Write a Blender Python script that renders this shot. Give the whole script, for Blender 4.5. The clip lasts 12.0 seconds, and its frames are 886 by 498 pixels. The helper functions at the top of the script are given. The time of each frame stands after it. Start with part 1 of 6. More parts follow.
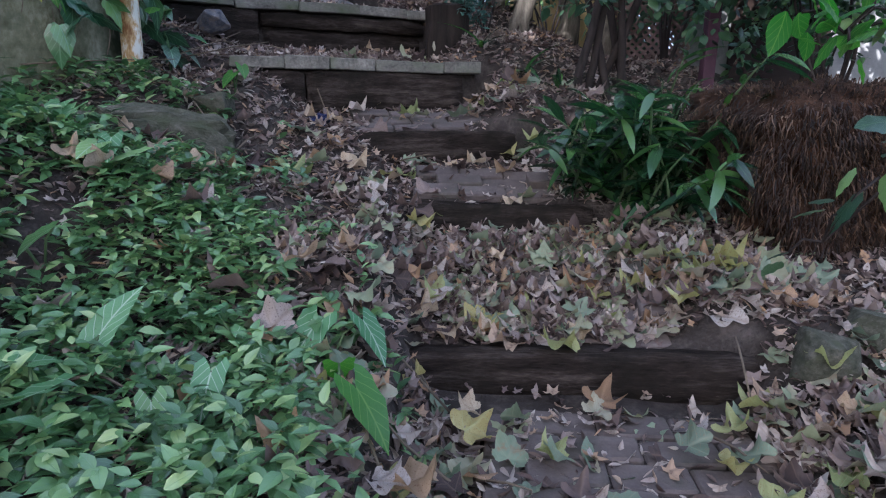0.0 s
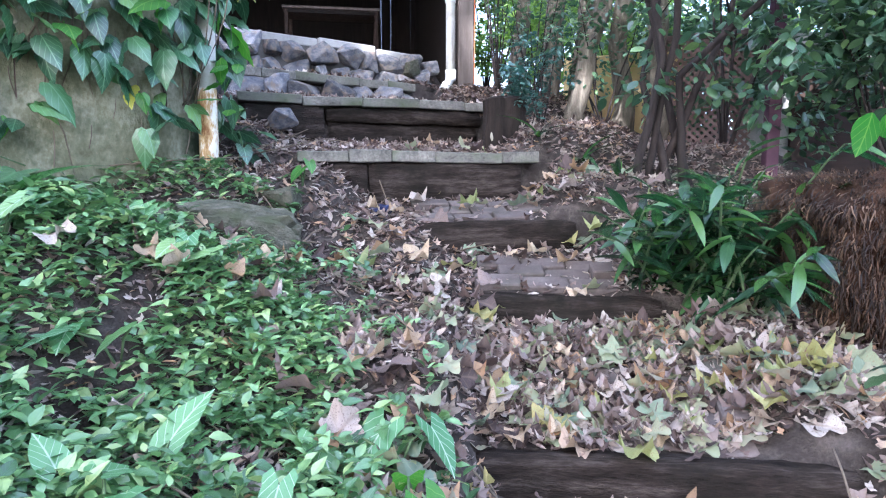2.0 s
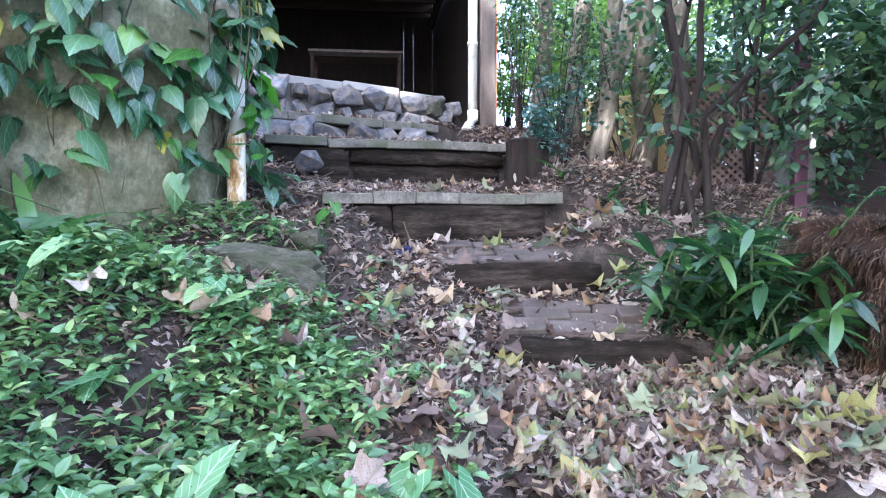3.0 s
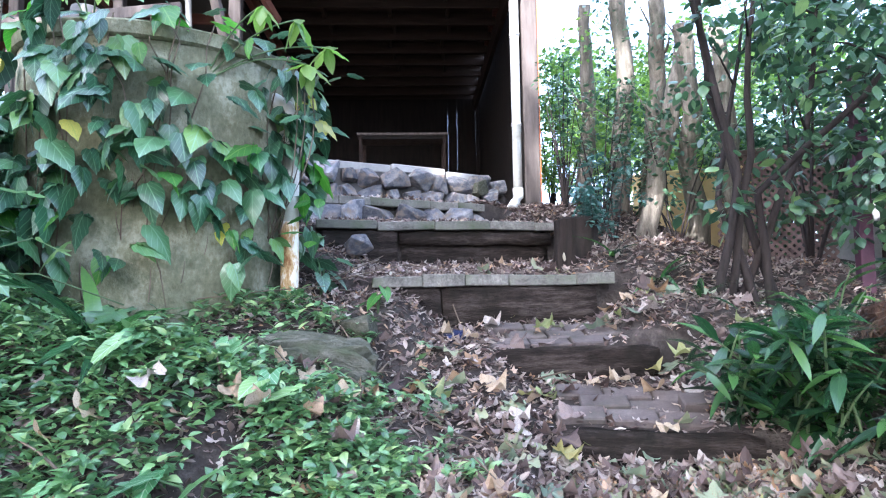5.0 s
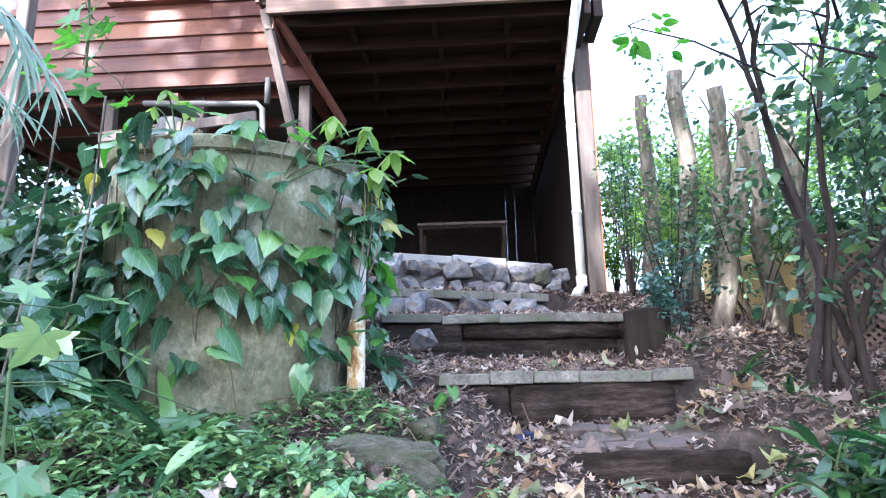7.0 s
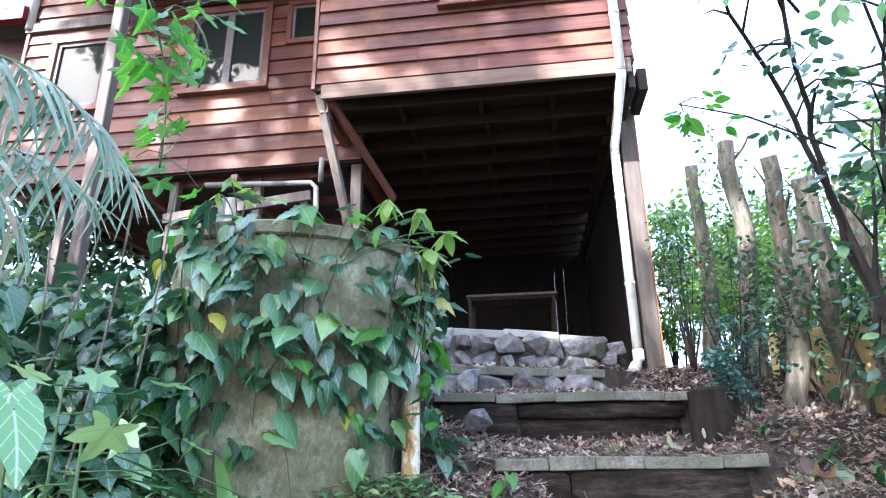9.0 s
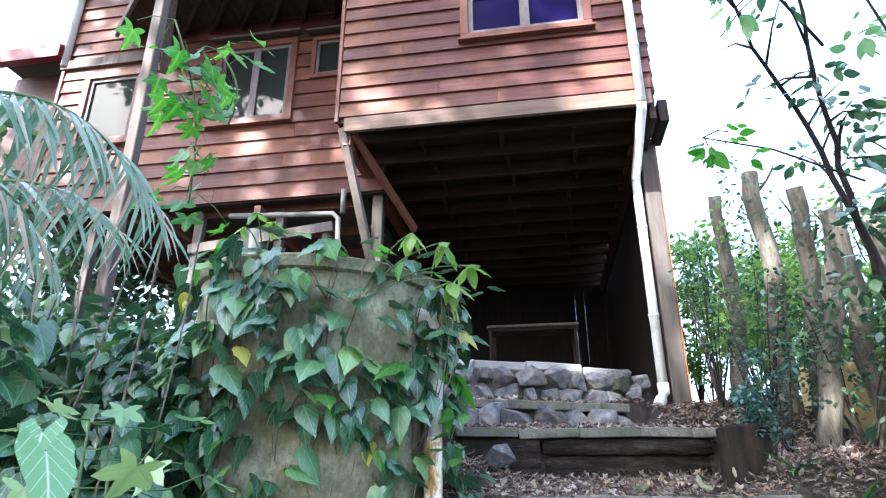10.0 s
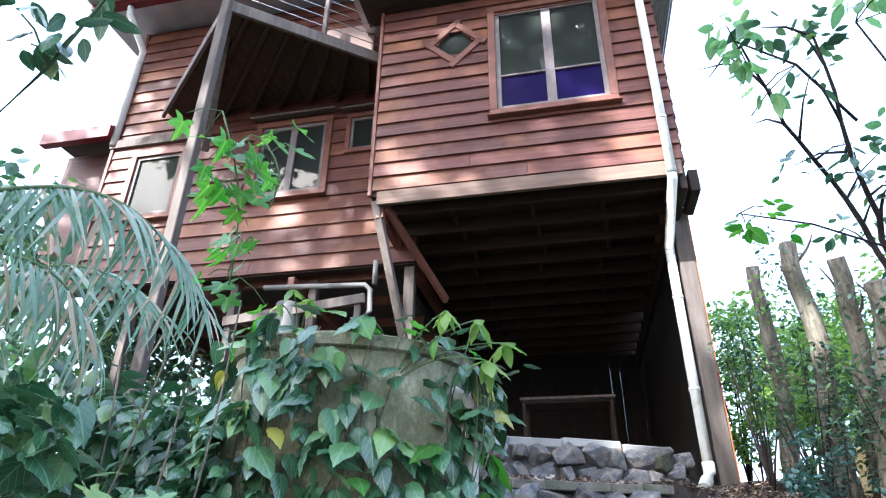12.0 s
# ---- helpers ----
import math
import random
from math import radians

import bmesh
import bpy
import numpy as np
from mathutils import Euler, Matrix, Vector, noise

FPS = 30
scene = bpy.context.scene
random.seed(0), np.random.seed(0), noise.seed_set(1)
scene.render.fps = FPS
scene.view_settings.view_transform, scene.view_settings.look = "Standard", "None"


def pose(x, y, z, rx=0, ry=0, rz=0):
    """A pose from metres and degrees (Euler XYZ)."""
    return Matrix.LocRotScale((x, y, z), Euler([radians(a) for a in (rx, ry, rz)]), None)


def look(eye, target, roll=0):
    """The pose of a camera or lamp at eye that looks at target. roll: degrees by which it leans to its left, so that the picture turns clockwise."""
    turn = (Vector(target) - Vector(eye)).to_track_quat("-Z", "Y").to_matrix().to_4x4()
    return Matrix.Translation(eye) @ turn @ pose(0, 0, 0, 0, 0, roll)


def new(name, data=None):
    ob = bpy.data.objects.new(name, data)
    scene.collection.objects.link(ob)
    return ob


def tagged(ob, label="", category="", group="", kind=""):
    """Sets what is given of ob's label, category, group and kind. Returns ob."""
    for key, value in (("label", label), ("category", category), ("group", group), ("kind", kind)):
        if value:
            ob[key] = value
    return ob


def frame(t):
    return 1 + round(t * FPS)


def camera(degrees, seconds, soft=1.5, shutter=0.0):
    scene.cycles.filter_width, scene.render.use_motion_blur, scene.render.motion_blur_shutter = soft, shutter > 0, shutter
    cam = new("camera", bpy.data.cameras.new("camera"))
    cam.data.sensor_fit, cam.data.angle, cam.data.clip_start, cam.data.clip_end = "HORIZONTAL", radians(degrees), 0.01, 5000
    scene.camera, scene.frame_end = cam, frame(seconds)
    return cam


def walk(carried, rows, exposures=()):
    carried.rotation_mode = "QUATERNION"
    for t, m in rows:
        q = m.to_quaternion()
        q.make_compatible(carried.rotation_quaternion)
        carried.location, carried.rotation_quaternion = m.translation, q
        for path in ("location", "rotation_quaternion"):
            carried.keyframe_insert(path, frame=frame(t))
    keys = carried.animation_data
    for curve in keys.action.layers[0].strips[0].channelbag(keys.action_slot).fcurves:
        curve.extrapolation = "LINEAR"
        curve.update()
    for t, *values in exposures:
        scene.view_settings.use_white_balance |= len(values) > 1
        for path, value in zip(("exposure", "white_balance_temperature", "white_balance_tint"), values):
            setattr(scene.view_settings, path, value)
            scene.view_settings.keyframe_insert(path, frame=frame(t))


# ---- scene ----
cam = camera(72.3, 12.0, 1.15)
METRES, EYE, TILT, LEAN, TURN = 0.43, 0.87, -13.5, -0.92, 0.0
ROWS = [
    (0.0, 0.0, 0.0, 0.0, 0.0, 0.0, -0.0),
    (0.5, -0.0324, 0.0077, 0.0307, 1.14, 1.71, -0.02),
    (1.0, -0.0624, 0.0205, 0.0686, 2.44, 3.62, -0.06),
    (1.5, -0.088, 0.032, 0.1063, 3.58, 5.37, -0.13),
    (2.0, -0.1126, 0.0398, 0.1479, 4.72, 7.2, -0.3),
    (2.5, -0.1333, 0.0442, 0.1855, 5.65, 8.82, -0.48),
    (3.0, -0.1546, 0.0465, 0.2257, 6.61, 10.51, -0.66),
    (5.0, -0.2113, 0.0429, 0.3653, 10.94, 17.21, -0.8),
    (5.5, -0.2262, 0.0451, 0.3951, 12.27, 19.09, -0.87),
    (6.0, -0.247, 0.0451, 0.4361, 13.76, 21.16, -1.11),
    (6.5, -0.2748, 0.0365, 0.4771, 15.06, 23.02, -1.41),
    (7.0, -0.303, 0.0219, 0.5155, 16.4, 24.98, -1.76),
    (9.0, -0.3822, -0.0549, 0.641, 20.56, 31.16, -3.11),
    (9.5, -0.3967, -0.0747, 0.6647, 21.31, 32.37, -3.57),
    (10.0, -0.4145, -0.0982, 0.6884, 22.05, 33.73, -4.12),
    (10.5, -0.4294, -0.1232, 0.711, 22.7, 35.07, -4.6),
    (11.0, -0.4335, -0.1565, 0.7348, 23.38, 36.58, -5.11),
    (11.5, -0.4351, -0.1851, 0.7618, 23.92, 38.07, -5.35),
    (12.0, -0.4424, -0.2039, 0.7869, 24.47, 39.69, -5.48),
]
walk(cam, [(t, pose(0, 0, EYE, TILT, LEAN, TURN) @ pose(METRES * x, METRES * y, METRES * z, 90 + pitch, roll, yaw)) for t, x, y, z, yaw, pitch, roll in ROWS],
     exposures=[(0.0, 1.6, 5300, 18), (0.4, 2.88, 5300, 18), (3.0, 3.02, 5300, 17), (7.0, 3.12, 5350, 16), (9.5, 2.8, 5450, 12), (12.0, 2.6, 5500, 10)])
# ---- light ----
SUN_EL, SUN_AZ = 36.0, 200.0          # degrees; azimuth the sun stands at, clockwise from +y
world = bpy.data.worlds.new("sky")
scene.world = world
world.use_nodes = True
wn = world.node_tree
sky = wn.nodes.new("ShaderNodeTexSky")
sky.sky_type = "NISHITA"
sky.sun_disc = False
sky.sun_elevation = radians(SUN_EL)
sky.sun_rotation = radians(SUN_AZ)
sky.air_density, sky.dust_density, sky.ozone_density = 1.0, 5.0, 1.0
haze = wn.nodes.new("ShaderNodeMix")          # thin bright cloud over the blue
haze.data_type = "RGBA"
haze.inputs[0].default_value = 0.4
haze.inputs[7].default_value = (4.0, 4.5, 5.2, 1)
wn.links.new(sky.outputs[0], haze.inputs[6])
wn.nodes["Background"].inputs["Strength"].default_value = 0.15
wn.links.new(haze.outputs[2], wn.nodes["Background"].inputs["Color"])
sun = new("sun", bpy.data.lights.new("sun", "SUN"))
sun.data.energy, sun.data.angle, sun.data.color = 4.0, radians(0.55), (1.0, 0.92, 0.8)
_az, _el = radians(SUN_AZ), radians(SUN_EL)
sun.matrix_world = look((0, 0, 0), (-math.sin(_az) * math.cos(_el), -math.cos(_az) * math.cos(_el), -math.sin(_el)))

# ---- materials ----


def nodes_of(name):
    m = bpy.data.materials.new(name)
    m.use_nodes = True
    t = m.node_tree
    return m, t, t.nodes["Principled BSDF"], t.nodes["Material Output"]


def ramp(t, fac, stops):
    r = t.nodes.new("ShaderNodeValToRGB")
    while len(r.color_ramp.elements) < len(stops):
        r.color_ramp.elements.new(0.5)
    for e, (p, c) in zip(r.color_ramp.elements, stops):
        e.position, e.color = p, (*c, 1)
    t.links.new(fac, r.inputs[0])
    return r.outputs[0]


def noise_tex(t, vec, scale, detail=5, rough=0.6):
    n = t.nodes.new("ShaderNodeTexNoise")
    n.inputs["Scale"].default_value, n.inputs["Detail"].default_value, n.inputs["Roughness"].default_value = scale, detail, rough
    t.links.new(vec, n.inputs["Vector"])
    return n.outputs[0]


def mix(t, fac, a, b, mode="MIX"):
    n = t.nodes.new("ShaderNodeMix")
    n.data_type, n.blend_type = "RGBA", mode
    for sock, val in ((n.inputs[0], fac), (n.inputs[6], a), (n.inputs[7], b)):
        if isinstance(val, (int, float)):
            sock.default_value = val
        elif isinstance(val, tuple):
            sock.default_value = (*val, 1)
        else:
            t.links.new(val, sock)
    return n.outputs[2]


def maths(t, op, a, b=0.0, clamp=False):
    n = t.nodes.new("ShaderNodeMath")
    n.operation, n.use_clamp = op, clamp
    for sock, val in zip(n.inputs, (a, b)):
        if isinstance(val, (int, float)):
            sock.default_value = val
        else:
            t.links.new(val, sock)
    return n.outputs[0]


def bumped(t, bsdf, height, strength=0.4, dist=0.01):
    b = t.nodes.new("ShaderNodeBump")
    b.inputs["Strength"].default_value, b.inputs["Distance"].default_value = strength, dist
    t.links.new(height, b.inputs["Height"])
    t.links.new(b.outputs[0], bsdf.inputs["Normal"])


def coords(t, stretch=(1, 1, 1), kind="Object", shift=True):
    c = t.nodes.new("ShaderNodeTexCoord")
    mp = t.nodes.new("ShaderNodeMapping")
    mp.inputs["Scale"].default_value = stretch
    t.links.new(c.outputs[kind], mp.inputs[0])
    if shift:
        oi = t.nodes.new("ShaderNodeObjectInfo")
        cm = t.nodes.new("ShaderNodeCombineXYZ")
        k = maths(t, "MULTIPLY", oi.outputs["Random"], 37.0)
        for s in cm.inputs:
            t.links.new(k, s)
        t.links.new(cm.outputs[0], mp.inputs["Location"])
    return mp.outputs[0]


def surface(name, stops, scale=6.0, stretch=(1, 1, 1), rough=0.8, fine=60.0, bump=0.4, dist=0.006, stain=None, stain_scale=1.5, spread=0.25, metal=0.0, coat=0.0, spec=0.25):
    """A surface with tone from coarse noise, fine grain, its own shade per piece, and stains."""
    m, t, b, _ = nodes_of(name)
    vec = coords(t, stretch)
    big, small = noise_tex(t, vec, scale, 6), noise_tex(t, vec, fine, 4, 0.7)
    col = ramp(t, maths(t, "ADD", maths(t, "MULTIPLY", big, 0.7), maths(t, "MULTIPLY", small, 0.3)), stops)
    oi = t.nodes.new("ShaderNodeObjectInfo")
    geo = t.nodes.new("ShaderNodeNewGeometry")
    rnd = maths(t, "FRACT", maths(t, "ADD", oi.outputs["Random"], geo.outputs["Random Per Island"]))
    shade = maths(t, "ADD", maths(t, "MULTIPLY", rnd, spread), 1 - spread / 2)
    hs = t.nodes.new("ShaderNodeHueSaturation")
    t.links.new(col, hs.inputs["Color"])
    t.links.new(shade, hs.inputs["Value"])
    col = hs.outputs[0]
    if stain:
        s = noise_tex(t, coords(t, (1, 1, 1), "Object", True), stain_scale, 5, 0.65)
        s = maths(t, "MULTIPLY", maths(t, "SUBTRACT", s, 0.5, True), 5.0, True)
        col = mix(t, s, col, stain)
    t.links.new(col, b.inputs["Base Color"])
    rr = maths(t, "ADD", maths(t, "MULTIPLY", small, 0.25), rough - 0.12, True)
    t.links.new(rr, b.inputs["Roughness"])
    b.inputs["Metallic"].default_value = metal
    b.inputs["Specular IOR Level"].default_value = spec
    b.inputs["Coat Weight"].default_value = coat
    bumped(t, b, maths(t, "ADD", small, big), bump, dist)
    return m


def leafy(name, stops, veins=None, rough=0.38, trans=0.35, vein_amount=0.8, spec=0.5, blotch=None):
    """A leaf: shade by island and by piece, midrib and side veins along the leaf's own length, some light let through."""
    m, t, b, out = nodes_of(name)
    oi, geo = t.nodes.new("ShaderNodeObjectInfo"), t.nodes.new("ShaderNodeNewGeometry")
    rnd = maths(t, "FRACT", maths(t, "ADD", oi.outputs["Random"], geo.outputs["Random Per Island"]))
    uv = t.nodes.new("ShaderNodeUVMap")
    sp = t.nodes.new("ShaderNodeSeparateXYZ")
    t.links.new(uv.outputs[0], sp.inputs[0])
    col = ramp(t, rnd, stops)
    vec = coords(t, (1, 1, 1), "Object", False)
    n = noise_tex(t, vec, 45.0, 4)
    col = mix(t, 0.5, col, mix(t, n, (0.25, 0.3, 0.25), (0.9, 0.9, 0.85)), "SOFT_LIGHT")
    if blotch:
        s = maths(t, "MULTIPLY", maths(t, "SUBTRACT", noise_tex(t, vec, 28.0, 4), 0.56, True), 9.0, True)
        col = mix(t, maths(t, "MULTIPLY", s, 0.75), col, blotch)
    au = maths(t, "ABSOLUTE", sp.outputs["X"])
    rib = maths(t, "SUBTRACT", 1.0, maths(t, "MULTIPLY", au, 14.0), True)
    side = maths(t, "SINE", maths(t, "MULTIPLY", maths(t, "SUBTRACT", sp.outputs["Y"], maths(t, "MULTIPLY", au, 0.5)), 27.0))
    side = maths(t, "MULTIPLY", maths(t, "SUBTRACT", side, 0.9, True), 9.0, True)
    v = maths(t, "MAXIMUM", rib, maths(t, "MULTIPLY", side, 0.7))
    if veins:
        col = mix(t, maths(t, "MULTIPLY", v, vein_amount), col, veins)
    t.links.new(col, b.inputs["Base Color"])
    b.inputs["Roughness"].default_value = rough
    b.inputs["Specular IOR Level"].default_value = spec
    b.inputs["Coat Weight"].default_value, b.inputs["Coat Roughness"].default_value = min(0.8, max(0.0, 0.62 - rough) * 2.0), 0.27
    bumped(t, b, maths(t, "ADD", maths(t, "MULTIPLY", v, -0.5), n), 0.35, 0.003)
    tr = t.nodes.new("ShaderNodeBsdfTranslucent")
    hs = t.nodes.new("ShaderNodeHueSaturation")
    hs.inputs["Saturation"].default_value, hs.inputs["Value"].default_value = 1.15, 1.5
    t.links.new(col, hs.inputs["Color"])
    t.links.new(hs.outputs[0], tr.inputs["Color"])
    ms = t.nodes.new("ShaderNodeMixShader")
    ms.inputs[0].default_value = trans
    t.links.new(b.outputs[0], ms.inputs[1])
    t.links.new(tr.outputs[0], ms.inputs[2])
    t.links.new(ms.outputs[0], out.inputs["Surface"])
    return m


M_SOIL = surface("soil_litter", [(0.25, (0.02, 0.015, 0.012)), (0.5, (0.058, 0.046, 0.038)), (0.75, (0.17, 0.14, 0.12))], 9, rough=0.95, fine=70, bump=0.9, dist=0.02)
M_SLEEPER = surface("old_sleeper", [(0.34, (0.012, 0.009, 0.0075)), (0.5, (0.042, 0.032, 0.026)), (0.68, (0.13, 0.104, 0.088))], 5, (0.8, 5, 5), 0.9, 30, 1.0, 0.02, (0.02, 0.017, 0.013), 3, spec=0.08)
M_PAVER = surface("paver", [(0.3, (0.07, 0.055, 0.049)), (0.55, (0.14, 0.113, 0.102)), (0.8, (0.23, 0.195, 0.18))], 8, rough=0.9, fine=90, bump=0.5, stain=(0.075, 0.07, 0.055), stain_scale=6)
M_CAP = surface("weathered_block", [(0.35, (0.0688, 0.065, 0.0537)), (0.52, (0.175, 0.163, 0.138)), (0.7, (0.362, 0.338, 0.294))], 10, rough=0.92, fine=80, bump=0.6, stain=(0.06, 0.075, 0.035), stain_scale=5)
M_ROCK = surface("field_rock", [(0.3, (0.052, 0.0576, 0.07)), (0.48, (0.169, 0.17, 0.188)), (0.68, (0.429, 0.39, 0.344))], 4, rough=0.85, fine=40, bump=0.8, dist=0.015, stain=(0.26, 0.2, 0.145), stain_scale=3, spread=1.0)
M_MOSSROCK = surface("mossy_stone", [(0.3, (0.0325, 0.0336, 0.0221)), (0.5, (0.0975, 0.096, 0.0676)), (0.72, (0.221, 0.198, 0.163))], 9, rough=0.95, fine=50, bump=0.8, dist=0.012, stain=(0.085, 0.095, 0.055), stain_scale=4)
M_MORTAR = surface("mortar", [(0.3, (0.04, 0.038, 0.034)), (0.7, (0.12, 0.11, 0.1))], 9, rough=0.95)
M_CONC = surface("tank_concrete", [(0.34, (0.0756, 0.0756, 0.0359)), (0.5, (0.206, 0.2, 0.123)), (0.66, (0.454, 0.442, 0.33))], 3.5, (1, 1, 0.75), 0.9, 45, 0.8, 0.012, (0.045, 0.055, 0.028), 2.2, 0.1)
M_SLAB = surface("slab_concrete", [(0.3, (0.2, 0.195, 0.185)), (0.7, (0.38, 0.37, 0.35))], 4, rough=0.85)
M_BOARD = surface("stained_weatherboard", [(0.25, (0.045, 0.016, 0.013)), (0.5, (0.105, 0.038, 0.03)), (0.78, (0.19, 0.09, 0.07))], 4, (0.35, 5, 9), 0.5, 40, 0.35, 0.004, (0.25, 0.105, 0.055), 0.8, 0.6)
M_TRIM = surface("stained_trim", [(0.3, (0.11, 0.04, 0.03)), (0.7, (0.23, 0.1, 0.068))], 6, (1, 1, 1), 0.45, 60, 0.25, 0.003)
M_GREYWOOD = surface("weathered_timber", [(0.3, (0.065, 0.05, 0.042)), (0.6, (0.14, 0.115, 0.1)), (0.8, (0.24, 0.21, 0.185))], 5, (4, 4, 0.5), 0.75, 45, 0.4, 0.004)
M_FASCIA = surface("weathered_fascia", [(0.3, (0.12, 0.075, 0.055)), (0.6, (0.22, 0.15, 0.115)), (0.8, (0.34, 0.27, 0.22))], 5, (0.4, 5, 5), 0.75, 45, 0.4, 0.004)
# Framing browns darkened to carry the lack of light under the house.
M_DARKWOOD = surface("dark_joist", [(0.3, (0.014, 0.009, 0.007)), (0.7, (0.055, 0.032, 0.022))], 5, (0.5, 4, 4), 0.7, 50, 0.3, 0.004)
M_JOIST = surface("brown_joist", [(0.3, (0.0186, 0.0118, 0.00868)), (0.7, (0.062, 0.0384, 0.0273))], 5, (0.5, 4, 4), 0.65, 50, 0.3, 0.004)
# Near-black wood: the darkness under the house is put into its colour.
M_SHADEWOOD = surface("shade_black_timber", [(0.3, (0.005, 0.004, 0.0035)), (0.7, (0.022, 0.015, 0.011))], 5, (4, 4, 0.5), 0.8, 50, 0.3, 0.004)
M_DECK = surface("deck_board", [(0.3, (0.035, 0.022, 0.017)), (0.7, (0.1, 0.062, 0.046))], 5, (4, 0.5, 4), 0.7, 50, 0.3, 0.004)
# Darker grey PVC for the drums and the waste pipe.
M_GREYPVC = surface("grey_pvc", [(0.35, (0.09, 0.09, 0.0833)), (0.7, (0.149, 0.144, 0.135))], 5, (1, 1, 0.4), 0.5, 60, 0.15, 0.002)
M_PVC = surface("white_pvc", [(0.35, (0.62, 0.61, 0.56)), (0.7, (0.82, 0.81, 0.78))], 5, (1, 1, 0.4), 0.4, 60, 0.15, 0.002, (0.5, 0.47, 0.38), 5, 0.05)
M_RUSTPIPE = surface("rusty_pipe_foot", [(0.4, (0.22, 0.1, 0.035)), (0.5, (0.5, 0.33, 0.15)), (0.56, (0.72, 0.68, 0.58))], 7, (2, 2, 0.7), 0.7, 50, 0.4, 0.004)
M_METAL = surface("zinc_sheet", [(0.3, (0.32, 0.34, 0.37)), (0.7, (0.5, 0.52, 0.55))], 4, rough=0.45, metal=0.6, bump=0.1)
M_WIRE = surface("steel_wire", [(0.3, (0.5, 0.5, 0.5)), (0.7, (0.65, 0.65, 0.65))], 4, rough=0.35, metal=1.0, bump=0.05)
# Red taken darker so the colour holds the gutter's shade.
M_REDMETAL = surface("red_gutter", [(0.3, (0.09, 0.008, 0.012)), (0.7, (0.16, 0.015, 0.02))], 5, rough=0.4, bump=0.1)
M_WINFRAME = surface("grey_sash", [(0.3, (0.13, 0.105, 0.1)), (0.7, (0.25, 0.215, 0.205))], 6, rough=0.6)
# Lining colour holds the dimness of the rooms behind the glass.
M_ROOM = surface("dim_room_wall", [(0.3, (0.05, 0.045, 0.04)), (0.7, (0.1, 0.09, 0.08))], 2, rough=0.9)
# Pale bark, brightened further to carry the sunlight on the trunks.
M_BARK = surface("pale_bark", [(0.3, (0.0653, 0.0565, 0.044)), (0.5, (0.189, 0.162, 0.125)), (0.72, (0.392, 0.345, 0.27))], 9, (4, 4, 0.5), 0.9, 60, 0.9, 0.012, (0.075, 0.08, 0.05), 3)
M_DARKBARK = surface("dark_bark", [(0.3, (0.016, 0.013, 0.012)), (0.7, (0.062, 0.048, 0.042))], 7, (3, 3, 0.6), 0.9, 50, 0.7, 0.008)
M_TWIG = surface("dry_twig", [(0.3, (0.07, 0.05, 0.035)), (0.7, (0.2, 0.16, 0.115))], 8, rough=0.9)
M_STEM = surface("green_stem", [(0.3, (0.05, 0.09, 0.035)), (0.7, (0.13, 0.18, 0.08))], 8, rough=0.6)
M_ROOTBALL = surface("root_fibre", [(0.25, (0.0096, 0.00495, 0.003)), (0.5, (0.045, 0.0231, 0.0135)), (0.8, (0.144, 0.077, 0.0425))], 12, (1, 1, 0.4), 0.95, 120, 1.0, 0.02)
M_STUMP = surface("rotten_stump", [(0.3, (0.009, 0.0066, 0.0054)), (0.7, (0.045, 0.033, 0.0258))], 6, (5, 5, 0.5), 0.95, 60, 0.9, 0.012)
M_LICHEN = surface("lichen", [(0.3, (0.35, 0.33, 0.24)), (0.7, (0.5, 0.47, 0.36))], 20, rough=0.95)
M_YELLOW = surface("yellow_render", [(0.3, (0.5, 0.36, 0.15)), (0.7, (0.66, 0.5, 0.25))], 3, rough=0.85)
M_PURPLE = surface("purple_paint", [(0.3, (0.07, 0.03, 0.05)), (0.7, (0.13, 0.06, 0.085))], 5, rough=0.6)
M_LATTICE = surface("lattice_timber", [(0.3, (0.1, 0.065, 0.055)), (0.7, (0.2, 0.14, 0.12))], 5, rough=0.8)
M_BLUE = surface("blue_plastic", [(0.3, (0.012, 0.016, 0.05)), (0.7, (0.03, 0.04, 0.12))], 12, rough=0.35, bump=0.6)
M_BRICKRED = surface("red_brick", [(0.3, (0.28, 0.1, 0.06)), (0.7, (0.42, 0.17, 0.1))], 9, rough=0.9)
M_WHITE = surface("white_plastic", [(0.3, (0.7, 0.7, 0.68)), (0.7, (0.85, 0.85, 0.83))], 4, rough=0.4, bump=0.05)
M_ORANGE = surface("orange_edge", [(0.3, (0.42, 0.12, 0.05)), (0.7, (0.6, 0.2, 0.08))], 5, rough=0.6)

L_COVER = leafy("groundcover_leaf", [(0.0, (0.0448, 0.0998, 0.036)), (0.4, (0.0952, 0.194, 0.072)), (0.75, (0.168, 0.294, 0.108)), (1.0, (0.325, 0.42, 0.171))], (0.12, 0.25, 0.12), 0.36, 0.16, 0.4, 0.7)
L_ARROW = leafy("arrowhead_leaf", [(0.0, (0.08, 0.2, 0.09)), (0.6, (0.14, 0.29, 0.12)), (1.0, (0.24, 0.38, 0.14))], (0.5, 0.6, 0.46), 0.4, 0.25, 0.9)
L_VINE = leafy("vine_leaf", [(0.0, (0.02, 0.06, 0.032)), (0.6, (0.04, 0.115, 0.055)), (0.9, (0.08, 0.175, 0.07)), (1.0, (0.15, 0.27, 0.07))], (0.2, 0.36, 0.2), 0.33, 0.14, 0.75, 0.6)
L_YOUNG = leafy("young_leaf", [(0.0, (0.05, 0.18, 0.035)), (1.0, (0.1, 0.25, 0.05))], (0.3, 0.5, 0.12), 0.4, 0.5, 0.5)
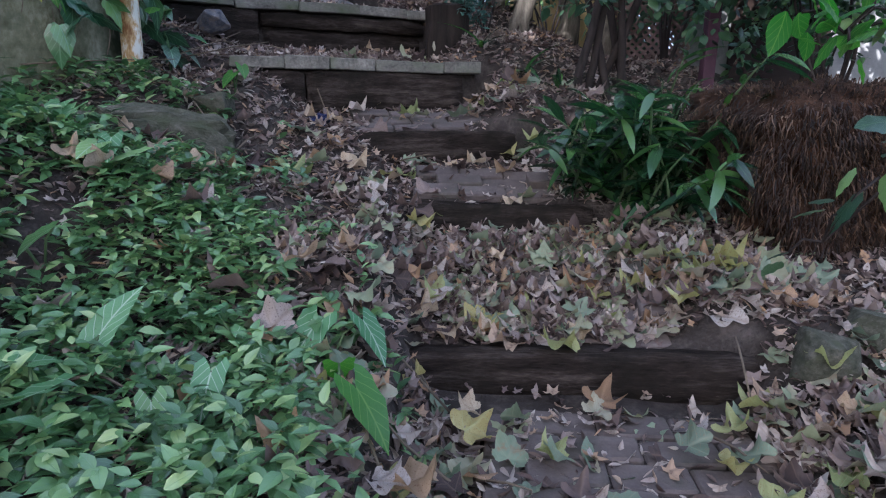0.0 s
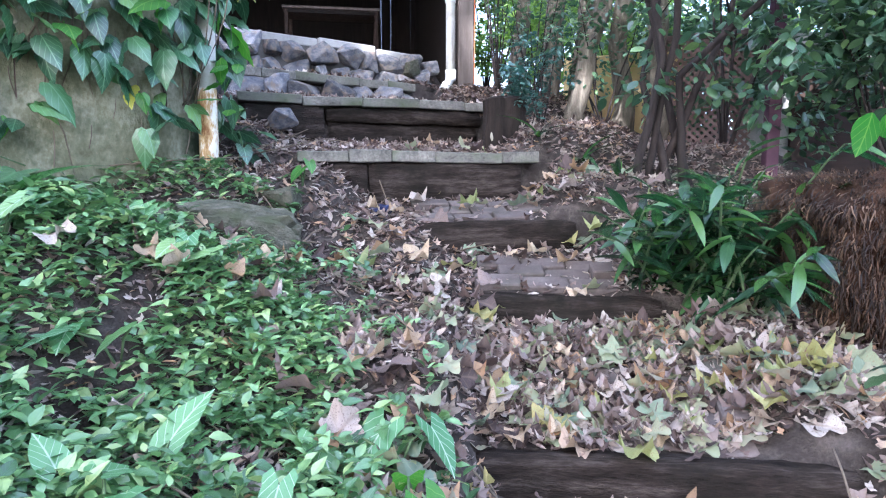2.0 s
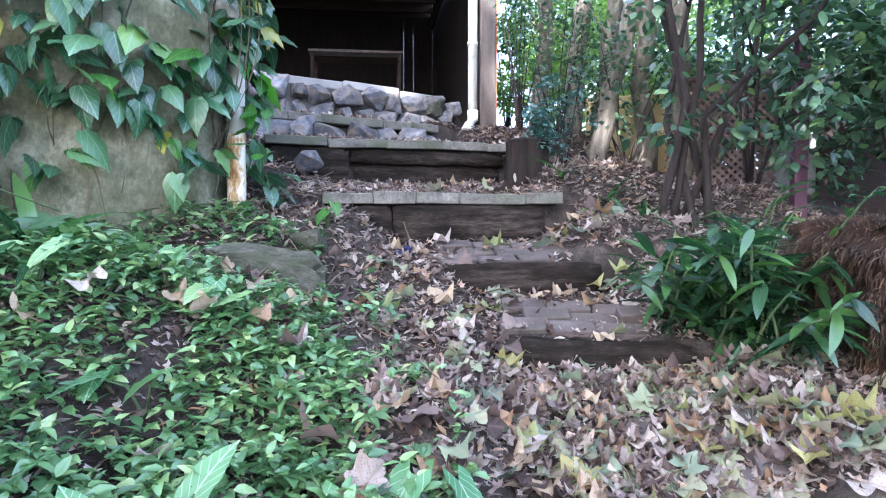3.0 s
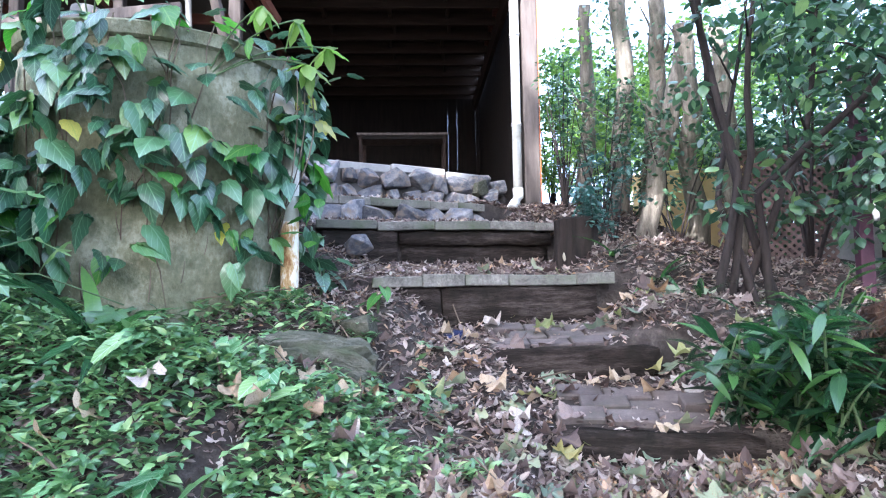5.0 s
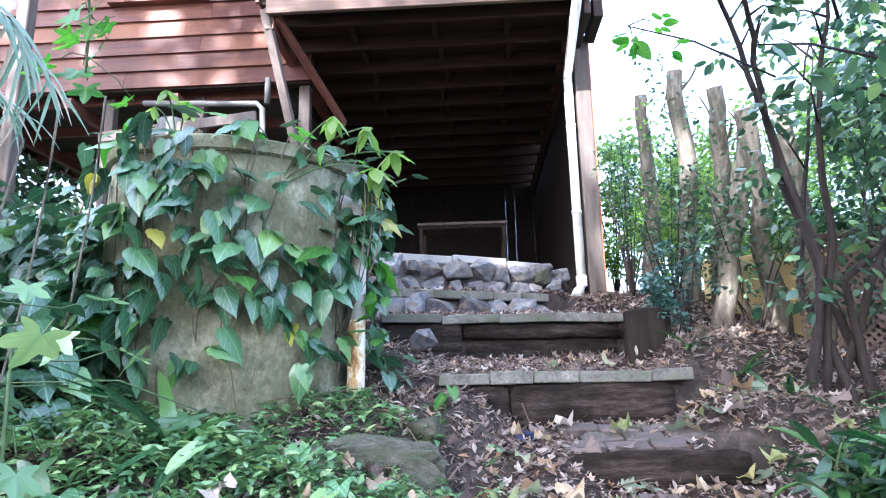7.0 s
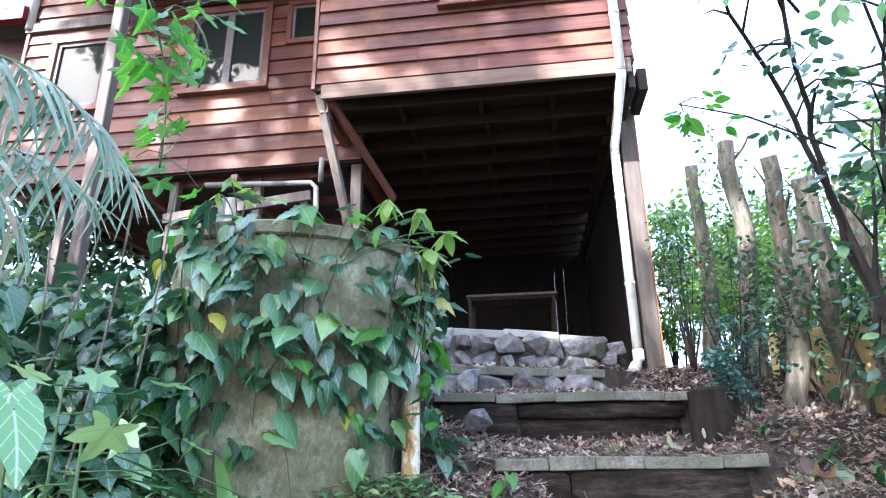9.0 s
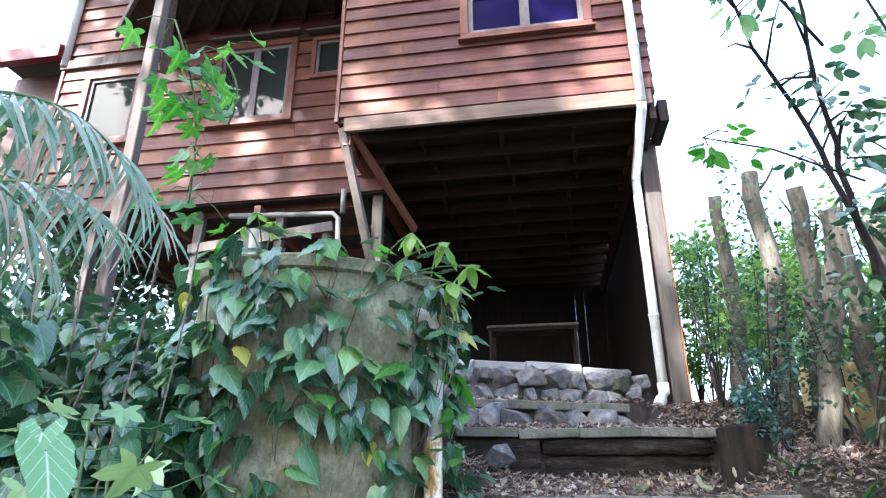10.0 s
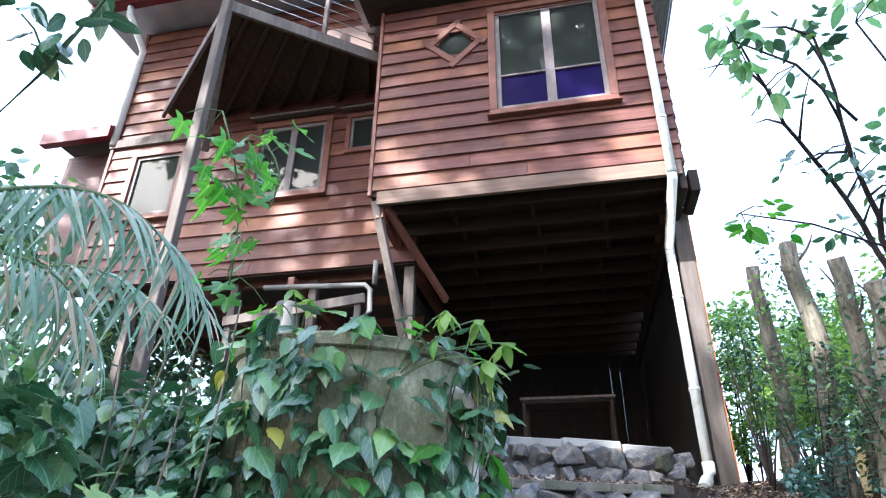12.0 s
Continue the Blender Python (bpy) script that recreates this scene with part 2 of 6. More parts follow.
L_YELLOW = leafy("yellowing_leaf", [(0.0, (0.4, 0.38, 0.06)), (1.0, (0.5, 0.45, 0.1))], (0.25, 0.35, 0.08), 0.45, 0.35, 0.6, blotch=(0.15, 0.25, 0.05))
L_GINGER = leafy("cane_leaf", [(0.0, (0.0112, 0.036, 0.017)), (0.5, (0.0225, 0.0648, 0.0272)), (0.8, (0.0525, 0.122, 0.0382)), (1.0, (0.0975, 0.194, 0.051))], (0.08, 0.18, 0.06), 0.2, 0.3, 0.4, 0.6)
L_BUSH = leafy("bush_leaf", [(0.0, (0.026, 0.06, 0.036)), (0.5, (0.05, 0.108, 0.058)), (0.9, (0.105, 0.19, 0.085)), (1.0, (0.2, 0.31, 0.11))], (0.1, 0.18, 0.08), 0.3, 0.3, 0.4, 0.6)
L_SPRAY = leafy("thin_spray_leaf", [(0.0, (0.1, 0.2, 0.09)), (0.6, (0.17, 0.29, 0.13)), (1.0, (0.27, 0.38, 0.18))], (0.25, 0.38, 0.18), 0.35, 0.6, 0.4)
# Light green; on the background shrubs the sunlight is put into this colour.
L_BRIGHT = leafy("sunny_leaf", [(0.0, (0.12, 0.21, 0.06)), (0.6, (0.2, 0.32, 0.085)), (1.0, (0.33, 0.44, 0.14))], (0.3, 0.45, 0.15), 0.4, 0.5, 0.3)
L_BLUE = leafy("bluish_shrub_leaf", [(0.0, (0.03, 0.085, 0.07)), (1.0, (0.08, 0.16, 0.13))], (0.1, 0.2, 0.15), 0.35, 0.25, 0.3)
L_PALM = leafy("palm_leaflet", [(0.0, (0.07, 0.15, 0.09)), (0.6, (0.13, 0.23, 0.16)), (1.0, (0.3, 0.36, 0.29))], (0.3, 0.33, 0.22), 0.27, 0.35, 0.5)
L_DRYPALM = leafy("dry_palm_tip", [(0.0, (0.3, 0.24, 0.17)), (1.0, (0.45, 0.38, 0.3))], None, 0.6, 0.3)
L_DRY = leafy("dry_leaf", [(0.0, (0.045, 0.03, 0.028)), (0.28, (0.14, 0.097, 0.088)), (0.55, (0.27, 0.205, 0.185)), (0.85, (0.45, 0.385, 0.34)), (1.0, (0.37, 0.22, 0.125))], (0.2, 0.14, 0.1), 0.7, 0.15, 0.5, 0.3, (0.1, 0.06, 0.045))
L_PALE = leafy("pale_fallen_leaf", [(0.0, (0.128, 0.162, 0.115)), (0.4, (0.196, 0.242, 0.162)), (0.7, (0.281, 0.289, 0.17)), (1.0, (0.315, 0.281, 0.212))], (0.28, 0.3, 0.2), 0.6, 0.2, 0.6, 0.35, (0.26, 0.17, 0.1))
L_LIME = leafy("yellowing_fallen_leaf", [(0.0, (0.19, 0.23, 0.1)), (0.5, (0.3, 0.31, 0.13)), (1.0, (0.4, 0.34, 0.14))], (0.4, 0.42, 0.2), 0.55, 0.3, 0.6, 0.35, (0.25, 0.15, 0.07))
L_TAN = leafy("tan_fallen_leaf", [(0.0, (0.24, 0.14, 0.08)), (0.5, (0.38, 0.27, 0.18)), (1.0, (0.5, 0.4, 0.29))], (0.28, 0.18, 0.1), 0.65, 0.25, 0.5, 0.3, (0.16, 0.09, 0.05))
M_FIBRE = leafy("root_hair", [(0.0, (0.011, 0.00624, 0.004)), (0.5, (0.0413, 0.0234, 0.015)), (0.85, (0.0935, 0.052, 0.03)), (1.0, (0.165, 0.104, 0.065))], None, 0.7, 0.05)
L_MULCH = leafy("mulch_flake", [(0.0, (0.0455, 0.0286, 0.0234)), (0.6, (0.117, 0.0715, 0.0585)), (1.0, (0.26, 0.195, 0.156))], None, 0.75, 0.05)


def glass(name, tint, rough=0.02, see=0.6, spec=0.8):
    m, t, b, out = nodes_of(name)
    b.inputs["Base Color"].default_value = (*tint, 1)
    b.inputs["Roughness"].default_value = rough
    b.inputs["Transmission Weight"].default_value = see
    b.inputs["Specular IOR Level"].default_value = spec
    n = noise_tex(t, coords(t), 3.0, 2)
    bumped(t, b, n, 0.02, 0.01)
    return m


# Dark tint and low gloss stand for dark trees mirrored in clear panes.
G_CLEAR = glass("window_glass", (0.03, 0.034, 0.03), 0.03, 0.15, 0.13)
G_BLUE = glass("blue_glass", (0.007, 0.003, 0.045), 0.3, 0.05, 0.06)

# ---- mesh tools ----


def link(name, me, material, parent=None, label=""):
    ob = new(name, me)
    if material and not me.materials:
        me.materials.append(material)
    ob.parent = parent
    if label:
        ob["label"] = label
    return ob


def part(name, bm, material, parent, label="", smooth=False):
    me = bpy.data.meshes.new(name)
    bm.to_mesh(me)
    bm.free()
    if smooth:
        me.polygons.foreach_set("use_smooth", [True] * len(me.polygons))
    return link(name, me, material, parent, label)


def empty(name, m=None, **tags):
    ob = new(name)
    ob.empty_display_size = 0.1
    if m is not None:
        ob.matrix_world = m
    return tagged(ob, **tags)


def box(bm, c, s, rz=0.0, bevel=0.0, rough=0.0, m=None, rnd=random):
    """Adds a box, centre c and size s, turned rz degrees; bevelled; corners shaken by rough."""
    r = bmesh.ops.create_cube(bm, size=1.0)
    vs = r["verts"]
    mm = (m if m is not None else pose(*c, 0, 0, rz)) @ Matrix.Diagonal((*s, 1))
    bmesh.ops.transform(bm, matrix=mm, verts=vs)
    if rough:
        for v in vs:
            v.co += Vector([rnd.uniform(-rough, rough) for _ in range(3)])
    if bevel:
        es = list({e for v in vs for e in v.link_edges})
        bmesh.ops.bevel(bm, geom=es, offset=bevel, segments=1, affect="EDGES")
    return bm


def box_part(name, c, s, material, parent, label="", rz=0.0, bevel=0.004, rough=0.0, m=None):
    return part(name, box(bmesh.new(), c, s, rz, bevel, rough, m), material, parent, label)


def beam(name, a, b, w, h, material, parent, label="", bevel=0.004):
    """A straight timber from a to b, w across and h deep."""
    a, b = Vector(a), Vector(b)
    d = b - a
    q = d.to_track_quat("X", "Z").to_matrix().to_4x4()
    return part(name, box(bmesh.new(), None, (d.length, w, h), 0, bevel, 0, Matrix.Translation((a + b) / 2) @ q), material, parent, label)


def tube_mesh(name, pts, radii, sides=8, caps=True, wobble=0.0, seed=0):
    rnd = random.Random(seed)
    pts = [Vector(p) for p in pts]
    vs, fs = [], []
    up = Vector((0.31, 0.17, 0.93))
    for i, p in enumerate(pts):
        d = (pts[min(i + 1, len(pts) - 1)] - pts[max(i - 1, 0)]).normalized()
        x = d.cross(up if abs(d.dot(up)) < 0.95 else Vector((1, 0, 0))).normalized()
        y = d.cross(x)
        for k in range(sides):
            a = 2 * math.pi * k / sides
            r = radii[i] * (1 + rnd.uniform(-wobble, wobble))
            vs.append(p + x * math.cos(a) * r + y * math.sin(a) * r)
    for i in range(len(pts) - 1):
        for k in range(sides):
            k2 = (k + 1) % sides
            fs.append((i * sides + k, i * sides + k2, (i + 1) * sides + k2, (i + 1) * sides + k))
    if caps:
        fs += [tuple(range(sides))[::-1], tuple((len(pts) - 1) * sides + k for k in range(sides))]
    me = bpy.data.meshes.new(name)
    me.from_pydata(vs, [], fs)
    me.polygons.foreach_set("use_smooth", [len(f) == 4 for f in fs])
    return me


def tube(name, pts, radii, material, parent=None, label="", sides=8, wobble=0.0, seed=0):
    if isinstance(radii, (int, float)):
        radii = [radii] * len(pts)
    return link(name, tube_mesh(name, pts, radii, sides, True, wobble, seed), material, parent, label)


def curve_pts(a, b, bend, n=8):
    a, b, bend = Vector(a), Vector(b), Vector(bend)
    return [a.lerp(b, i / n) + bend * math.sin(math.pi * i / n) for i in range(n + 1)]


# Leaf shapes: vertices (x across, y along, z up), faces, and uv of each vertex.
def finer(rows, cut):
    """Rows of a leaf outline with cut - 1 smooth rows between each pair."""
    p = np.array([(r[0], r[1], r[2] if len(r) > 2 else r[0]) for r in rows], float)
    q = np.vstack([2 * p[0] - p[1], p, 2 * p[-1] - p[-2]])
    out = []
    for i in range(len(p) - 1):
        a, b, c, d = q[i:i + 4]
        for k in range(cut):
            t = k / cut
            out.append(0.5 * (2 * b + (c - a) * t + (2 * a - 5 * b + 4 * c - d) * t * t + (3 * b - a - 3 * c + d) * t ** 3))
    out.append(p[-1])
    return [(y, max(w, 0.003), m) for y, w, m in out]


def leaf_rows(rows, fold=0.15, droop=0.2, cut=1, wave=0.0):
    vs, uv, fs = [], [], []
    rows = finer(rows, cut)
    wide = max(r[1] for r in rows)
    for i, (y, w, ym) in enumerate(rows):
        z = -droop * max(y, 0) ** 2
        e = wave * w * math.sin(2.3 * i)
        vs += [(-w, y, z + fold * w + e), (0, ym, -droop * max(ym, 0) ** 2), (w, y, z + fold * w - e)]
        uv += [(-w / wide, y), (0, ym), (w / wide, y)]
    for i in range(len(rows) - 1):
        a = 3 * i
        fs += [(a, a + 1, a + 4, a + 3), (a + 1, a + 2, a + 5, a + 4)]
    return np.array(vs, float), fs, np.array(uv, float)


def leaf_lobed(tips, sinus, seed, curl=0.15, per=4, ring=True, sharp=1.4):
    """A lobed leaf: tips are (angle, reach) of each lobe, sinus the depth kept between two lobes."""
    rnd = random.Random(seed)
    edge = []
    n = len(tips)
    for i, (a, r) in enumerate(tips):
        a0 = (tips[i - 1][0] + a) / 2 if i else a - 26
        a1 = (tips[i + 1][0] + a) / 2 if i + 1 < n else a + 26
        r0 = sinus * (min(r, tips[i - 1][1]) if i else r * 0.7)
        r1 = sinus * (min(r, tips[i + 1][1]) if i + 1 < n else r * 0.7)
        for k in range(per):
            t = k / per
            edge.append((a0 + (a - a0) * t ** 0.8, (r0 + (r - r0) * t ** sharp) * rnd.uniform(0.94, 1.05)))
        for k in range(per):
            t = 1 - k / per
            edge.append((a1 + (a - a1) * t ** 0.8, (r1 + (r - r1) * t ** sharp) * rnd.uniform(0.94, 1.05)))
        if i + 1 == n:
            edge.append((a1, r1))
    ph, ph2 = rnd.uniform(0, 6), rnd.uniform(0, 6)

    def at(a, r):
        x, y = 0.66 * r * math.sin(radians(a)), 0.3 + 0.66 * r * math.cos(radians(a))
        z = curl * (1.3 * r * r * math.sin(radians(a) * 1.6 + ph) * 0.5 + 0.5 * r ** 3 * math.sin(radians(a) * 5 + ph2) + 0.6 * r * r - 0.5 * abs(x))
        return x, y, z

    vs = [(0, 0.3, 0.0)]
    uv = [(0, 0.3)]
    m = len(edge)
    for f in ((0.55, 1.0) if ring else (1.0,)):
        for a, r in edge:
            p = at(a, r * f)
            vs.append(p)
            uv.append((p[0] * 1.2, p[1]))
    fs = [(0, i + 1, i + 2) for i in range(m - 1)]
    if ring:
        fs += [(i + 1, i + 1 + m, i + 2 + m, i + 2) for i in range(m - 1)]
    return np.array(vs, float), fs, np.array(uv, float)


SMALL = leaf_rows([(0, 0.03), (0.2, 0.2), (0.42, 0.25), (0.75, 0.14), (1, 0.0)], 0.3, 0.25)
OVATE = leaf_rows([(0, 0.03), (0.15, 0.2), (0.4, 0.3), (0.7, 0.21), (0.88, 0.09), (1, 0.005)], -0.2, 0.28)
OVAL = leaf_rows([(0, 0.03), (0.15, 0.2), (0.4, 0.29), (0.7, 0.21), (0.88, 0.1), (1, 0.005)], -0.2, 0.3, 2, 0.1)
HEART = leaf_rows([(-0.22, 0.16, 0.0), (-0.1, 0.34, 0.04), (0.12, 0.42), (0.4, 0.35), (0.7, 0.19), (0.9, 0.06), (1, 0.005)], -0.14, 0.3, 2, 0.09)
BROAD = leaf_rows([(-0.08, 0.12, 0.0), (0.0, 0.25, 0.02), (0.16, 0.33), (0.4, 0.32), (0.66, 0.2), (0.88, 0.07), (1, 0.005)], -0.22, 0.34, 2, 0.12)
ARROW = leaf_rows([(-0.3, 0.2, 0.0), (-0.12, 0.33, 0.03), (0.1, 0.3), (0.35, 0.31), (0.65, 0.2), (0.88, 0.07), (1, 0.005)], 0.14, 0.2, 2, 0.05)
STRAP = leaf_rows([(0, 0.035), (0.25, 0.09), (0.55, 0.095), (0.8, 0.06), (1, 0.004)], 0.22, 0.3, 2)
BLADE = leaf_rows([(0, 0.03), (0.2, 0.045), (0.4, 0.045), (0.6, 0.04), (0.8, 0.028), (1, 0.003)], 0.3, 0.75, 2)
LEAFLET = leaf_rows([(0, 0.012), (0.3, 0.03), (0.65, 0.026), (1, 0.002)], 0.35, 0.5, 2)
FIVE = ((-118, 0.62), (-58, 0.86), (0, 1.0), (58, 0.86), (118, 0.62))
MAPLE = leaf_lobed(FIVE, 0.8, 3, 0.25, sharp=1.1)
MAPLE2 = leaf_lobed(((-105, 0.7), (-50, 0.9), (0, 1.0), (55, 0.82), (110, 0.7)), 0.84, 8, 0.5, sharp=1.0)
MAPLE3 = leaf_lobed(((-95, 0.72), (-42, 0.8), (5, 1.0), (62, 0.9), (112, 0.6)), 0.82, 21, 0.75, sharp=1.0)
TORN = leaf_lobed(((-100, 0.5), (-40, 0.95), (20, 0.8), (90, 0.75)), 0.7, 13, 0.5, 3, False)
PALMATE = leaf_lobed(((-115, 0.62), (-56, 0.9), (0, 1.05), (56, 0.9), (115, 0.62)), 0.56, 5, 0.14, 4, True, 1.05)
FLAKE = leaf_rows([(0, 0.06), (0.35, 0.17), (0.75, 0.13), (1, 0.03)], 0.5, 0.3)
CURLED = leaf_rows([(0, 0.04), (0.3, 0.24), (0.65, 0.19), (1, 0.01)], 1.0, -0.45)


def leaf_mesh(name, shape):
    vs, fs, uv = shape
    me = bpy.data.meshes.new(name)
    me.from_pydata([tuple(v) for v in vs], [], fs)
    lay = me.uv_layers.new(name="UVMap")
    idx = np.empty(len(me.loops), dtype=np.int32)
    me.loops.foreach_get("vertex_index", idx)
    lay.data.foreach_set("uv", uv[idx].astype(np.float32).ravel())
    me.polygons.foreach_set("use_smooth", [True] * len(me.polygons))
    return me


def leaf_cloud(name, shape, mats, material, parent=None, label=""):
    """Many leaves of one shape at the given 4x4 poses, joined into one mesh."""
    vs, fs, uv = shape
    mats = np.asarray(mats, float)
    n, k = len(mats), len(vs)
    hv = np.hstack([vs, np.ones((k, 1))])
    allv = np.einsum("nij,kj->nki", mats, hv)[..., :3].reshape(-1, 3)
    lens = np.tile([len(f) for f in fs], n)
    flat = np.concatenate([np.array(f) for f in fs])
    loops = (flat[None, :] + (np.arange(n) * k)[:, None]).ravel()
    me = bpy.data.meshes.new(name)
    me.vertices.add(n * k)
    me.vertices.foreach_set("co", allv.astype(np.float32).ravel())
    me.loops.add(len(loops))
    me.loops.foreach_set("vertex_index", loops.astype(np.int32))
    me.polygons.add(len(lens))
    me.polygons.foreach_set("loop_start", np.concatenate([[0], np.cumsum(lens)[:-1]]).astype(np.int32))
    me.update(calc_edges=True)
    lay = me.uv_layers.new(name="UVMap")
    lay.data.foreach_set("uv", np.tile(uv, (n, 1))[loops].astype(np.float32).ravel())
    me.polygons.foreach_set("use_smooth", [True] * len(me.polygons))
    me.validate()
    return link(name, me, material, parent, label)


def leaf_pose(p, yaw, pitch, roll, size, wide=1.0):
    """A leaf growing from p: yaw its heading (degrees from +x), pitch up (minus: hanging)."""
    return pose(*p, 0, 0, yaw - 90) @ pose(0, 0, 0, pitch, 0, 0) @ pose(0, 0, 0, 0, roll, 0) @ Matrix.Diagonal((size * wide, size, size, 1))


# ---- ground ----
# Heights of the bank beside the path: x, y, z.
BANK = np.array([
    (-0.5, 0.2, 0.0), (0.6, 0.2, -0.08), (-0.45, 1.2, 0.2), (-0.85, 1.3, 0.27), (-1.5, 1.2, 0.42), (-2.6, 1.0, 0.65),
    (-0.5, 2.0, 0.40), (-0.7, 2.3, 0.55), (-1.0, 2.2, 0.62), (-1.4, 2.7, 0.94), (-1.28, 2.15, 0.72), (-1.46, 1.9, 0.83), (-1.9, 1.72, 0.88), (-1.75, 1.4, 0.68), (-2.4, 1.9, 1.02), (-2.6, 2.2, 1.05), (-3.5, 2.5, 1.25),
    (-1.2, 3.1, 0.98), (-1.5, 3.5, 1.25), (-1.9, 3.8, 1.4), (-2.5, 4.2, 1.6), (-3.5, 4.5, 1.9),
    (1.0, 1.3, 0.08), (1.5, 1.6, 0.2), (1.1, 2.0, 0.32), (1.5, 2.5, 0.4), (0.8, 2.5, 0.46), (0.75, 3.0, 0.72), (0.6, 3.4, 0.95), (0.55, 4.4, 1.33),
    (0.25, 4.0, 1.25), (0.2, 5.0, 1.6), (1.2, 3.4, 0.85), (1.2, 4.4, 1.15), (2.2, 2.5, 0.4), (2.6, 4.0, 0.7), (1.5, 6.0, 1.4), (3.5, 1.0, 0.1),
    (-1.7, 4.6, 1.75), (-0.3, 5.3, 1.68), (-0.46, 5.75, 1.72), (0.0, 5.8, 1.75), (0.0, 6.1, 1.8), (0.6, 7.0, 1.9), (-0.9, 5.3, 1.75), (-3.0, 6.0, 2.1), (-1.5, 6.5, 2.1), (-2.0, 9.0, 2.1), (-6.0, 6.0, 2.2), (0.0, 9.0, 2.1), (-6.0, 3.0, 1.6),
])
# Step lines: x0, y0, x1, y1 of the front edge, height at foot, height of tread.
STEPS = [
    (-0.12, 1.68, 0.92, 1.60, 0.03, 0.15), (-0.2, 2.44, 0.62, 2.44, 0.37, 0.47), (-0.47, 2.86, 0.36, 3.02, 0.61, 0.73),
    (-1.05, 3.10, 0.13, 3.473, 0.83, 1.09), (-1.6, 3.674, -0.12, 4.30, 1.17, 1.47), (-1.95, 4.00, -0.75, 4.98, 1.52, 1.72),
]


def bank_z(x, y):
    d2 = (x[..., None] - BANK[:, 0]) ** 2 + (y[..., None] - BANK[:, 1]) ** 2
    w = 1 / (d2 + 0.02) ** 1.8
    return (w * BANK[:, 2]).sum(-1) / w.sum(-1)


def soft(v):
    v = np.clip(v, 0, 1)
    return v * v * (3 - 2 * v)


def ground_z(x, y):
    x, y = np.asarray(x, float), np.asarray(y, float)
    side = bank_z(x, y)
    z = side.copy()
    edge = [y0 + (0.055 if zt < 1 else 0.1) + (y1 - y0) * (x - x0) / (x1 - x0) for x0, y0, x1, y1, _, zt in STEPS]
    for i in range(-1, len(STEPS)):
        lo = edge[i] if i >= 0 else edge[0] - 1.6
        hi = edge[i + 1] if i + 1 < len(STEPS) else edge[i] + 0.7
        z0 = STEPS[i][5] - 0.02 if i >= 0 else -0.05
        z1 = STEPS[i + 1][4] if i + 1 < len(STEPS) else 1.76
        ends = [STEPS[k] for k in (i, i + 1) if 0 <= k < len(STEPS)]
        xl, xr = sum(s[0] for s in ends) / len(ends), sum(s[2] for s in ends) / len(ends)
        f = np.clip((y - lo) / np.maximum(hi - lo, 0.05), 0, 1)
        w = soft((x - xl) / 0.22 + 0.5) * soft((xr - x) / 0.22 + 0.5)
        inside = (y >= lo) & (y < hi)
        z = np.where(inside, z * (1 - w) + (z0 + (z1 - z0) * f) * w, z)
    # the flat floor under the house
    u = (x + 0.46) * math.cos(radians(13)) + (y - 5.93) * math.sin(radians(13))
    v = -(x + 0.46) * math.sin(radians(13)) + (y - 5.93) * math.cos(radians(13))
    wf = soft((v + 0.1 + 0.55 * np.clip(-u - 0.3, 0, 1.5)) / 0.5) * soft((0.1 - u) / 0.3)
    z = z * (1 - wf) + 2.08 * wf
    return z + 0.012 * np.sin(7 * x + 3 * y) * np.cos(5 * y - 4 * x)


def gz(x, y):
    return float(ground_z(np.array([x]), np.array([y]))[0])


def make_ground():
    far = np.cumsum(1.22 ** np.arange(2, 26)) * 0.12
    xs = np.concatenate([-4.0 - far[::-1], np.arange(-4.0, 3.6, 0.045), 3.6 + far])
    ys = np.concatenate([-1.0 - far[::-1], np.arange(-1.0, 7.0, 0.04), 7.0 + far])
    gx, gy = np.meshgrid(xs, ys)
    z = np.stack([ground_z(gx[i], gy[i]) for i in range(len(ys))])
    rim = np.clip((np.hypot(gx, gy - 3) - 12) / 40, 0, 1)
    z = z * (1 - rim) + 0.6 * rim
    n, m = gx.shape
    idx = np.arange(n * m).reshape(n, m)
    faces = np.stack([idx[:-1, :-1], idx[:-1, 1:], idx[1:, 1:], idx[1:, :-1]], -1).reshape(-1, 4)
    me = bpy.data.meshes.new("ground")
    me.from_pydata(np.stack([gx, gy, z], -1).reshape(-1, 3).tolist(), [], faces.tolist())
    me.polygons.foreach_set("use_smooth", [True] * len(me.polygons))
    return tagged(link("ground", me, M_SOIL), "dark garden soil strewn with decayed leaf litter", "ground", kind="structure")


make_ground()

# ---- the garden steps ----


def rough_beam(length, depth, height, seed, cuts=14, rough=0.006):
    """A worn sleeper along x, its front at y = 0, its top at z = 0."""
    rnd = random.Random(seed)
    bm = bmesh.new()
    prof = [(0.012, -height), (0, -height * 0.5), (0.004, -0.018), (0.016, 0), (depth * 0.5, 0.002), (depth - 0.01, 0), (depth, -0.02), (depth, -height)]
    rings = []
    for i in range(cuts + 1):
        x = length * i / cuts
        e = 0.02 * (i in (0, cuts))
        rings.append([bm.verts.new((x + rnd.uniform(-0.006, 0.006), y + rnd.uniform(-rough, rough) + e * (0.5 - y / depth) * 0.6, z + rnd.uniform(-rough, rough) - e * (z > -0.02) * 0.6)) for y, z in prof])
    k = len(prof)
    for a, b in zip(rings, rings[1:]):
        for j in range(k):
            bm.faces.new((a[j], b[j], b[(j + 1) % k], a[(j + 1) % k]))
    bm.faces.new(rings[0]), bm.faces.new(rings[-1][::-1])
    bmesh.ops.recalc_face_normals(bm, faces=bm.faces)
    return bm


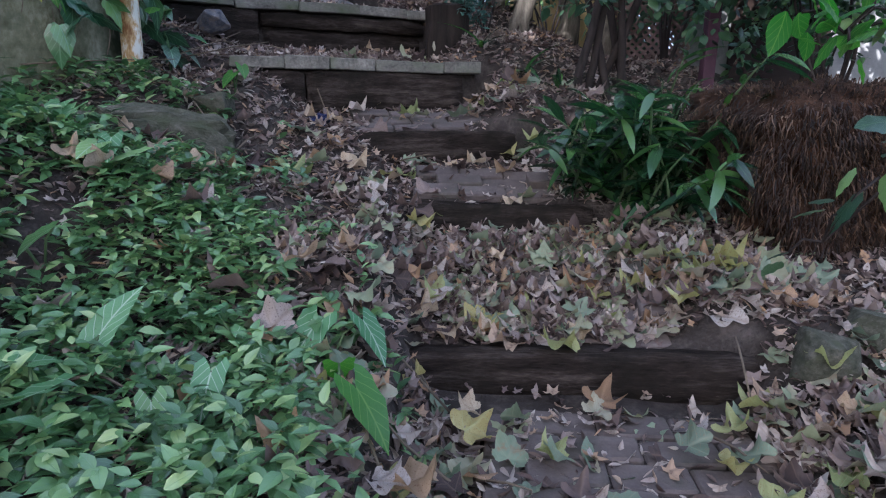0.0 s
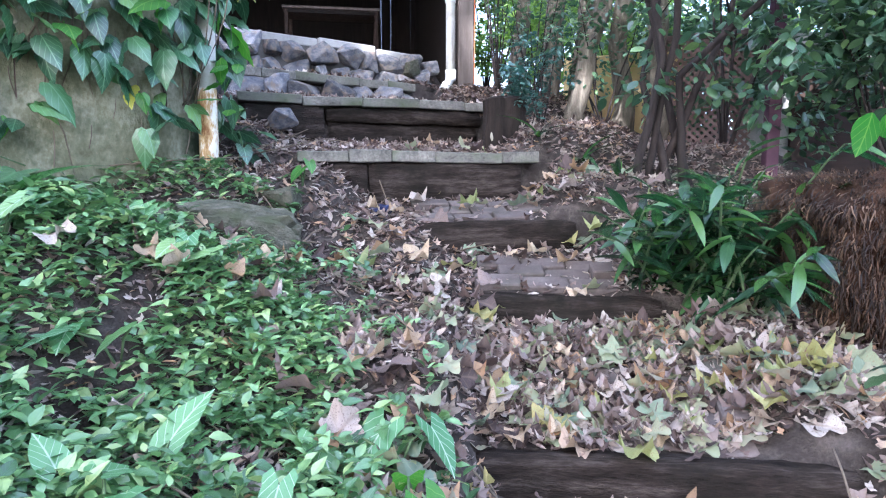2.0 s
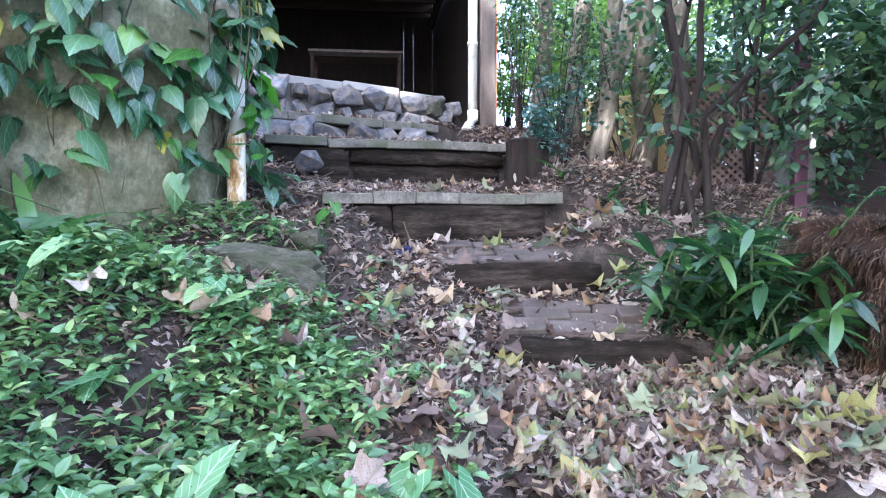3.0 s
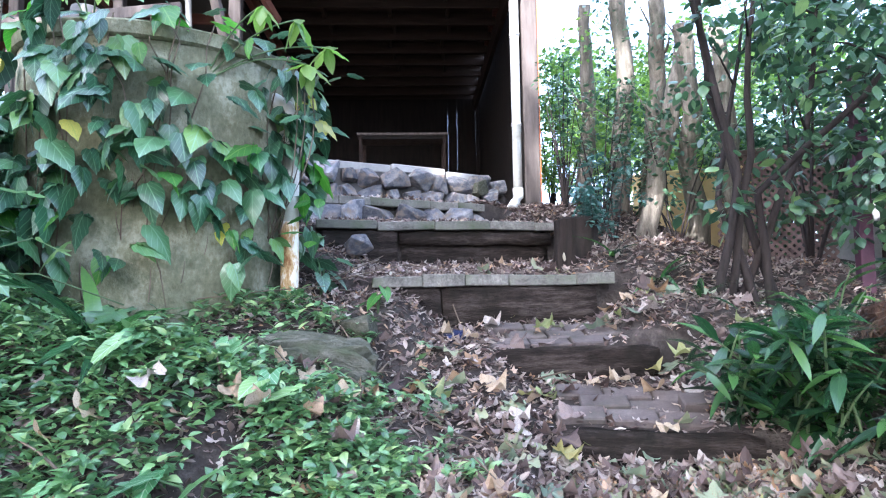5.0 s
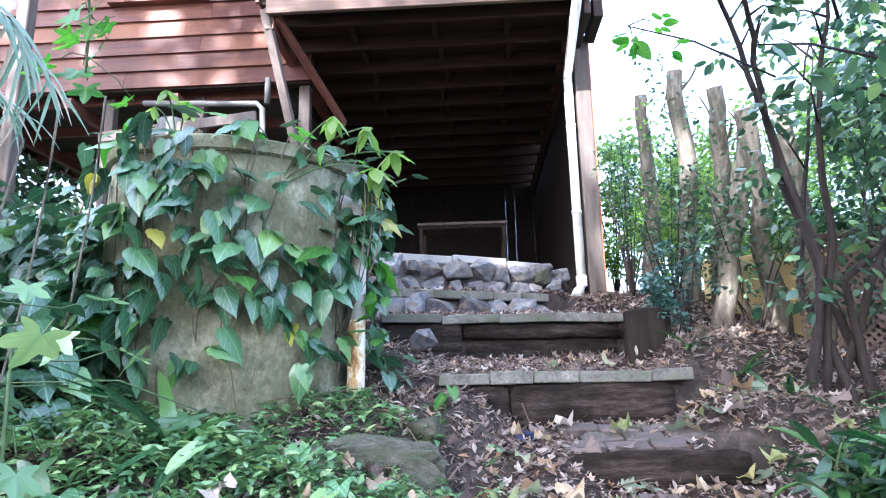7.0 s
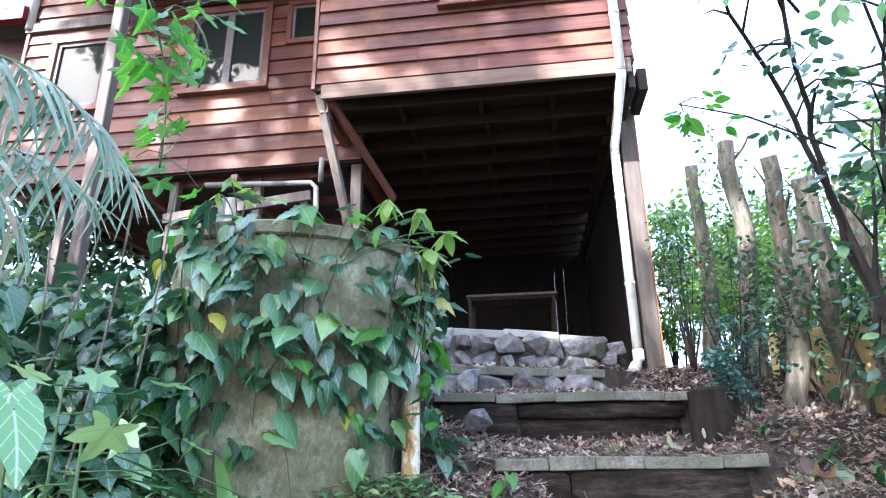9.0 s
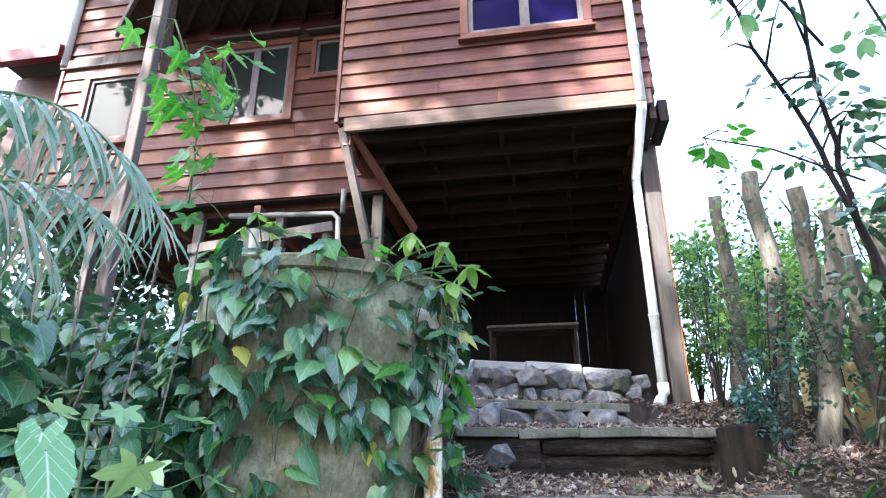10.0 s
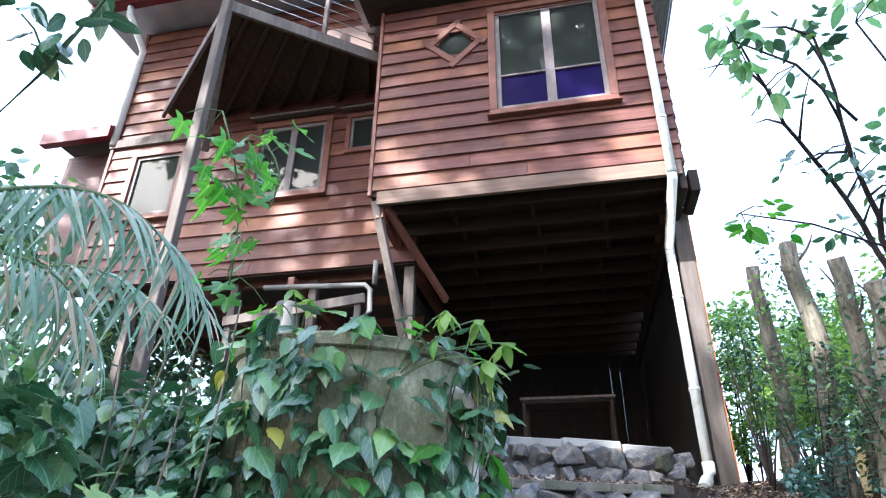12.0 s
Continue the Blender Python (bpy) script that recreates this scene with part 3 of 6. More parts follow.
def step_frame(i, dz=0.0, dx=0.0, dy=0.0):
    x0, y0, x1, y1, zf, zt = STEPS[i]
    a = math.degrees(math.atan2(y1 - y0, x1 - x0))
    return pose(x0, y0, zt + dz, 0, 0, a) @ pose(dx, dy, 0), math.hypot(x1 - x0, y1 - y0)


def timber_step(i, tilt, label, depth=0.085, height=0.2):
    m, ln = step_frame(i)
    ob = empty("timber_step", m @ pose(0, 0, 0, 0, tilt, 0), label=label, category="garden step", group="garden steps")
    part("sleeper", rough_beam(ln, depth, height, 10 + i), M_SLEEPER, ob, smooth=True)
    return ob


timber_step(0, -1.2, "weathered dark timber sleeper edging a leaf-strewn tread")
timber_step(1, 0.3, "dark damp timber sleeper half hidden by cane leaves")
timber_step(2, -0.8, "split dark timber sleeper holding up brick pavers")


def piece(name, mesh, m, parent):
    ob = new(name, mesh)
    ob.parent = parent
    ob.matrix_basis = m
    return ob


def block_mesh(name, s, bevel, rough, material, seed=0):
    me = bpy.data.meshes.new(name)
    bm = box(bmesh.new(), (0, 0, 0), s, 0, bevel, rough, None, random.Random(seed))
    bm.to_mesh(me)
    bm.free()
    me.materials.append(material)
    return me


PAVERS = [block_mesh("paver", (0.195, 0.098, 0.05), 0.006, 0.003, M_PAVER, s) for s in range(4)]
BLOCKS = [block_mesh("cap_brick", (0.248, 0.16, 0.062), 0.005, 0.003, M_CAP, s) for s in range(4)]


def paving(i, x0, x1, y0, y1, zoff, slope, rz, label):
    """Brick pavers laid in rows on the tread behind step i."""
    m, _ = step_frame(i)
    ob = empty("brick_paving", m, label=label, category="paving", kind="structure")
    rnd = random.Random(40 + i)
    rows = int((y1 - y0) / 0.104)
    for r in range(rows):
        x = x0 + (0.1 if r % 2 else 0) + 0.0975
        while x < x1:
            y = y0 + 0.052 + r * 0.104
            w = m @ Vector((x, y, 0))
            zg, zb = gz(w.x, w.y), gz(w.x, w.y + 0.06)
            piece("paver", rnd.choice(PAVERS), pose(x, y, zg - m.translation.z - 0.012 + zoff + rnd.uniform(-0.003, 0.003), math.degrees(math.atan(slope)) + rnd.uniform(-1.5, 1.5), rnd.uniform(-1.5, 1.5), rz + rnd.uniform(-1.5, 1.5)), ob)
            x += 0.201
    return ob


paving(0, 0.16, 1.0, -0.62, -0.05, 0.0, 0.05, 0, "grey-brown brick pavers at the foot of the steps")
paving(0, 0.25, 0.95, 0.12, 0.60, 0.0, 0.30, 0, "brick pavers nearly buried under fallen leaves")
paving(1, 0.08, 0.72, 0.10, 0.44, 0.016, 0.34, 4, "brick pavers with scattered leaves on the tread")
paving(2, 0.06, 0.74, 0.095, 0.42, 0.02, 0.26, 6, "worn brick pavers behind a split sleeper")


def capped_step(i, label, riser, gap=0.0, extra=0):
    """A tread edged with a course of cap bricks over old sleepers."""
    m, ln = step_frame(i)
    ob = empty("capped_step", m, label=label, category="garden step", group="garden steps")
    rnd = random.Random(70 + i)
    for row in range(1 + extra):
        x, first = 0.0, True
        while x < ln - 0.05:
            w = rnd.uniform(0.2, 0.42)
            piece("cap_brick", rnd.choice(BLOCKS), pose(x + w / 2, 0.085 + rnd.uniform(-0.01, 0.01) + row * 0.17, -0.031 + row * 0.006 + rnd.uniform(-0.006, 0.004), rnd.uniform(-3, 3), rnd.uniform(-1.5, 1.5), rnd.uniform(-1.5, 1.5)) @ Matrix.Diagonal((w / 0.248, 1, rnd.uniform(0.85, 1.05), 1)), ob)
            x += w + 0.002
    for k, (a, b, zt, h, back) in enumerate(riser):
        bm = rough_beam(b - a, 0.09, h, 90 + 7 * i + k, 12, 0.007)
        bmesh.ops.translate(bm, verts=bm.verts, vec=(a, 0.012 + back, zt))
        part("riser_timber", bm, M_SLEEPER, ob, smooth=True)
    return ob


capped_step(3, "brick-capped step with dark timber risers and green algae", [(0.02, 0.36, -0.07, 0.26, 0.01), (0.37, 1.22, -0.068, 0.27, 0.0)], extra=1)
capped_step(4, "brick-capped step over a cracked sagging timber riser", [(0.02, 0.52, -0.065, 0.3, 0.0), (0.54, 1.6, -0.07, 0.085, 0.005), (0.56, 1.58, -0.165, 0.3, 0.035)], extra=1)


def stone_mesh(name, seed, material, sub=2, flat=0.75):
    rnd = random.Random(seed)
    bm = bmesh.new()
    bmesh.ops.create_icosphere(bm, subdivisions=sub, radius=0.5)
    cuts = [(Vector([rnd.uniform(-1, 1) for _ in range(3)]).normalized(), rnd.uniform(0.27, 0.4)) for _ in range(9)]
    off = Vector((seed * 3.1, seed * 1.7, 0))
    for v in bm.verts:
        for n, d in cuts:
            k = v.co.dot(n) - d
            if k > 0:
                v.co -= n * k * 0.85
        v.co += v.co.normalized() * 0.05 * noise.noise(v.co * 3 + off)
    me = bpy.data.meshes.new(name)
    bm.to_mesh(me)
    bm.free()
    me.materials.append(material)
    me.polygons.foreach_set("use_smooth", [True] * len(me.polygons))
    return me


def wall_stone(seed, material=None, name="stone"):
    """An angular rock with flat faces and broken edges, about one unit across."""
    rnd = random.Random(seed)
    bm = bmesh.new()
    for _ in range(22):
        p = Vector([rnd.uniform(-1, 1) for _ in range(3)])
        k = max(abs(p.x), abs(p.y), abs(p.z))
        bm.verts.new(p / k * 0.5 * rnd.uniform(0.82, 1.0))
    bmesh.ops.convex_hull(bm, input=bm.verts)
    bmesh.ops.delete(bm, geom=[v for v in bm.verts if not v.link_faces], context="VERTS")
    bmesh.ops.bevel(bm, geom=list(bm.edges), offset=0.035, segments=1, affect="EDGES", clamp_overlap=True)
    me = bpy.data.meshes.new(name)
    bm.to_mesh(me)
    bm.free()
    me.materials.append(material or M_ROCK)
    return me


STONES = [wall_stone(s) for s in range(14)]


def rock_wall(a, b, z0, z1, rows, label, capped, seed, back=0.16):
    """A dry wall of fitted rocks from a to b, with mortar behind; a cap course where it has one."""
    rnd = random.Random(seed)
    ax, ay = a
    bx, by = b
    ln = math.hypot(bx - ax, by - ay)
    ang = math.degrees(math.atan2(by - ay, bx - ax))
    ob = empty("retaining_wall", pose(ax, ay, z0, 0, 0, ang), label=label, category="retaining wall", kind="structure")
    h = z1 - z0
    box_part("mortar_core", (ln / 2, back - 0.02, h / 2 - 0.05), (ln, 0.16, h + 0.04), M_MORTAR, ob)
    for r in range(rows):
        x = rnd.uniform(-0.05, 0.0)
        rh = h / rows
        while x < ln:
            w = rnd.uniform(0.8, 1.6) * max(rh, 0.15)
            hh = rh * rnd.uniform(1.0, 1.3)
            piece("stone", rnd.choice(STONES), pose(x + w / 2, 0.07 + rnd.uniform(-0.02, 0.02), rh * (r + 0.5) + rnd.uniform(-0.02, 0.02), rnd.uniform(-6, 6), rnd.uniform(-12, 12), rnd.choice((0, 180)) + rnd.uniform(-6, 6)) @ Matrix.Diagonal((w * 1.08, 0.24, hh, 1)), ob)
            x += w * 0.9
    if capped:
        x = 0.0
        while x < ln - 0.1:
            piece("cap_brick", rnd.choice(BLOCKS), pose(x + 0.12, 0.075, h + 0.02, rnd.uniform(-2, 2), rnd.uniform(-2, 2), rnd.uniform(-3, 3)), ob)
            x += 0.25
    return ob


rock_wall((-2.05, 3.93), (-0.72, 4.98), 1.46, 1.66, 1, "low wall of grey rocks capped with worn bricks", True, 5)
rock_wall((-2.25, 4.45), (-0.78, 5.78), 1.70, 2.08, 2, "dry stone wall of grey and tan field rocks", False, 9)
_slab = empty("concrete_edge", pose(-2.25, 4.45, 2.06, 0, 0, 42.1), label="pale concrete kerb slabs on top of the stone wall", category="slab", kind="structure")
for k, (x0, x1, dz) in enumerate(((0.1, 1.05, 0.03), (1.07, 1.62, 0.05), (1.64, 2.1, 0.03))):
    box_part("slab", ((x0 + x1) / 2, 0.24, dz), (x1 - x0, 0.26, 0.07), M_SLAB, _slab, rz=-2 + 2 * k, bevel=0.008, rough=0.004)

# ---- water tank with its pipe ----
TANK = (-2.13, 2.89)
TANK_R, TANK_TOP = 0.652, 2.205
TANK_LEAN = pose(*TANK, 1.2) @ pose(0, 0, 0, 0, 0, 52) @ pose(0, 0, 0, 3.2, 0, 0) @ pose(0, 0, 0, 0, 0, -52) @ pose(0, 0, -1.2)


def lathe(bm, prof, sides, wob=0.0, seed=1):
    rings = []
    for r, z in prof:
        rings.append([bm.verts.new(((r + wob * noise.noise(Vector((3 * math.cos(6.283 * k / sides), 3 * math.sin(6.283 * k / sides), z * 2 + seed)))) * math.cos(6.2832 * k / sides), (r + wob * noise.noise(Vector((3 * math.cos(6.283 * k / sides), 3 * math.sin(6.283 * k / sides), z * 2 + seed)))) * math.sin(6.2832 * k / sides), z)) for k in range(sides)])
    for a, b in zip(rings, rings[1:]):
        for k in range(sides):
            bm.faces.new((a[k], a[(k + 1) % sides], b[(k + 1) % sides], b[k]))
    bm.faces.new(rings[0][::-1]), bm.faces.new(rings[-1])
    return bm


tank = empty("water_tank", TANK_LEAN, label="mossy grey concrete rainwater tank overgrown with vine", category="water tank")
part("tank_body", lathe(bmesh.new(), [(TANK_R, 0.3), (TANK_R, 0.9), (TANK_R, 1.3), (TANK_R, 1.7), (TANK_R, TANK_TOP - 0.06)], 64, 0.01), M_CONC, tank, smooth=True)
part("tank_rim", lathe(bmesh.new(), [(TANK_R + 0.005, TANK_TOP - 0.075), (TANK_R + 0.022, TANK_TOP - 0.065), (TANK_R + 0.024, TANK_TOP - 0.012), (TANK_R + 0.008, TANK_TOP), (TANK_R - 0.1, TANK_TOP + 0.004)], 64, 0.008, 4), M_CONC, tank, "pale weathered concrete rim")

wp = empty("overflow_pipe", pose(-1.40, 2.86, 0), label="white plastic pipe stained with rust beside the tank", category="pipe")
tube("pipe", [(0, 0, 1.35), (0.004, 0, 1.6), (0, 0, 1.86)], 0.043, M_PVC, wp, sides=16)
tube("pipe_foot", [(-0.004, 0, 0.86), (0, 0, 1.1), (0, 0, 1.36)], 0.0445, M_RUSTPIPE, wp, "rust-stained lower length", 16)
tube("pipe_collar", [(0, 0, 1.80), (0, 0, 1.88)], 0.052, M_PVC, wp, sides=16)
tube("elbow", [(0, 0, 1.86), (-0.02, -0.02, 1.93), (-0.09, -0.06, 1.97)], 0.05, M_PVC, wp, sides=14)

# ---- the house, built in its own axes: x along the front, y into it ----
house = empty("house", pose(-0.46, 5.93, 0, 0, 0, 13), label="red-brown weatherboard house on posts with an overhanging bay", category="house")


def wall_grid(name, u0, u1, z0, z1, v, thick, holes, material, parent):
    us = sorted({u0, u1, *[h[0] for h in holes], *[h[1] for h in holes]})
    zs = sorted({z0, z1, *[h[2] for h in holes], *[h[3] for h in holes]})
    bm = bmesh.new()
    for a, b in zip(us, us[1:]):
        for c, d in zip(zs, zs[1:]):
            if not any(h[0] <= a and b <= h[1] and h[2] <= c and d <= h[3] for h in holes):
                box(bm, ((a + b) / 2, v + thick / 2, (c + d) / 2), (b - a, thick, d - c))
    return part(name, bm, material, parent)


def clad(wall, u0, u1, z0, z1, v, pitch, holes, seed, slope=None):
    """Lapped boards over a wall whose outer face is at v, cut at the openings."""
    rnd = random.Random(seed)
    n = int(math.ceil((z1 - z0) / pitch))
    for i in range(n):
        lo = z0 + i * pitch
        top = min(lo + pitch + 0.02, z1)
        spans = [(u0, u1 if slope is None else slope(lo))]
        for h in holes:
            if h[2] < lo + pitch * 0.6 and h[3] > lo + pitch * 0.4:
                spans = [s for a, b in spans for s in ((a, min(b, h[0])), (max(a, h[1]), b)) if s[1] - s[0] > 0.02]
        for a, b in spans:
            cut = [a] + ([rnd.uniform(a + 0.6, b - 0.6)] if b - a > 2.2 and rnd.random() < 0.6 else []) + [b]
            for p, q in zip(cut, cut[1:]):
                bm = bmesh.new()
                t0, t1, g = 0.032 + rnd.uniform(0, 0.006), 0.007, 0.0015
                vs = [bm.verts.new(c) for c in ((p + g, v - t0, lo - rnd.uniform(0, 0.004)), (q - g, v - t0, lo - rnd.uniform(0, 0.004)), (q - g, v - 0.001, lo), (p + g, v - 0.001, lo), (p + g, v - t1, top), (q - g, v - t1, top), (q - g, v - 0.001, top), (p + g, v - 0.001, top))]
                for f in ((0, 1, 5, 4), (3, 2, 1, 0), (4, 5, 6, 7), (2, 3, 7, 6), (0, 4, 7, 3), (1, 2, 6, 5)):
                    bm.faces.new([vs[k] for k in f])
                part("board", bm, M_BOARD, wall)


def window(u0, u1, z0, z1, v, parent, panes, sash=0.05, trim=0.09, name="window", blue=0.0, sill=True, hood=False):
    """A framed window in a wall face at v; panes side by side, the lowest part in blue glass where it has that."""
    w = empty(name)
    w.parent = parent
    w["label"] = "timber window with %s" % ("blue lower panes" if blue else "reflecting clear panes")
    for c, s in ((((u0 + u1) / 2, v - 0.03, z1 + trim / 2), (u1 - u0 + 2 * trim, 0.05, trim)), (((u0 + u1) / 2, v - 0.03, z0 - trim / 2), (u1 - u0 + 2 * trim, 0.05, trim)),
                 ((u0 - trim / 2, v - 0.03, (z0 + z1) / 2), (trim, 0.05, z1 - z0)), ((u1 + trim / 2, v - 0.03, (z0 + z1) / 2), (trim, 0.05, z1 - z0))):
        box_part("frame", c, s, M_TRIM, w)
    if sill:
        box_part("sill", ((u0 + u1) / 2, v - 0.055, z0 - trim - 0.012), (u1 - u0 + 2 * trim + 0.04, 0.1, 0.025), M_TRIM, w)
    if hood:
        box_part("hood", ((u0 + u1) / 2, v - 0.09, z1 + trim + 0.04), (u1 - u0 + 2 * trim + 0.12, 0.16, 0.03), M_GREYWOOD, w, m=pose((u0 + u1) / 2, v - 0.09, z1 + trim + 0.05, 18, 0, 0))
    n = panes
    for k in range(n):
        a, b = u0 + (u1 - u0) * k / n, u0 + (u1 - u0) * (k + 1) / n
        bm = bmesh.new()
        box(bm, (a + sash / 2, v + 0.0, (z0 + z1) / 2), (sash, 0.045, z1 - z0))
        box(bm, (b - sash / 2, v + 0.0, (z0 + z1) / 2), (sash, 0.045, z1 - z0))
        box(bm, ((a + b) / 2, v + 0.0, z0 + sash / 2), (b - a - 2 * sash, 0.043, sash))
        box(bm, ((a + b) / 2, v + 0.0, z1 - sash / 2), (b - a - 2 * sash, 0.043, sash))
        zm = z0 + (z1 - z0) * blue
        if blue:
            box(bm, ((a + b) / 2, v + 0.0, zm), (b - a - 2 * sash, 0.042, 0.02))
        part("sash", bm, M_WINFRAME, w)
        g = box_part("pane", ((a + b) / 2, v + 0.006, (max(zm + 0.01, z0 + sash) + z1 - sash) / 2), (b - a - 2 * sash, 0.005, z1 - sash - max(zm + 0.01, z0 + sash)), G_CLEAR, w, bevel=0)
        g.visible_shadow = False
        if blue:
            box_part("pane", ((a + b) / 2, v + 0.006, (z0 + sash + zm - 0.01) / 2), (b - a - 2 * sash, 0.005, zm - 0.01 - z0 - sash), G_BLUE, w, "deep blue glass", bevel=0)
    return w


# bay
BV, BL, BR, BB, BT = -0.68, -3.0, 0.13, 4.60, 7.28
bay_holes = [(-1.62, -0.44, 5.52, 6.98), (-2.28, -1.90, 6.405, 6.785)]
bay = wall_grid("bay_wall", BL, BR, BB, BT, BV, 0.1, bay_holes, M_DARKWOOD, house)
clad(bay, BL + 0.02, BR, BB + 0.06, BT, BV, 0.176, bay_holes, 3)
box_part("bay_side_wall", (BR - 0.05, 1.2, (BB + BT) / 2), (0.1, 3.5, BT - BB), M_BOARD, house)
side = empty("side_cladding")
side.parent = house
for i in range(17):
    box_part("board", (BR + 0.012, 1.1, BB + 0.06 + 0.176 * (i + 0.5)), (0.02, 3.5, 0.19), M_BOARD, side, bevel=0, m=pose(BR + 0.012, 1.1, BB + 0.06 + 0.176 * (i + 0.5), 0, -5, 0))
box_part("bay_side_wall", (BL + 0.05, -0.25, (BB + BT) / 2), (0.1, 0.66, BT - BB), M_BOARD, house)
box_part("corner_trim", (BL - 0.005, BV - 0.018, (BB + BT) / 2), (0.04, 0.04, BT - BB), M_TRIM, house)
box_part("fascia", ((BL + BR) / 2 + 0.03, BV - 0.012, BB - 0.04), (BR - BL - 0.1, 0.05, 0.16), M_FASCIA, house, "weathered timber bearer below the boards")
window(-1.62, -0.44, 5.52, 6.98, BV, house, 2, trim=0.085, blue=0.33)
dia = empty("diamond_window")
dia.parent = house
dia["label"] = "small diamond-shaped window in a timber frame"
_c = pose(-2.09, BV - 0.02, 6.595, 0, 45, 0)
for a in range(4):
    box_part("frame", None, (0.50, 0.055, 0.075), M_TRIM, dia, m=_c @ pose(0, 0, 0, 0, 90 * a, 0) @ pose(0.0375, 0, 0.2125))
box_part("pane", None, (0.36, 0.006, 0.36), G_CLEAR, dia, m=_c @ pose(0, 0.03, 0), bevel=0).visible_shadow = False

# rooms behind the windows, lined dark to stand for unlit interiors
def room(u0, u1, v0, v1, z0, z1):
    bm = bmesh.new()
    box(bm, ((u0 + u1) / 2, v1, (z0 + z1) / 2), (u1 - u0, 0.05, z1 - z0))
    box(bm, (u0, (v0 + v1) / 2, (z0 + z1) / 2), (0.05, v1 - v0, z1 - z0))
    box(bm, (u1, (v0 + v1) / 2, (z0 + z1) / 2), (0.05, v1 - v0, z1 - z0))
    box(bm, ((u0 + u1) / 2, (v0 + v1) / 2, z0), (u1 - u0, v1 - v0, 0.05))
    box(bm, ((u0 + u1) / 2, (v0 + v1) / 2, z1), (u1 - u0, v1 - v0, 0.05))
    return part("room_lining", bm, M_ROOM, house)


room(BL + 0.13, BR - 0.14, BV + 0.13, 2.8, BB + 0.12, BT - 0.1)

# main wall
MV, ML, MB, MT = 0.1, -7.2, 4.17, 8.6
main_holes = [(-4.88, -3.96, 5.30, 6.36), (-3.62, -3.3, 5.85, 6.35), (-6.75, -6.05, 5.2, 6.15)]
main = wall_grid("main_wall", ML, BL + 0.3, MB, MT, MV, 0.1, main_holes, M_DARKWOOD, house)
clad(main, ML, BL + 0.3, MB + 0.02, MT, MV, 0.2, main_holes, 11)
window(-4.88, -3.96, 5.30, 6.36, MV, house, 2, sash=0.045, trim=0.085, hood=True)
window(-3.62, -3.3, 5.85, 6.35, MV, house, 1, sash=0.035, trim=0.06, sill=False, hood=True)
window(-6.75, -6.05, 5.2, 6.15, MV, house, 1, sash=0.045, trim=0.085)
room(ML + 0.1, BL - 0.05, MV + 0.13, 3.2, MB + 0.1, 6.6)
box_part("corner_trim", (ML - 0.01, MV - 0.02, (MB + MT) / 2), (0.05, 0.05, MT - MB), M_TRIM, house)
box_part("band_board", (-6.55, MV - 0.04, 6.42), (1.4, 0.05, 0.14), M_GREYWOOD, house)
box_part("house_side_wall", (ML + 0.05, 3.1, (MB + MT) / 2), (0.1, 5.8, MT - MB), M_BOARD, house)
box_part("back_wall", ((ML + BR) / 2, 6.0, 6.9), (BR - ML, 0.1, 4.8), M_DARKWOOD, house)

# floor framing below the bay and the main room (bay timbers darkened for shade)
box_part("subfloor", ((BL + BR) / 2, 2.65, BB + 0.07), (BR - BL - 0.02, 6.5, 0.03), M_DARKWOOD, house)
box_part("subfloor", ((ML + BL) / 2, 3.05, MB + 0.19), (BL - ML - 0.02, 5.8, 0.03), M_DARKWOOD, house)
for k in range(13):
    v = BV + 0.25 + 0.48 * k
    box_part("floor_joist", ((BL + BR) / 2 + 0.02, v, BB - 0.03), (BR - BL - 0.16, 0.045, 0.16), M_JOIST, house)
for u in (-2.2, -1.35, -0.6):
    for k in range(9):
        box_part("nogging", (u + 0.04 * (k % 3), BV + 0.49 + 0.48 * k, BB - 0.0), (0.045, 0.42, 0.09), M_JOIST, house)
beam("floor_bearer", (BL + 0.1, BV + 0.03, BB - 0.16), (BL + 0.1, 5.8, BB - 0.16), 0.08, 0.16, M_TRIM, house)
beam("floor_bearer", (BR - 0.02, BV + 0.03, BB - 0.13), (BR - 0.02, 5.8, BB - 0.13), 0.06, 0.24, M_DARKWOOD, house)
for k in range(7):
    box_part("floor_joist", ((ML + BL) / 2, MV + 0.25 + 0.8 * k, MB + 0.06), (BL - ML - 0.1, 0.045, 0.2), M_TRIM, house)
for u in (-6.6, -5.4, -4.2):
    beam("floor_bearer", (u, MV + 0.02, MB - 0.09), (u, 5.6, MB - 0.09), 0.08, 0.12, M_TRIM, house)

# posts and braces
def post(u, v, z0, z1, w, d, label="", mat=None):
    return box_part("post", (u, v, (z0 + z1) / 2), (w, d, z1 - z0), mat or M_GREYWOOD, house, label, bevel=0.008)


post(0.145, 0.03, 1.5, BB - 0.1, 0.15, 0.1, "weathered grey corner post")
box_part("post_edge", (0.228, 0.04, 3.0), (0.012, 0.1, 2.9), M_ORANGE, house, "orange-red edge strip of the post")
post(-2.78, 0.2, 2.0, BB - 0.24, 0.12, 0.1)
post(-5.0, 0.3, 1.9, MB, 0.1, 0.1)
post(-6.4, 0.3, 1.9, MB, 0.1, 0.1)
post(-4.0, 0.35, 1.9, MB, 0.1, 0.1)
beam("corner_strut", (BL + 0.06, BV - 0.01, BB - 0.06), (BL + 0.34, 0.12, 2.7), 0.09, 0.05, M_GREYWOOD, house, "grey timber strut below the bay corner")
beam("corner_brace", (BL + 0.16, BV + 0.06, BB - 0.1), (-2.42, 0.5, 3.86), 0.05, 0.09, M_TRIM, house, "red-brown diagonal timber brace under the bay")
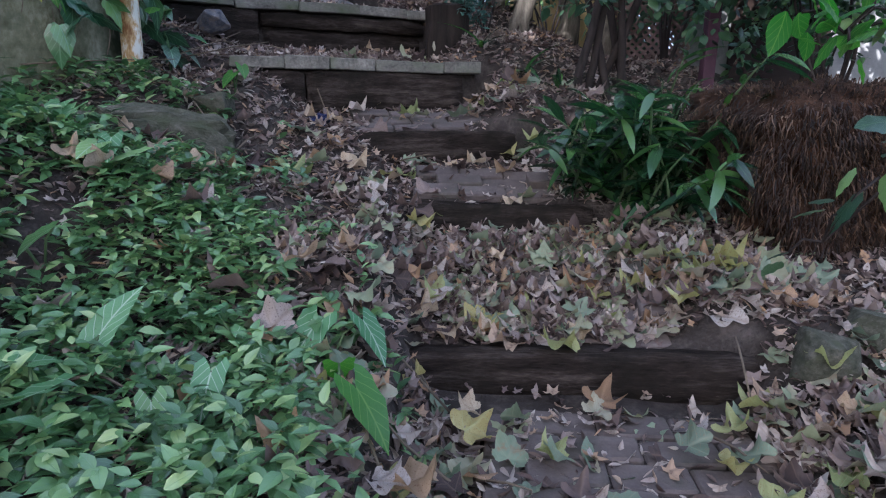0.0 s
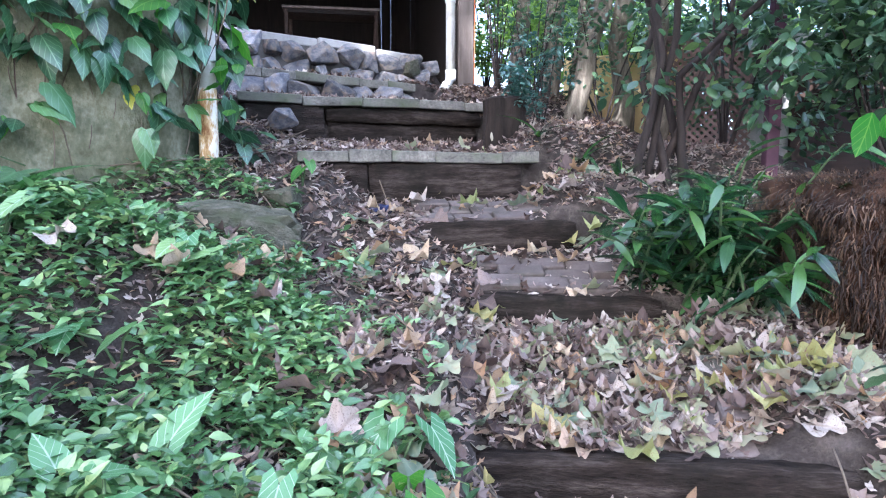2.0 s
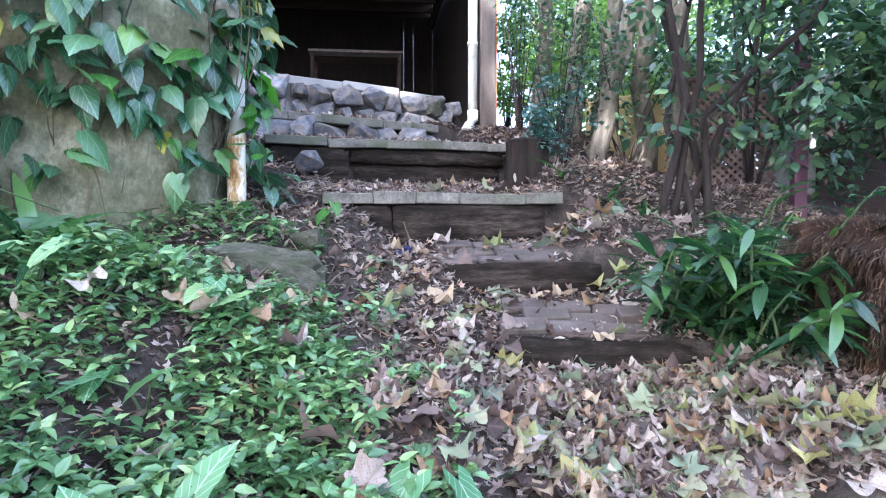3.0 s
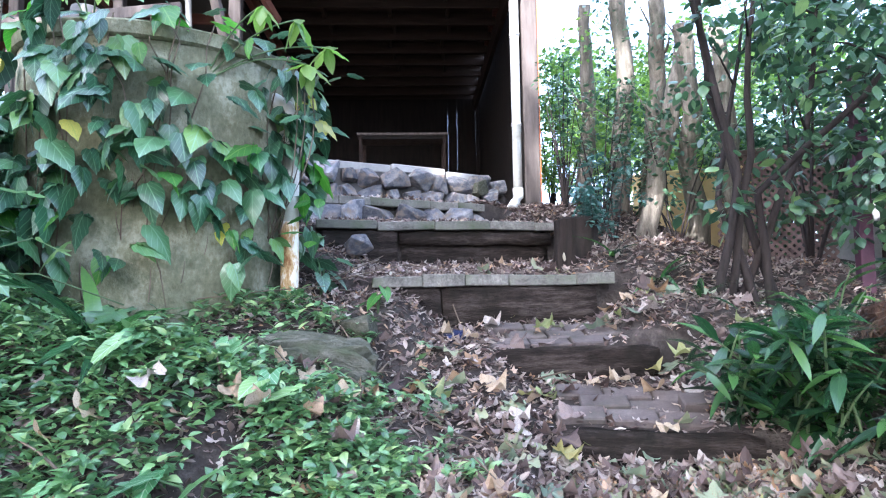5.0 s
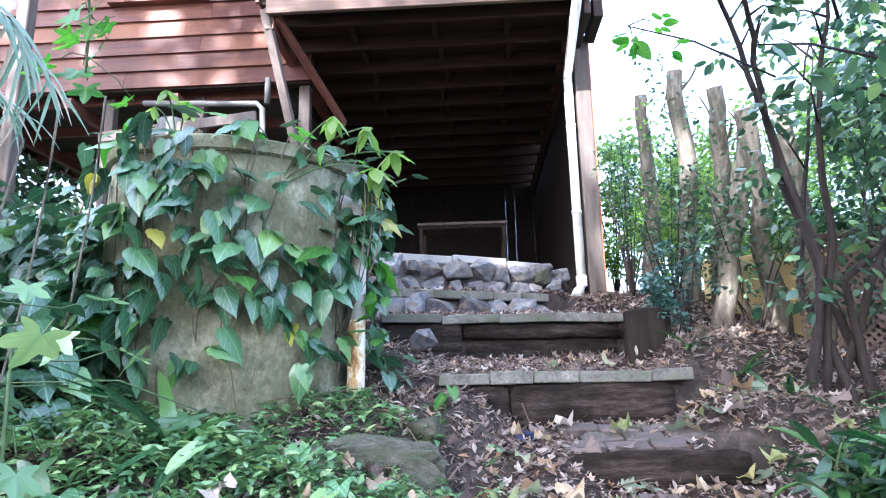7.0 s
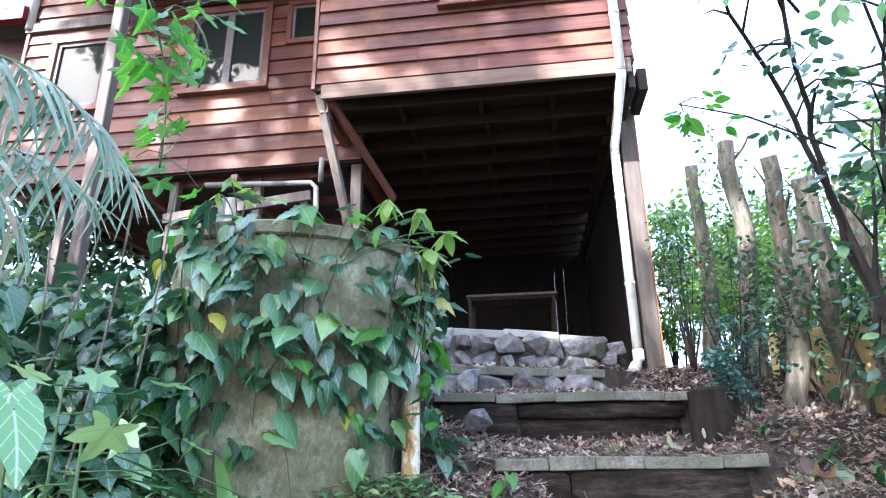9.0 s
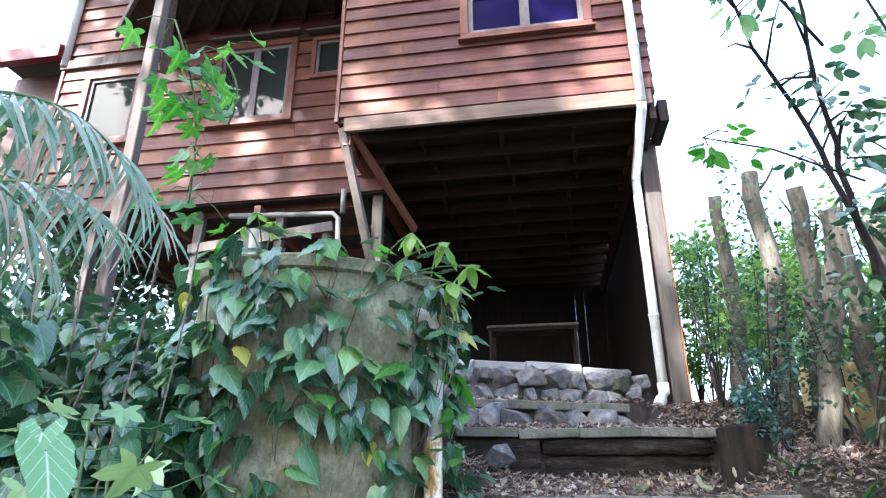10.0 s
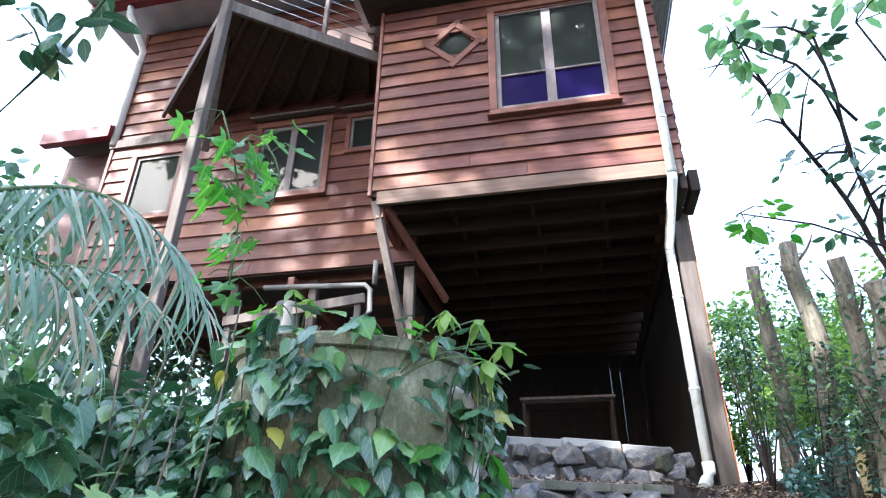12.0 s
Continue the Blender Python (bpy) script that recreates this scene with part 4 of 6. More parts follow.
box_part("bearer_end", (BR + 0.12, BV + 0.45, BB - 0.06), (0.09, 0.5, 0.24), M_DARKWOOD, house)

# under-house walls with gaps between the boards, floor and table (boards blackened for shade)
uh = empty("underhouse_screen")
uh.parent = house
# Boards run on past the bay, added to block sky under the main floor.
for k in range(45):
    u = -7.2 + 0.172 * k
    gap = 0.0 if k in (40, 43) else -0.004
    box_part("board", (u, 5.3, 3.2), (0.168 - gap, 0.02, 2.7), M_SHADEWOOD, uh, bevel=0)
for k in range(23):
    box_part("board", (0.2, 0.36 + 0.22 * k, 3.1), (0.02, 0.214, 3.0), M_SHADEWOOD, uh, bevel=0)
bpy.context.view_layer.update()


def in_house(u, v, z, rz=0):
    return pose(-0.46, 5.93, 0, 0, 0, 13) @ pose(u, v, z, 0, 0, rz)


tb = empty("work_table", in_house(-1.17, 2.5, 2.08), label="plain dark work table standing under the house", category="table")
box_part("tabletop", (0, 0, 1.02), (1.22, 0.6, 0.035), M_GREYWOOD, tb)
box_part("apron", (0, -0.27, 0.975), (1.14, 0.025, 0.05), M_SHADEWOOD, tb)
for sx in (-0.56, 0.56):
    for sy in (-0.26, 0.26):
        box_part("leg", (sx, sy, 0.5), (0.045, 0.045, 1.0), M_DARKWOOD, tb)
bk = empty("red_brick", in_house(-0.5, 2.0, 2.12), label="single red brick lying on the bare floor", category="brick")
box_part("brick", (0, 0, 0.04), (0.12, 0.2, 0.12), M_BRICKRED, bk)

# downpipe at the bay corner
dp = empty("downpipe")
dp.parent = house
dp["label"] = "white plastic downpipe with a bend and an elbow"
tube("pipe", [(0.0, -0.755, 4.47), (0.0, -0.755, 6.0), (0.0, -0.755, 7.9)], 0.045, M_PVC, dp, sides=16)
tube("bend", [(0.0, -0.755, 4.52), (0.0, -0.74, 4.42), (0.0, 0.0, 4.08), (0.0, 0.015, 3.98)], 0.046, M_PVC, dp, sides=16)
tube("pipe", [(0, 0.015, 4.02), (0, 0.012, 3.0), (0.0, 0.0, 1.93)], 0.045, M_PVC, dp, sides=16)
tube("elbow", [(0, 0, 1.98), (0, -0.005, 1.90), (-0.04, -0.06, 1.83), (-0.085, -0.13, 1.76)], 0.053, M_PVC, dp, sides=16)
for z in (2.6, 3.5):
    tube("pipe_clip", [(0, 0.012, z), (0, 0.012, z + 0.03)], 0.051, M_PVC, dp, sides=16)
tube("pipe_clip", [(0.0, -0.755, 5.1), (0.0, -0.755, 5.13)], 0.051, M_PVC, dp, sides=16)

# balcony between the wings
bal = empty("balcony")
bal.parent = house
bal["label"] = "raised timber balcony with wire railing"
DC = [(-4.52, -1.63), (-3.02, -0.45), (-3.02, 0.08), (-6.37, 0.08), (-6.37, -0.1)]
bm = bmesh.new()
lo = [bm.verts.new((u, v, 6.80)) for u, v in DC]
hi = [bm.verts.new((u, v, 6.83)) for u, v in DC]
bm.faces.new(lo[::-1]), bm.faces.new(hi)
for k in range(5):
    bm.faces.new((lo[k], lo[(k + 1) % 5], hi[(k + 1) % 5], hi[k]))
part("deck", bm, M_DECK, bal)
for a, b in ((DC[0], DC[1]), (DC[0], DC[4])):
    beam("edge_beam", (*a, 6.74), (*b, 6.74), 0.045, 0.16, M_GREYWOOD, bal)
for k in range(1, 8):
    t = k / 8
    a = Vector(DC[0]).lerp(Vector(DC[1]), t)
    b = Vector(DC[4]).lerp(Vector((-3.02, 0.08)), t)
    if t < 0.95:
        beam("deck_joist", (a.x, a.y, 6.73), (b.x, 0.08, 6.73), 0.045, 0.13, M_DARKWOOD, bal)
for t in (0.0, 0.58, 1.0):
    p = Vector(DC[0]).lerp(Vector(DC[1]), t)
    box_part("rail_post", (p.x, p.y, 7.35), (0.05, 0.05, 1.1), M_GREYWOOD, bal)
for z in (6.95, 7.1, 7.25, 7.4, 7.55, 7.7):
    tube("wire", [(*DC[0], z), (*DC[1], z)], 0.005, M_WIRE, bal, sides=6)
box_part("privacy_panel", (-3.6, -0.3, 7.25), (0.7, 0.03, 0.7), M_LATTICE, bal)
post(DC[0][0], DC[0][1], 1.2, 8.6, 0.1, 0.1, "tall weathered balcony post")
beam("balcony_brace", (DC[0][0], DC[0][1] + 0.05, 7.2), (-5.5, -0.2, 5.9), 0.09, 0.05, M_GREYWOOD, house)
box_part("balcony_door_wall", (-5.0, MV - 0.02, 7.4), (0.9, 0.03, 1.1), M_LATTICE, house)

# roofs, gutters
box_part("bay_roof", ((BL + BR) / 2, -0.2, BT + 0.16), (BR - BL + 0.7, 2.2, 0.08), M_METAL, house, bevel=0)
box_part("roof_lining", ((BL + BR) / 2, -0.75, BT + 0.05), (BR - BL + 0.5, 0.5, 0.04), M_DARKWOOD, house)
for k in range(10):
    tube("roof_rib", [(BR + 0.12 + 0.03 * k, -1.25, BT + 0.11), (BR + 0.12 + 0.03 * k, 3.0, BT + 0.11)], 0.014, M_METAL, house, sides=6)
box_part("main_roof", ((ML + BL) / 2 - 0.1, 2.5, MT + 0.1), (BL - ML + 0.9, 6.6, 0.1), M_METAL, house, bevel=0)
box_part("gutter", ((ML + BL) / 2 - 0.1, MV - 0.62, MT + 0.02), (BL - ML + 0.9, 0.12, 0.13), M_REDMETAL, house)
box_part("low_roof", (-7.8, 0.9, 6.72), (1.1, 1.8, 0.06), M_DARKWOOD, house, bevel=0)
box_part("low_gutter", (-7.8, -0.02, 6.60), (1.15, 0.12, 0.2), M_REDMETAL, house, "dark red gutter of the lean-to")
box_part("lean_to_wall", (-7.75, 0.4, 5.4), (1.0, 0.1, 2.3), M_BOARD, house)
tube("gutter_elbow", [(ML + 0.1, -0.5, MT - 0.05), (ML + 0.12, -0.5, MT - 0.2), (ML + 0.15, -0.1, MT - 0.55), (ML + 0.0, MV - 0.06, MT - 0.75), (ML, MV - 0.06, 6.4)], 0.05, M_PVC, house, sides=12)
# ---- plants: tools ----
LEAF = {}


def leaf_of(shape_name, shape, material):
    key = (shape_name, material.name)
    if key not in LEAF:
        me = leaf_mesh(shape_name, shape)
        me.materials.append(material)
        LEAF[key] = me
    return LEAF[key]


def add_leaf(parent, shape_name, shape, material, m, label=""):
    ob = piece("leaf", leaf_of(shape_name, shape, material), m, parent)
    if label:
        ob["label"] = label
    return ob


def crown_poses(centres, n, size, seed, hang=(-50, 25), hollow=0.45, squash=1.0, wide=1.0):
    """Poses for leaves gathered in uneven clumps: centres are (x, y, z, radius)."""
    rnd = random.Random(seed)
    wts = [c[3] ** 2 for c in centres]
    out = []
    for _ in range(n):
        x, y, z, r = rnd.choices(centres, wts)[0]
        d = Vector([rnd.gauss(0, 1) for _ in range(3)]).normalized() * r * (hollow + (1 - hollow) * rnd.random() ** 0.6)
        p = (x + d.x, y + d.y, z + d.z * squash)
        yaw = math.degrees(math.atan2(d.y, d.x)) + rnd.uniform(-70, 70)
        out.append(leaf_pose(p, yaw, rnd.uniform(*hang), rnd.uniform(-40, 40), size * rnd.uniform(0.55, 1.25), wide))
    return out


def clumps(x0, x1, y0, y1, z0, z1, n, r0, r1, seed):
    rnd = random.Random(seed)
    return [(rnd.uniform(x0, x1), rnd.uniform(y0, y1), rnd.uniform(z0, z1), rnd.uniform(r0, r1)) for _ in range(n)]


# ---- ground cover and litter ----
def ground_cover():
    rnd = random.Random(21)
    mats = []
    while len(mats) < 26000:
        y = rnd.uniform(0.45, 2.75)
        lim = -0.10 - 0.34 * max(0, y - 1.0) ** 1.3
        x = rnd.uniform(-2.5, lim + 0.12)
        if x > lim - 0.15 and rnd.random() < 0.6:
            continue
        if noise.noise(Vector((x * 4.2, y * 4.2, 0))) + 0.35 * noise.noise(Vector((x * 11, y * 11, 5))) < -0.6 + 0.55 * max(0, 1 - (lim - x) / 0.45):
            continue
        if y > 2.05 and rnd.random() < 0.6:
            continue
        g = gz(x, y)
        h = 0.015 + 0.09 * rnd.random() ** 1.3
        a0 = rnd.uniform(0, 360)
        for k in range(rnd.choice((3, 4, 4, 5))):
            mats.append(leaf_pose((x + rnd.uniform(-0.012, 0.012), y + rnd.uniform(-0.012, 0.012), g + h + rnd.uniform(-0.012, 0.012)), a0 + k * 95 + rnd.uniform(-25, 25), rnd.uniform(-20, 50), rnd.uniform(-35, 35), rnd.uniform(0.026, 0.058), 1.0))
    tagged(leaf_cloud("ground_cover", SMALL, mats, L_COVER), "dense low ground cover with small oval green leaves", "ground cover", kind="stuff")


ground_cover()


def paved(x, y):
    """Whether a place lies on a tread that is kept fairly clear."""
    return (0.05 < x < 0.85 and 0.9 < y < 1.62) or (-0.12 < x < 0.45 and 2.5 < y < 2.85) or (-0.35 < x < 0.3 and 2.95 < y < 3.3)


def litter():
    rnd = random.Random(33)

    def spot():
        while True:
            y = rnd.uniform(0.6, 5.0)
            x = rnd.uniform(-2.2, 2.0)
            if rnd.random() < (1.0 if -0.9 - 0.15 * (y - 2.5) < x < 1.3 else 0.7):
                return x, y

    flakes, curled, mid, mulch = [], [], [], []
    for i in range(50000):
        x, y = spot()
        if (paved(x, y) and rnd.random() < 0.75) or (1.54 < y < 1.76 and -0.12 < x < 0.95):
            continue
        p = (x, y, gz(x, y) + rnd.uniform(0.0, 0.02))
        m = leaf_pose(p, rnd.uniform(0, 360), rnd.uniform(-35, 35), rnd.uniform(-60, 60), rnd.uniform(0.018, 0.052), rnd.uniform(0.35, 1.1))
        (flakes if i % 3 else curled).append(m)
    for i in range(7000):
        x, y = spot()
        if not -2.1 < x < 1.9:
            continue
        if paved(x, y) and rnd.random() < 0.7:
            continue
        mid.append(leaf_pose((x, y, gz(x, y) + rnd.uniform(0.008, 0.035)), rnd.uniform(0, 360), rnd.uniform(-30, 30), rnd.uniform(-45, 45), rnd.uniform(0.03, 0.075)))
    for i in range(3500):
        x, y = rnd.gauss(-0.35, 0.38), rnd.gauss(5.25, 0.36)
        mulch.append(leaf_pose((x, y, gz(x, y) + rnd.uniform(0.0, 0.03)), rnd.uniform(0, 360), rnd.uniform(-40, 40), rnd.uniform(-60, 60), rnd.uniform(0.03, 0.075), 0.6))
    flat, pale = [], []
    while len(flat) + len(pale) < 1500:
        x, y = rnd.gauss(0.5, 0.55), rnd.uniform(0.75, 2.45)
        if x < -0.3 - 0.3 * (y - 1) or x > 1.9 or (paved(x, y) and rnd.random() < 0.93) or (1.53 < y < 1.76 and -0.2 < x < 1.0):
            continue
        m = leaf_pose((x, y, gz(x, y) + rnd.uniform(0.006, 0.028)), rnd.uniform(0, 360), rnd.uniform(-22, 22), rnd.uniform(-25, 25), rnd.uniform(0.06, 0.115))
        (pale if rnd.random() < 0.3 else flat).append(m)
    tagged(leaf_cloud("pale_leaf_carpet", MAPLE2, pale, L_PALE), "pale grey-green fallen leaves lying over one another", "leaf litter", kind="stuff")
    tagged(leaf_cloud("brown_leaf_carpet", MAPLE3, flat, L_DRY), "brown fallen leaves lying over one another", "leaf litter", kind="stuff")
    tagged(leaf_cloud("leaf_litter", FLAKE, flakes, L_DRY), "brown crumbled leaf litter covering the path", "leaf litter", kind="stuff")
    tagged(leaf_cloud("curled_litter", CURLED, curled, L_DRY), "small curled dry leaves covering the path", "leaf litter", kind="stuff")
    tagged(leaf_cloud("broken_leaves", TORN, mid, L_DRY), "broken brown lobed leaves among the litter", "leaf litter", kind="stuff")
    tagged(leaf_cloud("bark_mulch", FLAKE, mulch, L_MULCH), "dark bark mulch heaped at the top of the steps", "mulch", kind="stuff")


litter()


def fallen_leaves():
    rnd = random.Random(55)
    green_kinds = [(MAPLE, L_PALE, "pale green lobed leaf fallen on the path"), (MAPLE2, L_PALE, "grey-green cupped leaf fallen on the path"), (MAPLE3, L_LIME, "yellow-green curled leaf fallen on the path")]
    brown_kinds = [(MAPLE, L_DRY, "dry brown lobed leaf fallen on the path"), (MAPLE2, L_DRY, "cupped brown lobed leaf fallen on the path"), (MAPLE3, L_TAN, "curled tan leaf fallen on the path")]
    n = 0
    while n < 290:
        x, y = rnd.gauss(0.5, 0.5), rnd.uniform(0.75, 2.4) if rnd.random() < 0.72 else rnd.uniform(2.4, 3.6)
        if y > 2.4:
            x -= 0.45
        if x < -0.35 - 0.3 * (y - 1) or x > 1.9 or (0.1 < x < 0.75 and y < 1.5 and rnd.random() < 0.65) or (1.53 < y < 1.74 and -0.2 < x < 1.0) or (y > 2.45 and paved(x, y) and rnd.random() < 0.6):
            continue
        green = rnd.random() < (0.65 if x > 0.15 and y < 2.4 else 0.3)
        shape, mat, words = rnd.choice(green_kinds if green else brown_kinds)
        ob = new("fallen_leaf", leaf_of({id(MAPLE): "lobed", id(MAPLE2): "cupped", id(MAPLE3): "curled"}[id(shape)], shape, mat))
        s = rnd.uniform(0.075, 0.15)
        ob.matrix_world = leaf_pose((x, y, gz(x, y) + rnd.uniform(0.018, 0.045)), rnd.uniform(0, 360), rnd.uniform(-25, 28), rnd.uniform(-30, 30), s)
        tagged(ob, words, "leaf", "fallen leaves on the path")
        n += 1
    for x, y, s, rz, mat, lab in ((-0.75, 2.45, 0.2, 150, L_DRY, "large pale brown leaf lying on the litter"), (-0.29, 2.33, 0.1, 20, L_DRY, "curled golden yellow leaf standing on edge"),
                                  (-0.78, 1.83, 0.13, 70, L_DRY, "brown leaf among the ground cover"), (-0.48, 1.58, 0.19, 180, L_DRY, "large reddish brown torn leaf"), (-0.5, 3.2, 0.13, 10, L_DRY, "tan star-shaped leaf by the step"), (-0.66, 1.75, 0.11, 200, L_DRY, "brown leaf among the ground cover")):
        ob = new("fallen_leaf", leaf_of("curled", MAPLE3, mat))
        ob.matrix_world = leaf_pose((x, y, gz(x, y) + 0.04), rz, 18, 12, s)
        tagged(ob, lab, "leaf", "fallen leaves on the path")


fallen_leaves()


def twigs():
    rnd = random.Random(77)
    for k in range(34):
        x, y = rnd.uniform(-1.4, 1.3), rnd.uniform(0.9, 3.7)
        a, ln = rnd.uniform(0, 6.28), rnd.uniform(0.12, 0.34)
        e = (x + math.cos(a) * ln, y + math.sin(a) * ln)
        pts = [(x, y, gz(x, y) + 0.03), ((x + e[0]) / 2 + 0.01, (y + e[1]) / 2 - 0.01, gz((x + e[0]) / 2, (y + e[1]) / 2) + 0.045), (*e, gz(*e) + 0.035)]
        tagged(tube("twig", pts, [0.004, 0.0035, 0.002], M_TWIG, None, sides=5), "thin dry twig lying on the litter", "twig", "fallen twigs")
    for pts in ([(-1.62, 2.42, 0.99), (-1.4, 2.6, 1.02), (-1.18, 2.78, 1.04)], [(-1.25, 3.0, 1.06), (-1.0, 3.06, 1.12), (-0.86, 3.13, 1.15)], [(-1.3, 2.95, 1.05), (-1.1, 3.12, 1.15), (-1.02, 3.2, 1.2)], [(0.86, 1.5, 0.06), (0.84, 1.57, 0.2), (0.88, 1.7, 0.22)]):
        tagged(tube("stick", pts, [0.0035, 0.003, 0.002], M_TWIG, None, sides=6), "bare dry stick leaning on the bank", "stick", "fallen twigs")


twigs()


# ---- arrowhead plants on the bank ----
def arrow_plant(x, y, leaves, seed, label="arrowhead plant with pale-veined green leaves", lift=0.1, pitch=(-35, -5)):
    rnd = random.Random(seed)
    g = gz(x, y)
    ob = empty("arrowhead_plant", pose(x, y, g), label=label, category="plant", group="arrowhead plants")
    for k, (dx, dy, yaw, size, mat) in enumerate(leaves):
        z = lift + rnd.uniform(-0.02, 0.03)
        tube("stalk", [(0, 0, -0.01), (dx * 0.4, dy * 0.4, z * 0.7), (dx, dy, z)], [0.004, 0.0035, 0.003], M_STEM, ob, sides=5)
        add_leaf(ob, "arrow", ARROW, mat, leaf_pose((dx, dy, z), yaw, rnd.uniform(*pitch), rnd.uniform(-15, 15), size))
    return ob


arrow_plant(-0.76, 1.22, [(0.02, 0.02, 60, 0.14, L_ARROW), (-0.12, -0.14, 150, 0.11, L_ARROW)], 1, pitch=(25, 50))
arrow_plant(-0.50, 1.40, [(-0.06, 0.04, 170, 0.1, L_ARROW), (0.03, 0.02, 305, 0.13, L_ARROW)], 2, pitch=(-45, -20))
arrow_plant(-0.27, 1.40, [(-0.04, 0.04, 235, 0.17, L_ARROW), (0.08, 0.02, 315, 0.13, L_ARROW), (-0.1, 0.02, 200, 0.08, L_VINE)], 3, pitch=(-50, -25))
arrow_plant(-0.20, 1.12, [(-0.02, 0.12, 100, 0.11, L_YOUNG), (0.03, 0.02, 325, 0.15, L_YOUNG)], 4, pitch=(-45, -15))
arrow_plant(-0.72, 0.98, [(0.03, 0.0, 200, 0.16, L_ARROW), (-0.05, 0.08, 80, 0.1, L_ARROW)], 5)
arrow_plant(-0.50, 1.16, [(0.03, 0.0, 270, 0.11, L_ARROW), (-0.06, -0.08, 290, 0.09, L_ARROW)], 6, pitch=(-55, -30))
for _k, (_x, _y) in enumerate(((-1.05, 1.55), (-1.2, 1.9), (-1.45, 1.65), (-1.35, 1.25), (-1.0, 1.9), (-1.7, 1.5), (-1.1, 1.05), (-1.55, 1.95), (-1.3, 2.3))):
    _r = random.Random(200 + _k)
    arrow_plant(_x, _y, [(_r.uniform(-0.1, 0.1), _r.uniform(-0.1, 0.1), _r.uniform(180, 330), _r.uniform(0.1, 0.17), L_ARROW) for _ in range(3)], 20 + _k)
arrow_plant(-0.95, 2.86, [(0.0, -0.01, 250, 0.1, L_YOUNG), (0.03, 0.02, 300, 0.09, L_YOUNG)], 31, "young light green seedling beside the step")
arrow_plant(-1.2, 0.78, [(-0.03, 0.0, 345, 0.145, L_ARROW), (-0.16, 0.08, 320, 0.12, L_ARROW)], 32, "large arrowhead plant with white-veined leaves", 0.82, (-50, -35))
for _k, (_x, _y) in enumerate(((-1.5, 3.45), (-1.38, 3.25), (-1.3, 3.0), (-1.55, 3.15))):
    _r = random.Random(250 + _k)
    arrow_plant(_x, _y, [(_r.uniform(-0.08, 0.08), _r.uniform(-0.08, 0.08), _r.uniform(180, 360), _r.uniform(0.09, 0.14), L_VINE) for _ in range(4)], 40 + _k, "small dark green trailing plant by the steps")


def strap_plant(x, y, n, length, seed, mat, name, label, spread=(15, 70), cat="plant", shape=BLADE):
    rnd = random.Random(seed)
    ob = empty(name, pose(x, y, gz(x, y)), label=label, category=cat)
    for k in range(n):
        add_leaf(ob, "blade" if shape is BLADE else "strap", shape, mat, leaf_pose((0, 0, 0), 360 * k / n + rnd.uniform(-25, 25), rnd.uniform(*spread), rnd.uniform(-20, 20), length * rnd.uniform(0.7, 1.15), 1.4))
    return ob


strap_plant(-1.62, 1.85, 11, 0.42, 3, L_GINGER, "strap_lily", "lily clump with long arching green strap leaves", (25, 80))
strap_plant(0.22, 3.72, 9, 0.22, 4, L_GINGER, "strap_lily", "small grassy tuft growing beside the step", (30, 80))
strap_plant(0.48, 3.7, 9, 0.24, 5, L_GINGER, "strap_lily", "small grassy tuft on the litter")
strap_plant(0.62, 3.35, 8, 0.25, 6, L_GINGER, "strap_lily", "small grassy tuft on the litter")
strap_plant(0.25, 5.75, 16, 0.3, 7, L_BRIGHT, "fern", "bright yellow-green fern at the post foot", (20, 75), "fern", STRAP)
strap_plant(0.5, 5.95, 14, 0.28, 8, L_BRIGHT, "fern", "bright yellow-green fern behind the post", (20, 75), "fern", STRAP)

# ---- stones and odds on the bank ----
def slab_stone():
    bm = bmesh.new()
    bmesh.ops.create_cube(bm, size=1.0)
    bmesh.ops.subdivide_edges(bm, edges=list(bm.edges), cuts=11, use_grid_fill=True)
    for v in bm.verts:
        p = v.co.copy()
        k = 1 - 0.16 * (abs(p.x * 2) ** 6 * abs(p.z * 2) ** 6 + abs(p.x * 2) ** 6 * abs(p.y * 2) ** 6 + abs(p.y * 2) ** 6 * abs(p.z * 2) ** 6)
        v.co = p * k
        v.co.z -= 0.28 * max(0, p.x) * (p.z > 0)
        v.co += p.normalized() * (0.11 * noise.noise(p * 2.3) + 0.06 * noise.noise(p * 6) + 0.035 * noise.noise(p * 15))
    me = bpy.data.meshes.new("mossy_stone")
    bm.to_mesh(me)
    bm.free()
    me.materials.append(M_MOSSROCK)
    return me


big = new("mossy_stone", slab_stone())
big.matrix_world = pose(-1.12, 2.48, 0.68, 8, 2, 30) @ Matrix.Diagonal((0.56, 0.28, 0.32, 1))
tagged(big, "large mossy grey stone sunk in the bank", "stone")
for _x, _y, _z, _s, _m in ((-1.0, 2.72, 0.83, 0.2, M_MOSSROCK), (-0.42, 1.95, 0.36, 0.17, M_ROCK), (1.08, 1.62, 0.19, 0.24, M_MOSSROCK), (1.3, 1.66, 0.22, 0.22, M_MOSSROCK), (-1.3, 3.62, 1.3, 0.18, M_ROCK), (-0.30, 1.38, 0.2, 0.16, M_ROCK), (-0.72, 5.78, 1.9, 0.2, M_ROCK), (-0.82, 5.72, 1.96, 0.22, M_MOSSROCK), (-0.66, 5.95, 2.0, 0.2, M_ROCK)):
    _o = new("stone", wall_stone(int(_x * 100) % 50, _m))
    _o.matrix_world = pose(_x, _y, _z, 10, 5, _x * 90) @ Matrix.Diagonal((_s, _s * 0.85, _s * 0.7, 1))
    tagged(_o, "rounded stone half sunk in leaf litter", "stone", "loose stones")


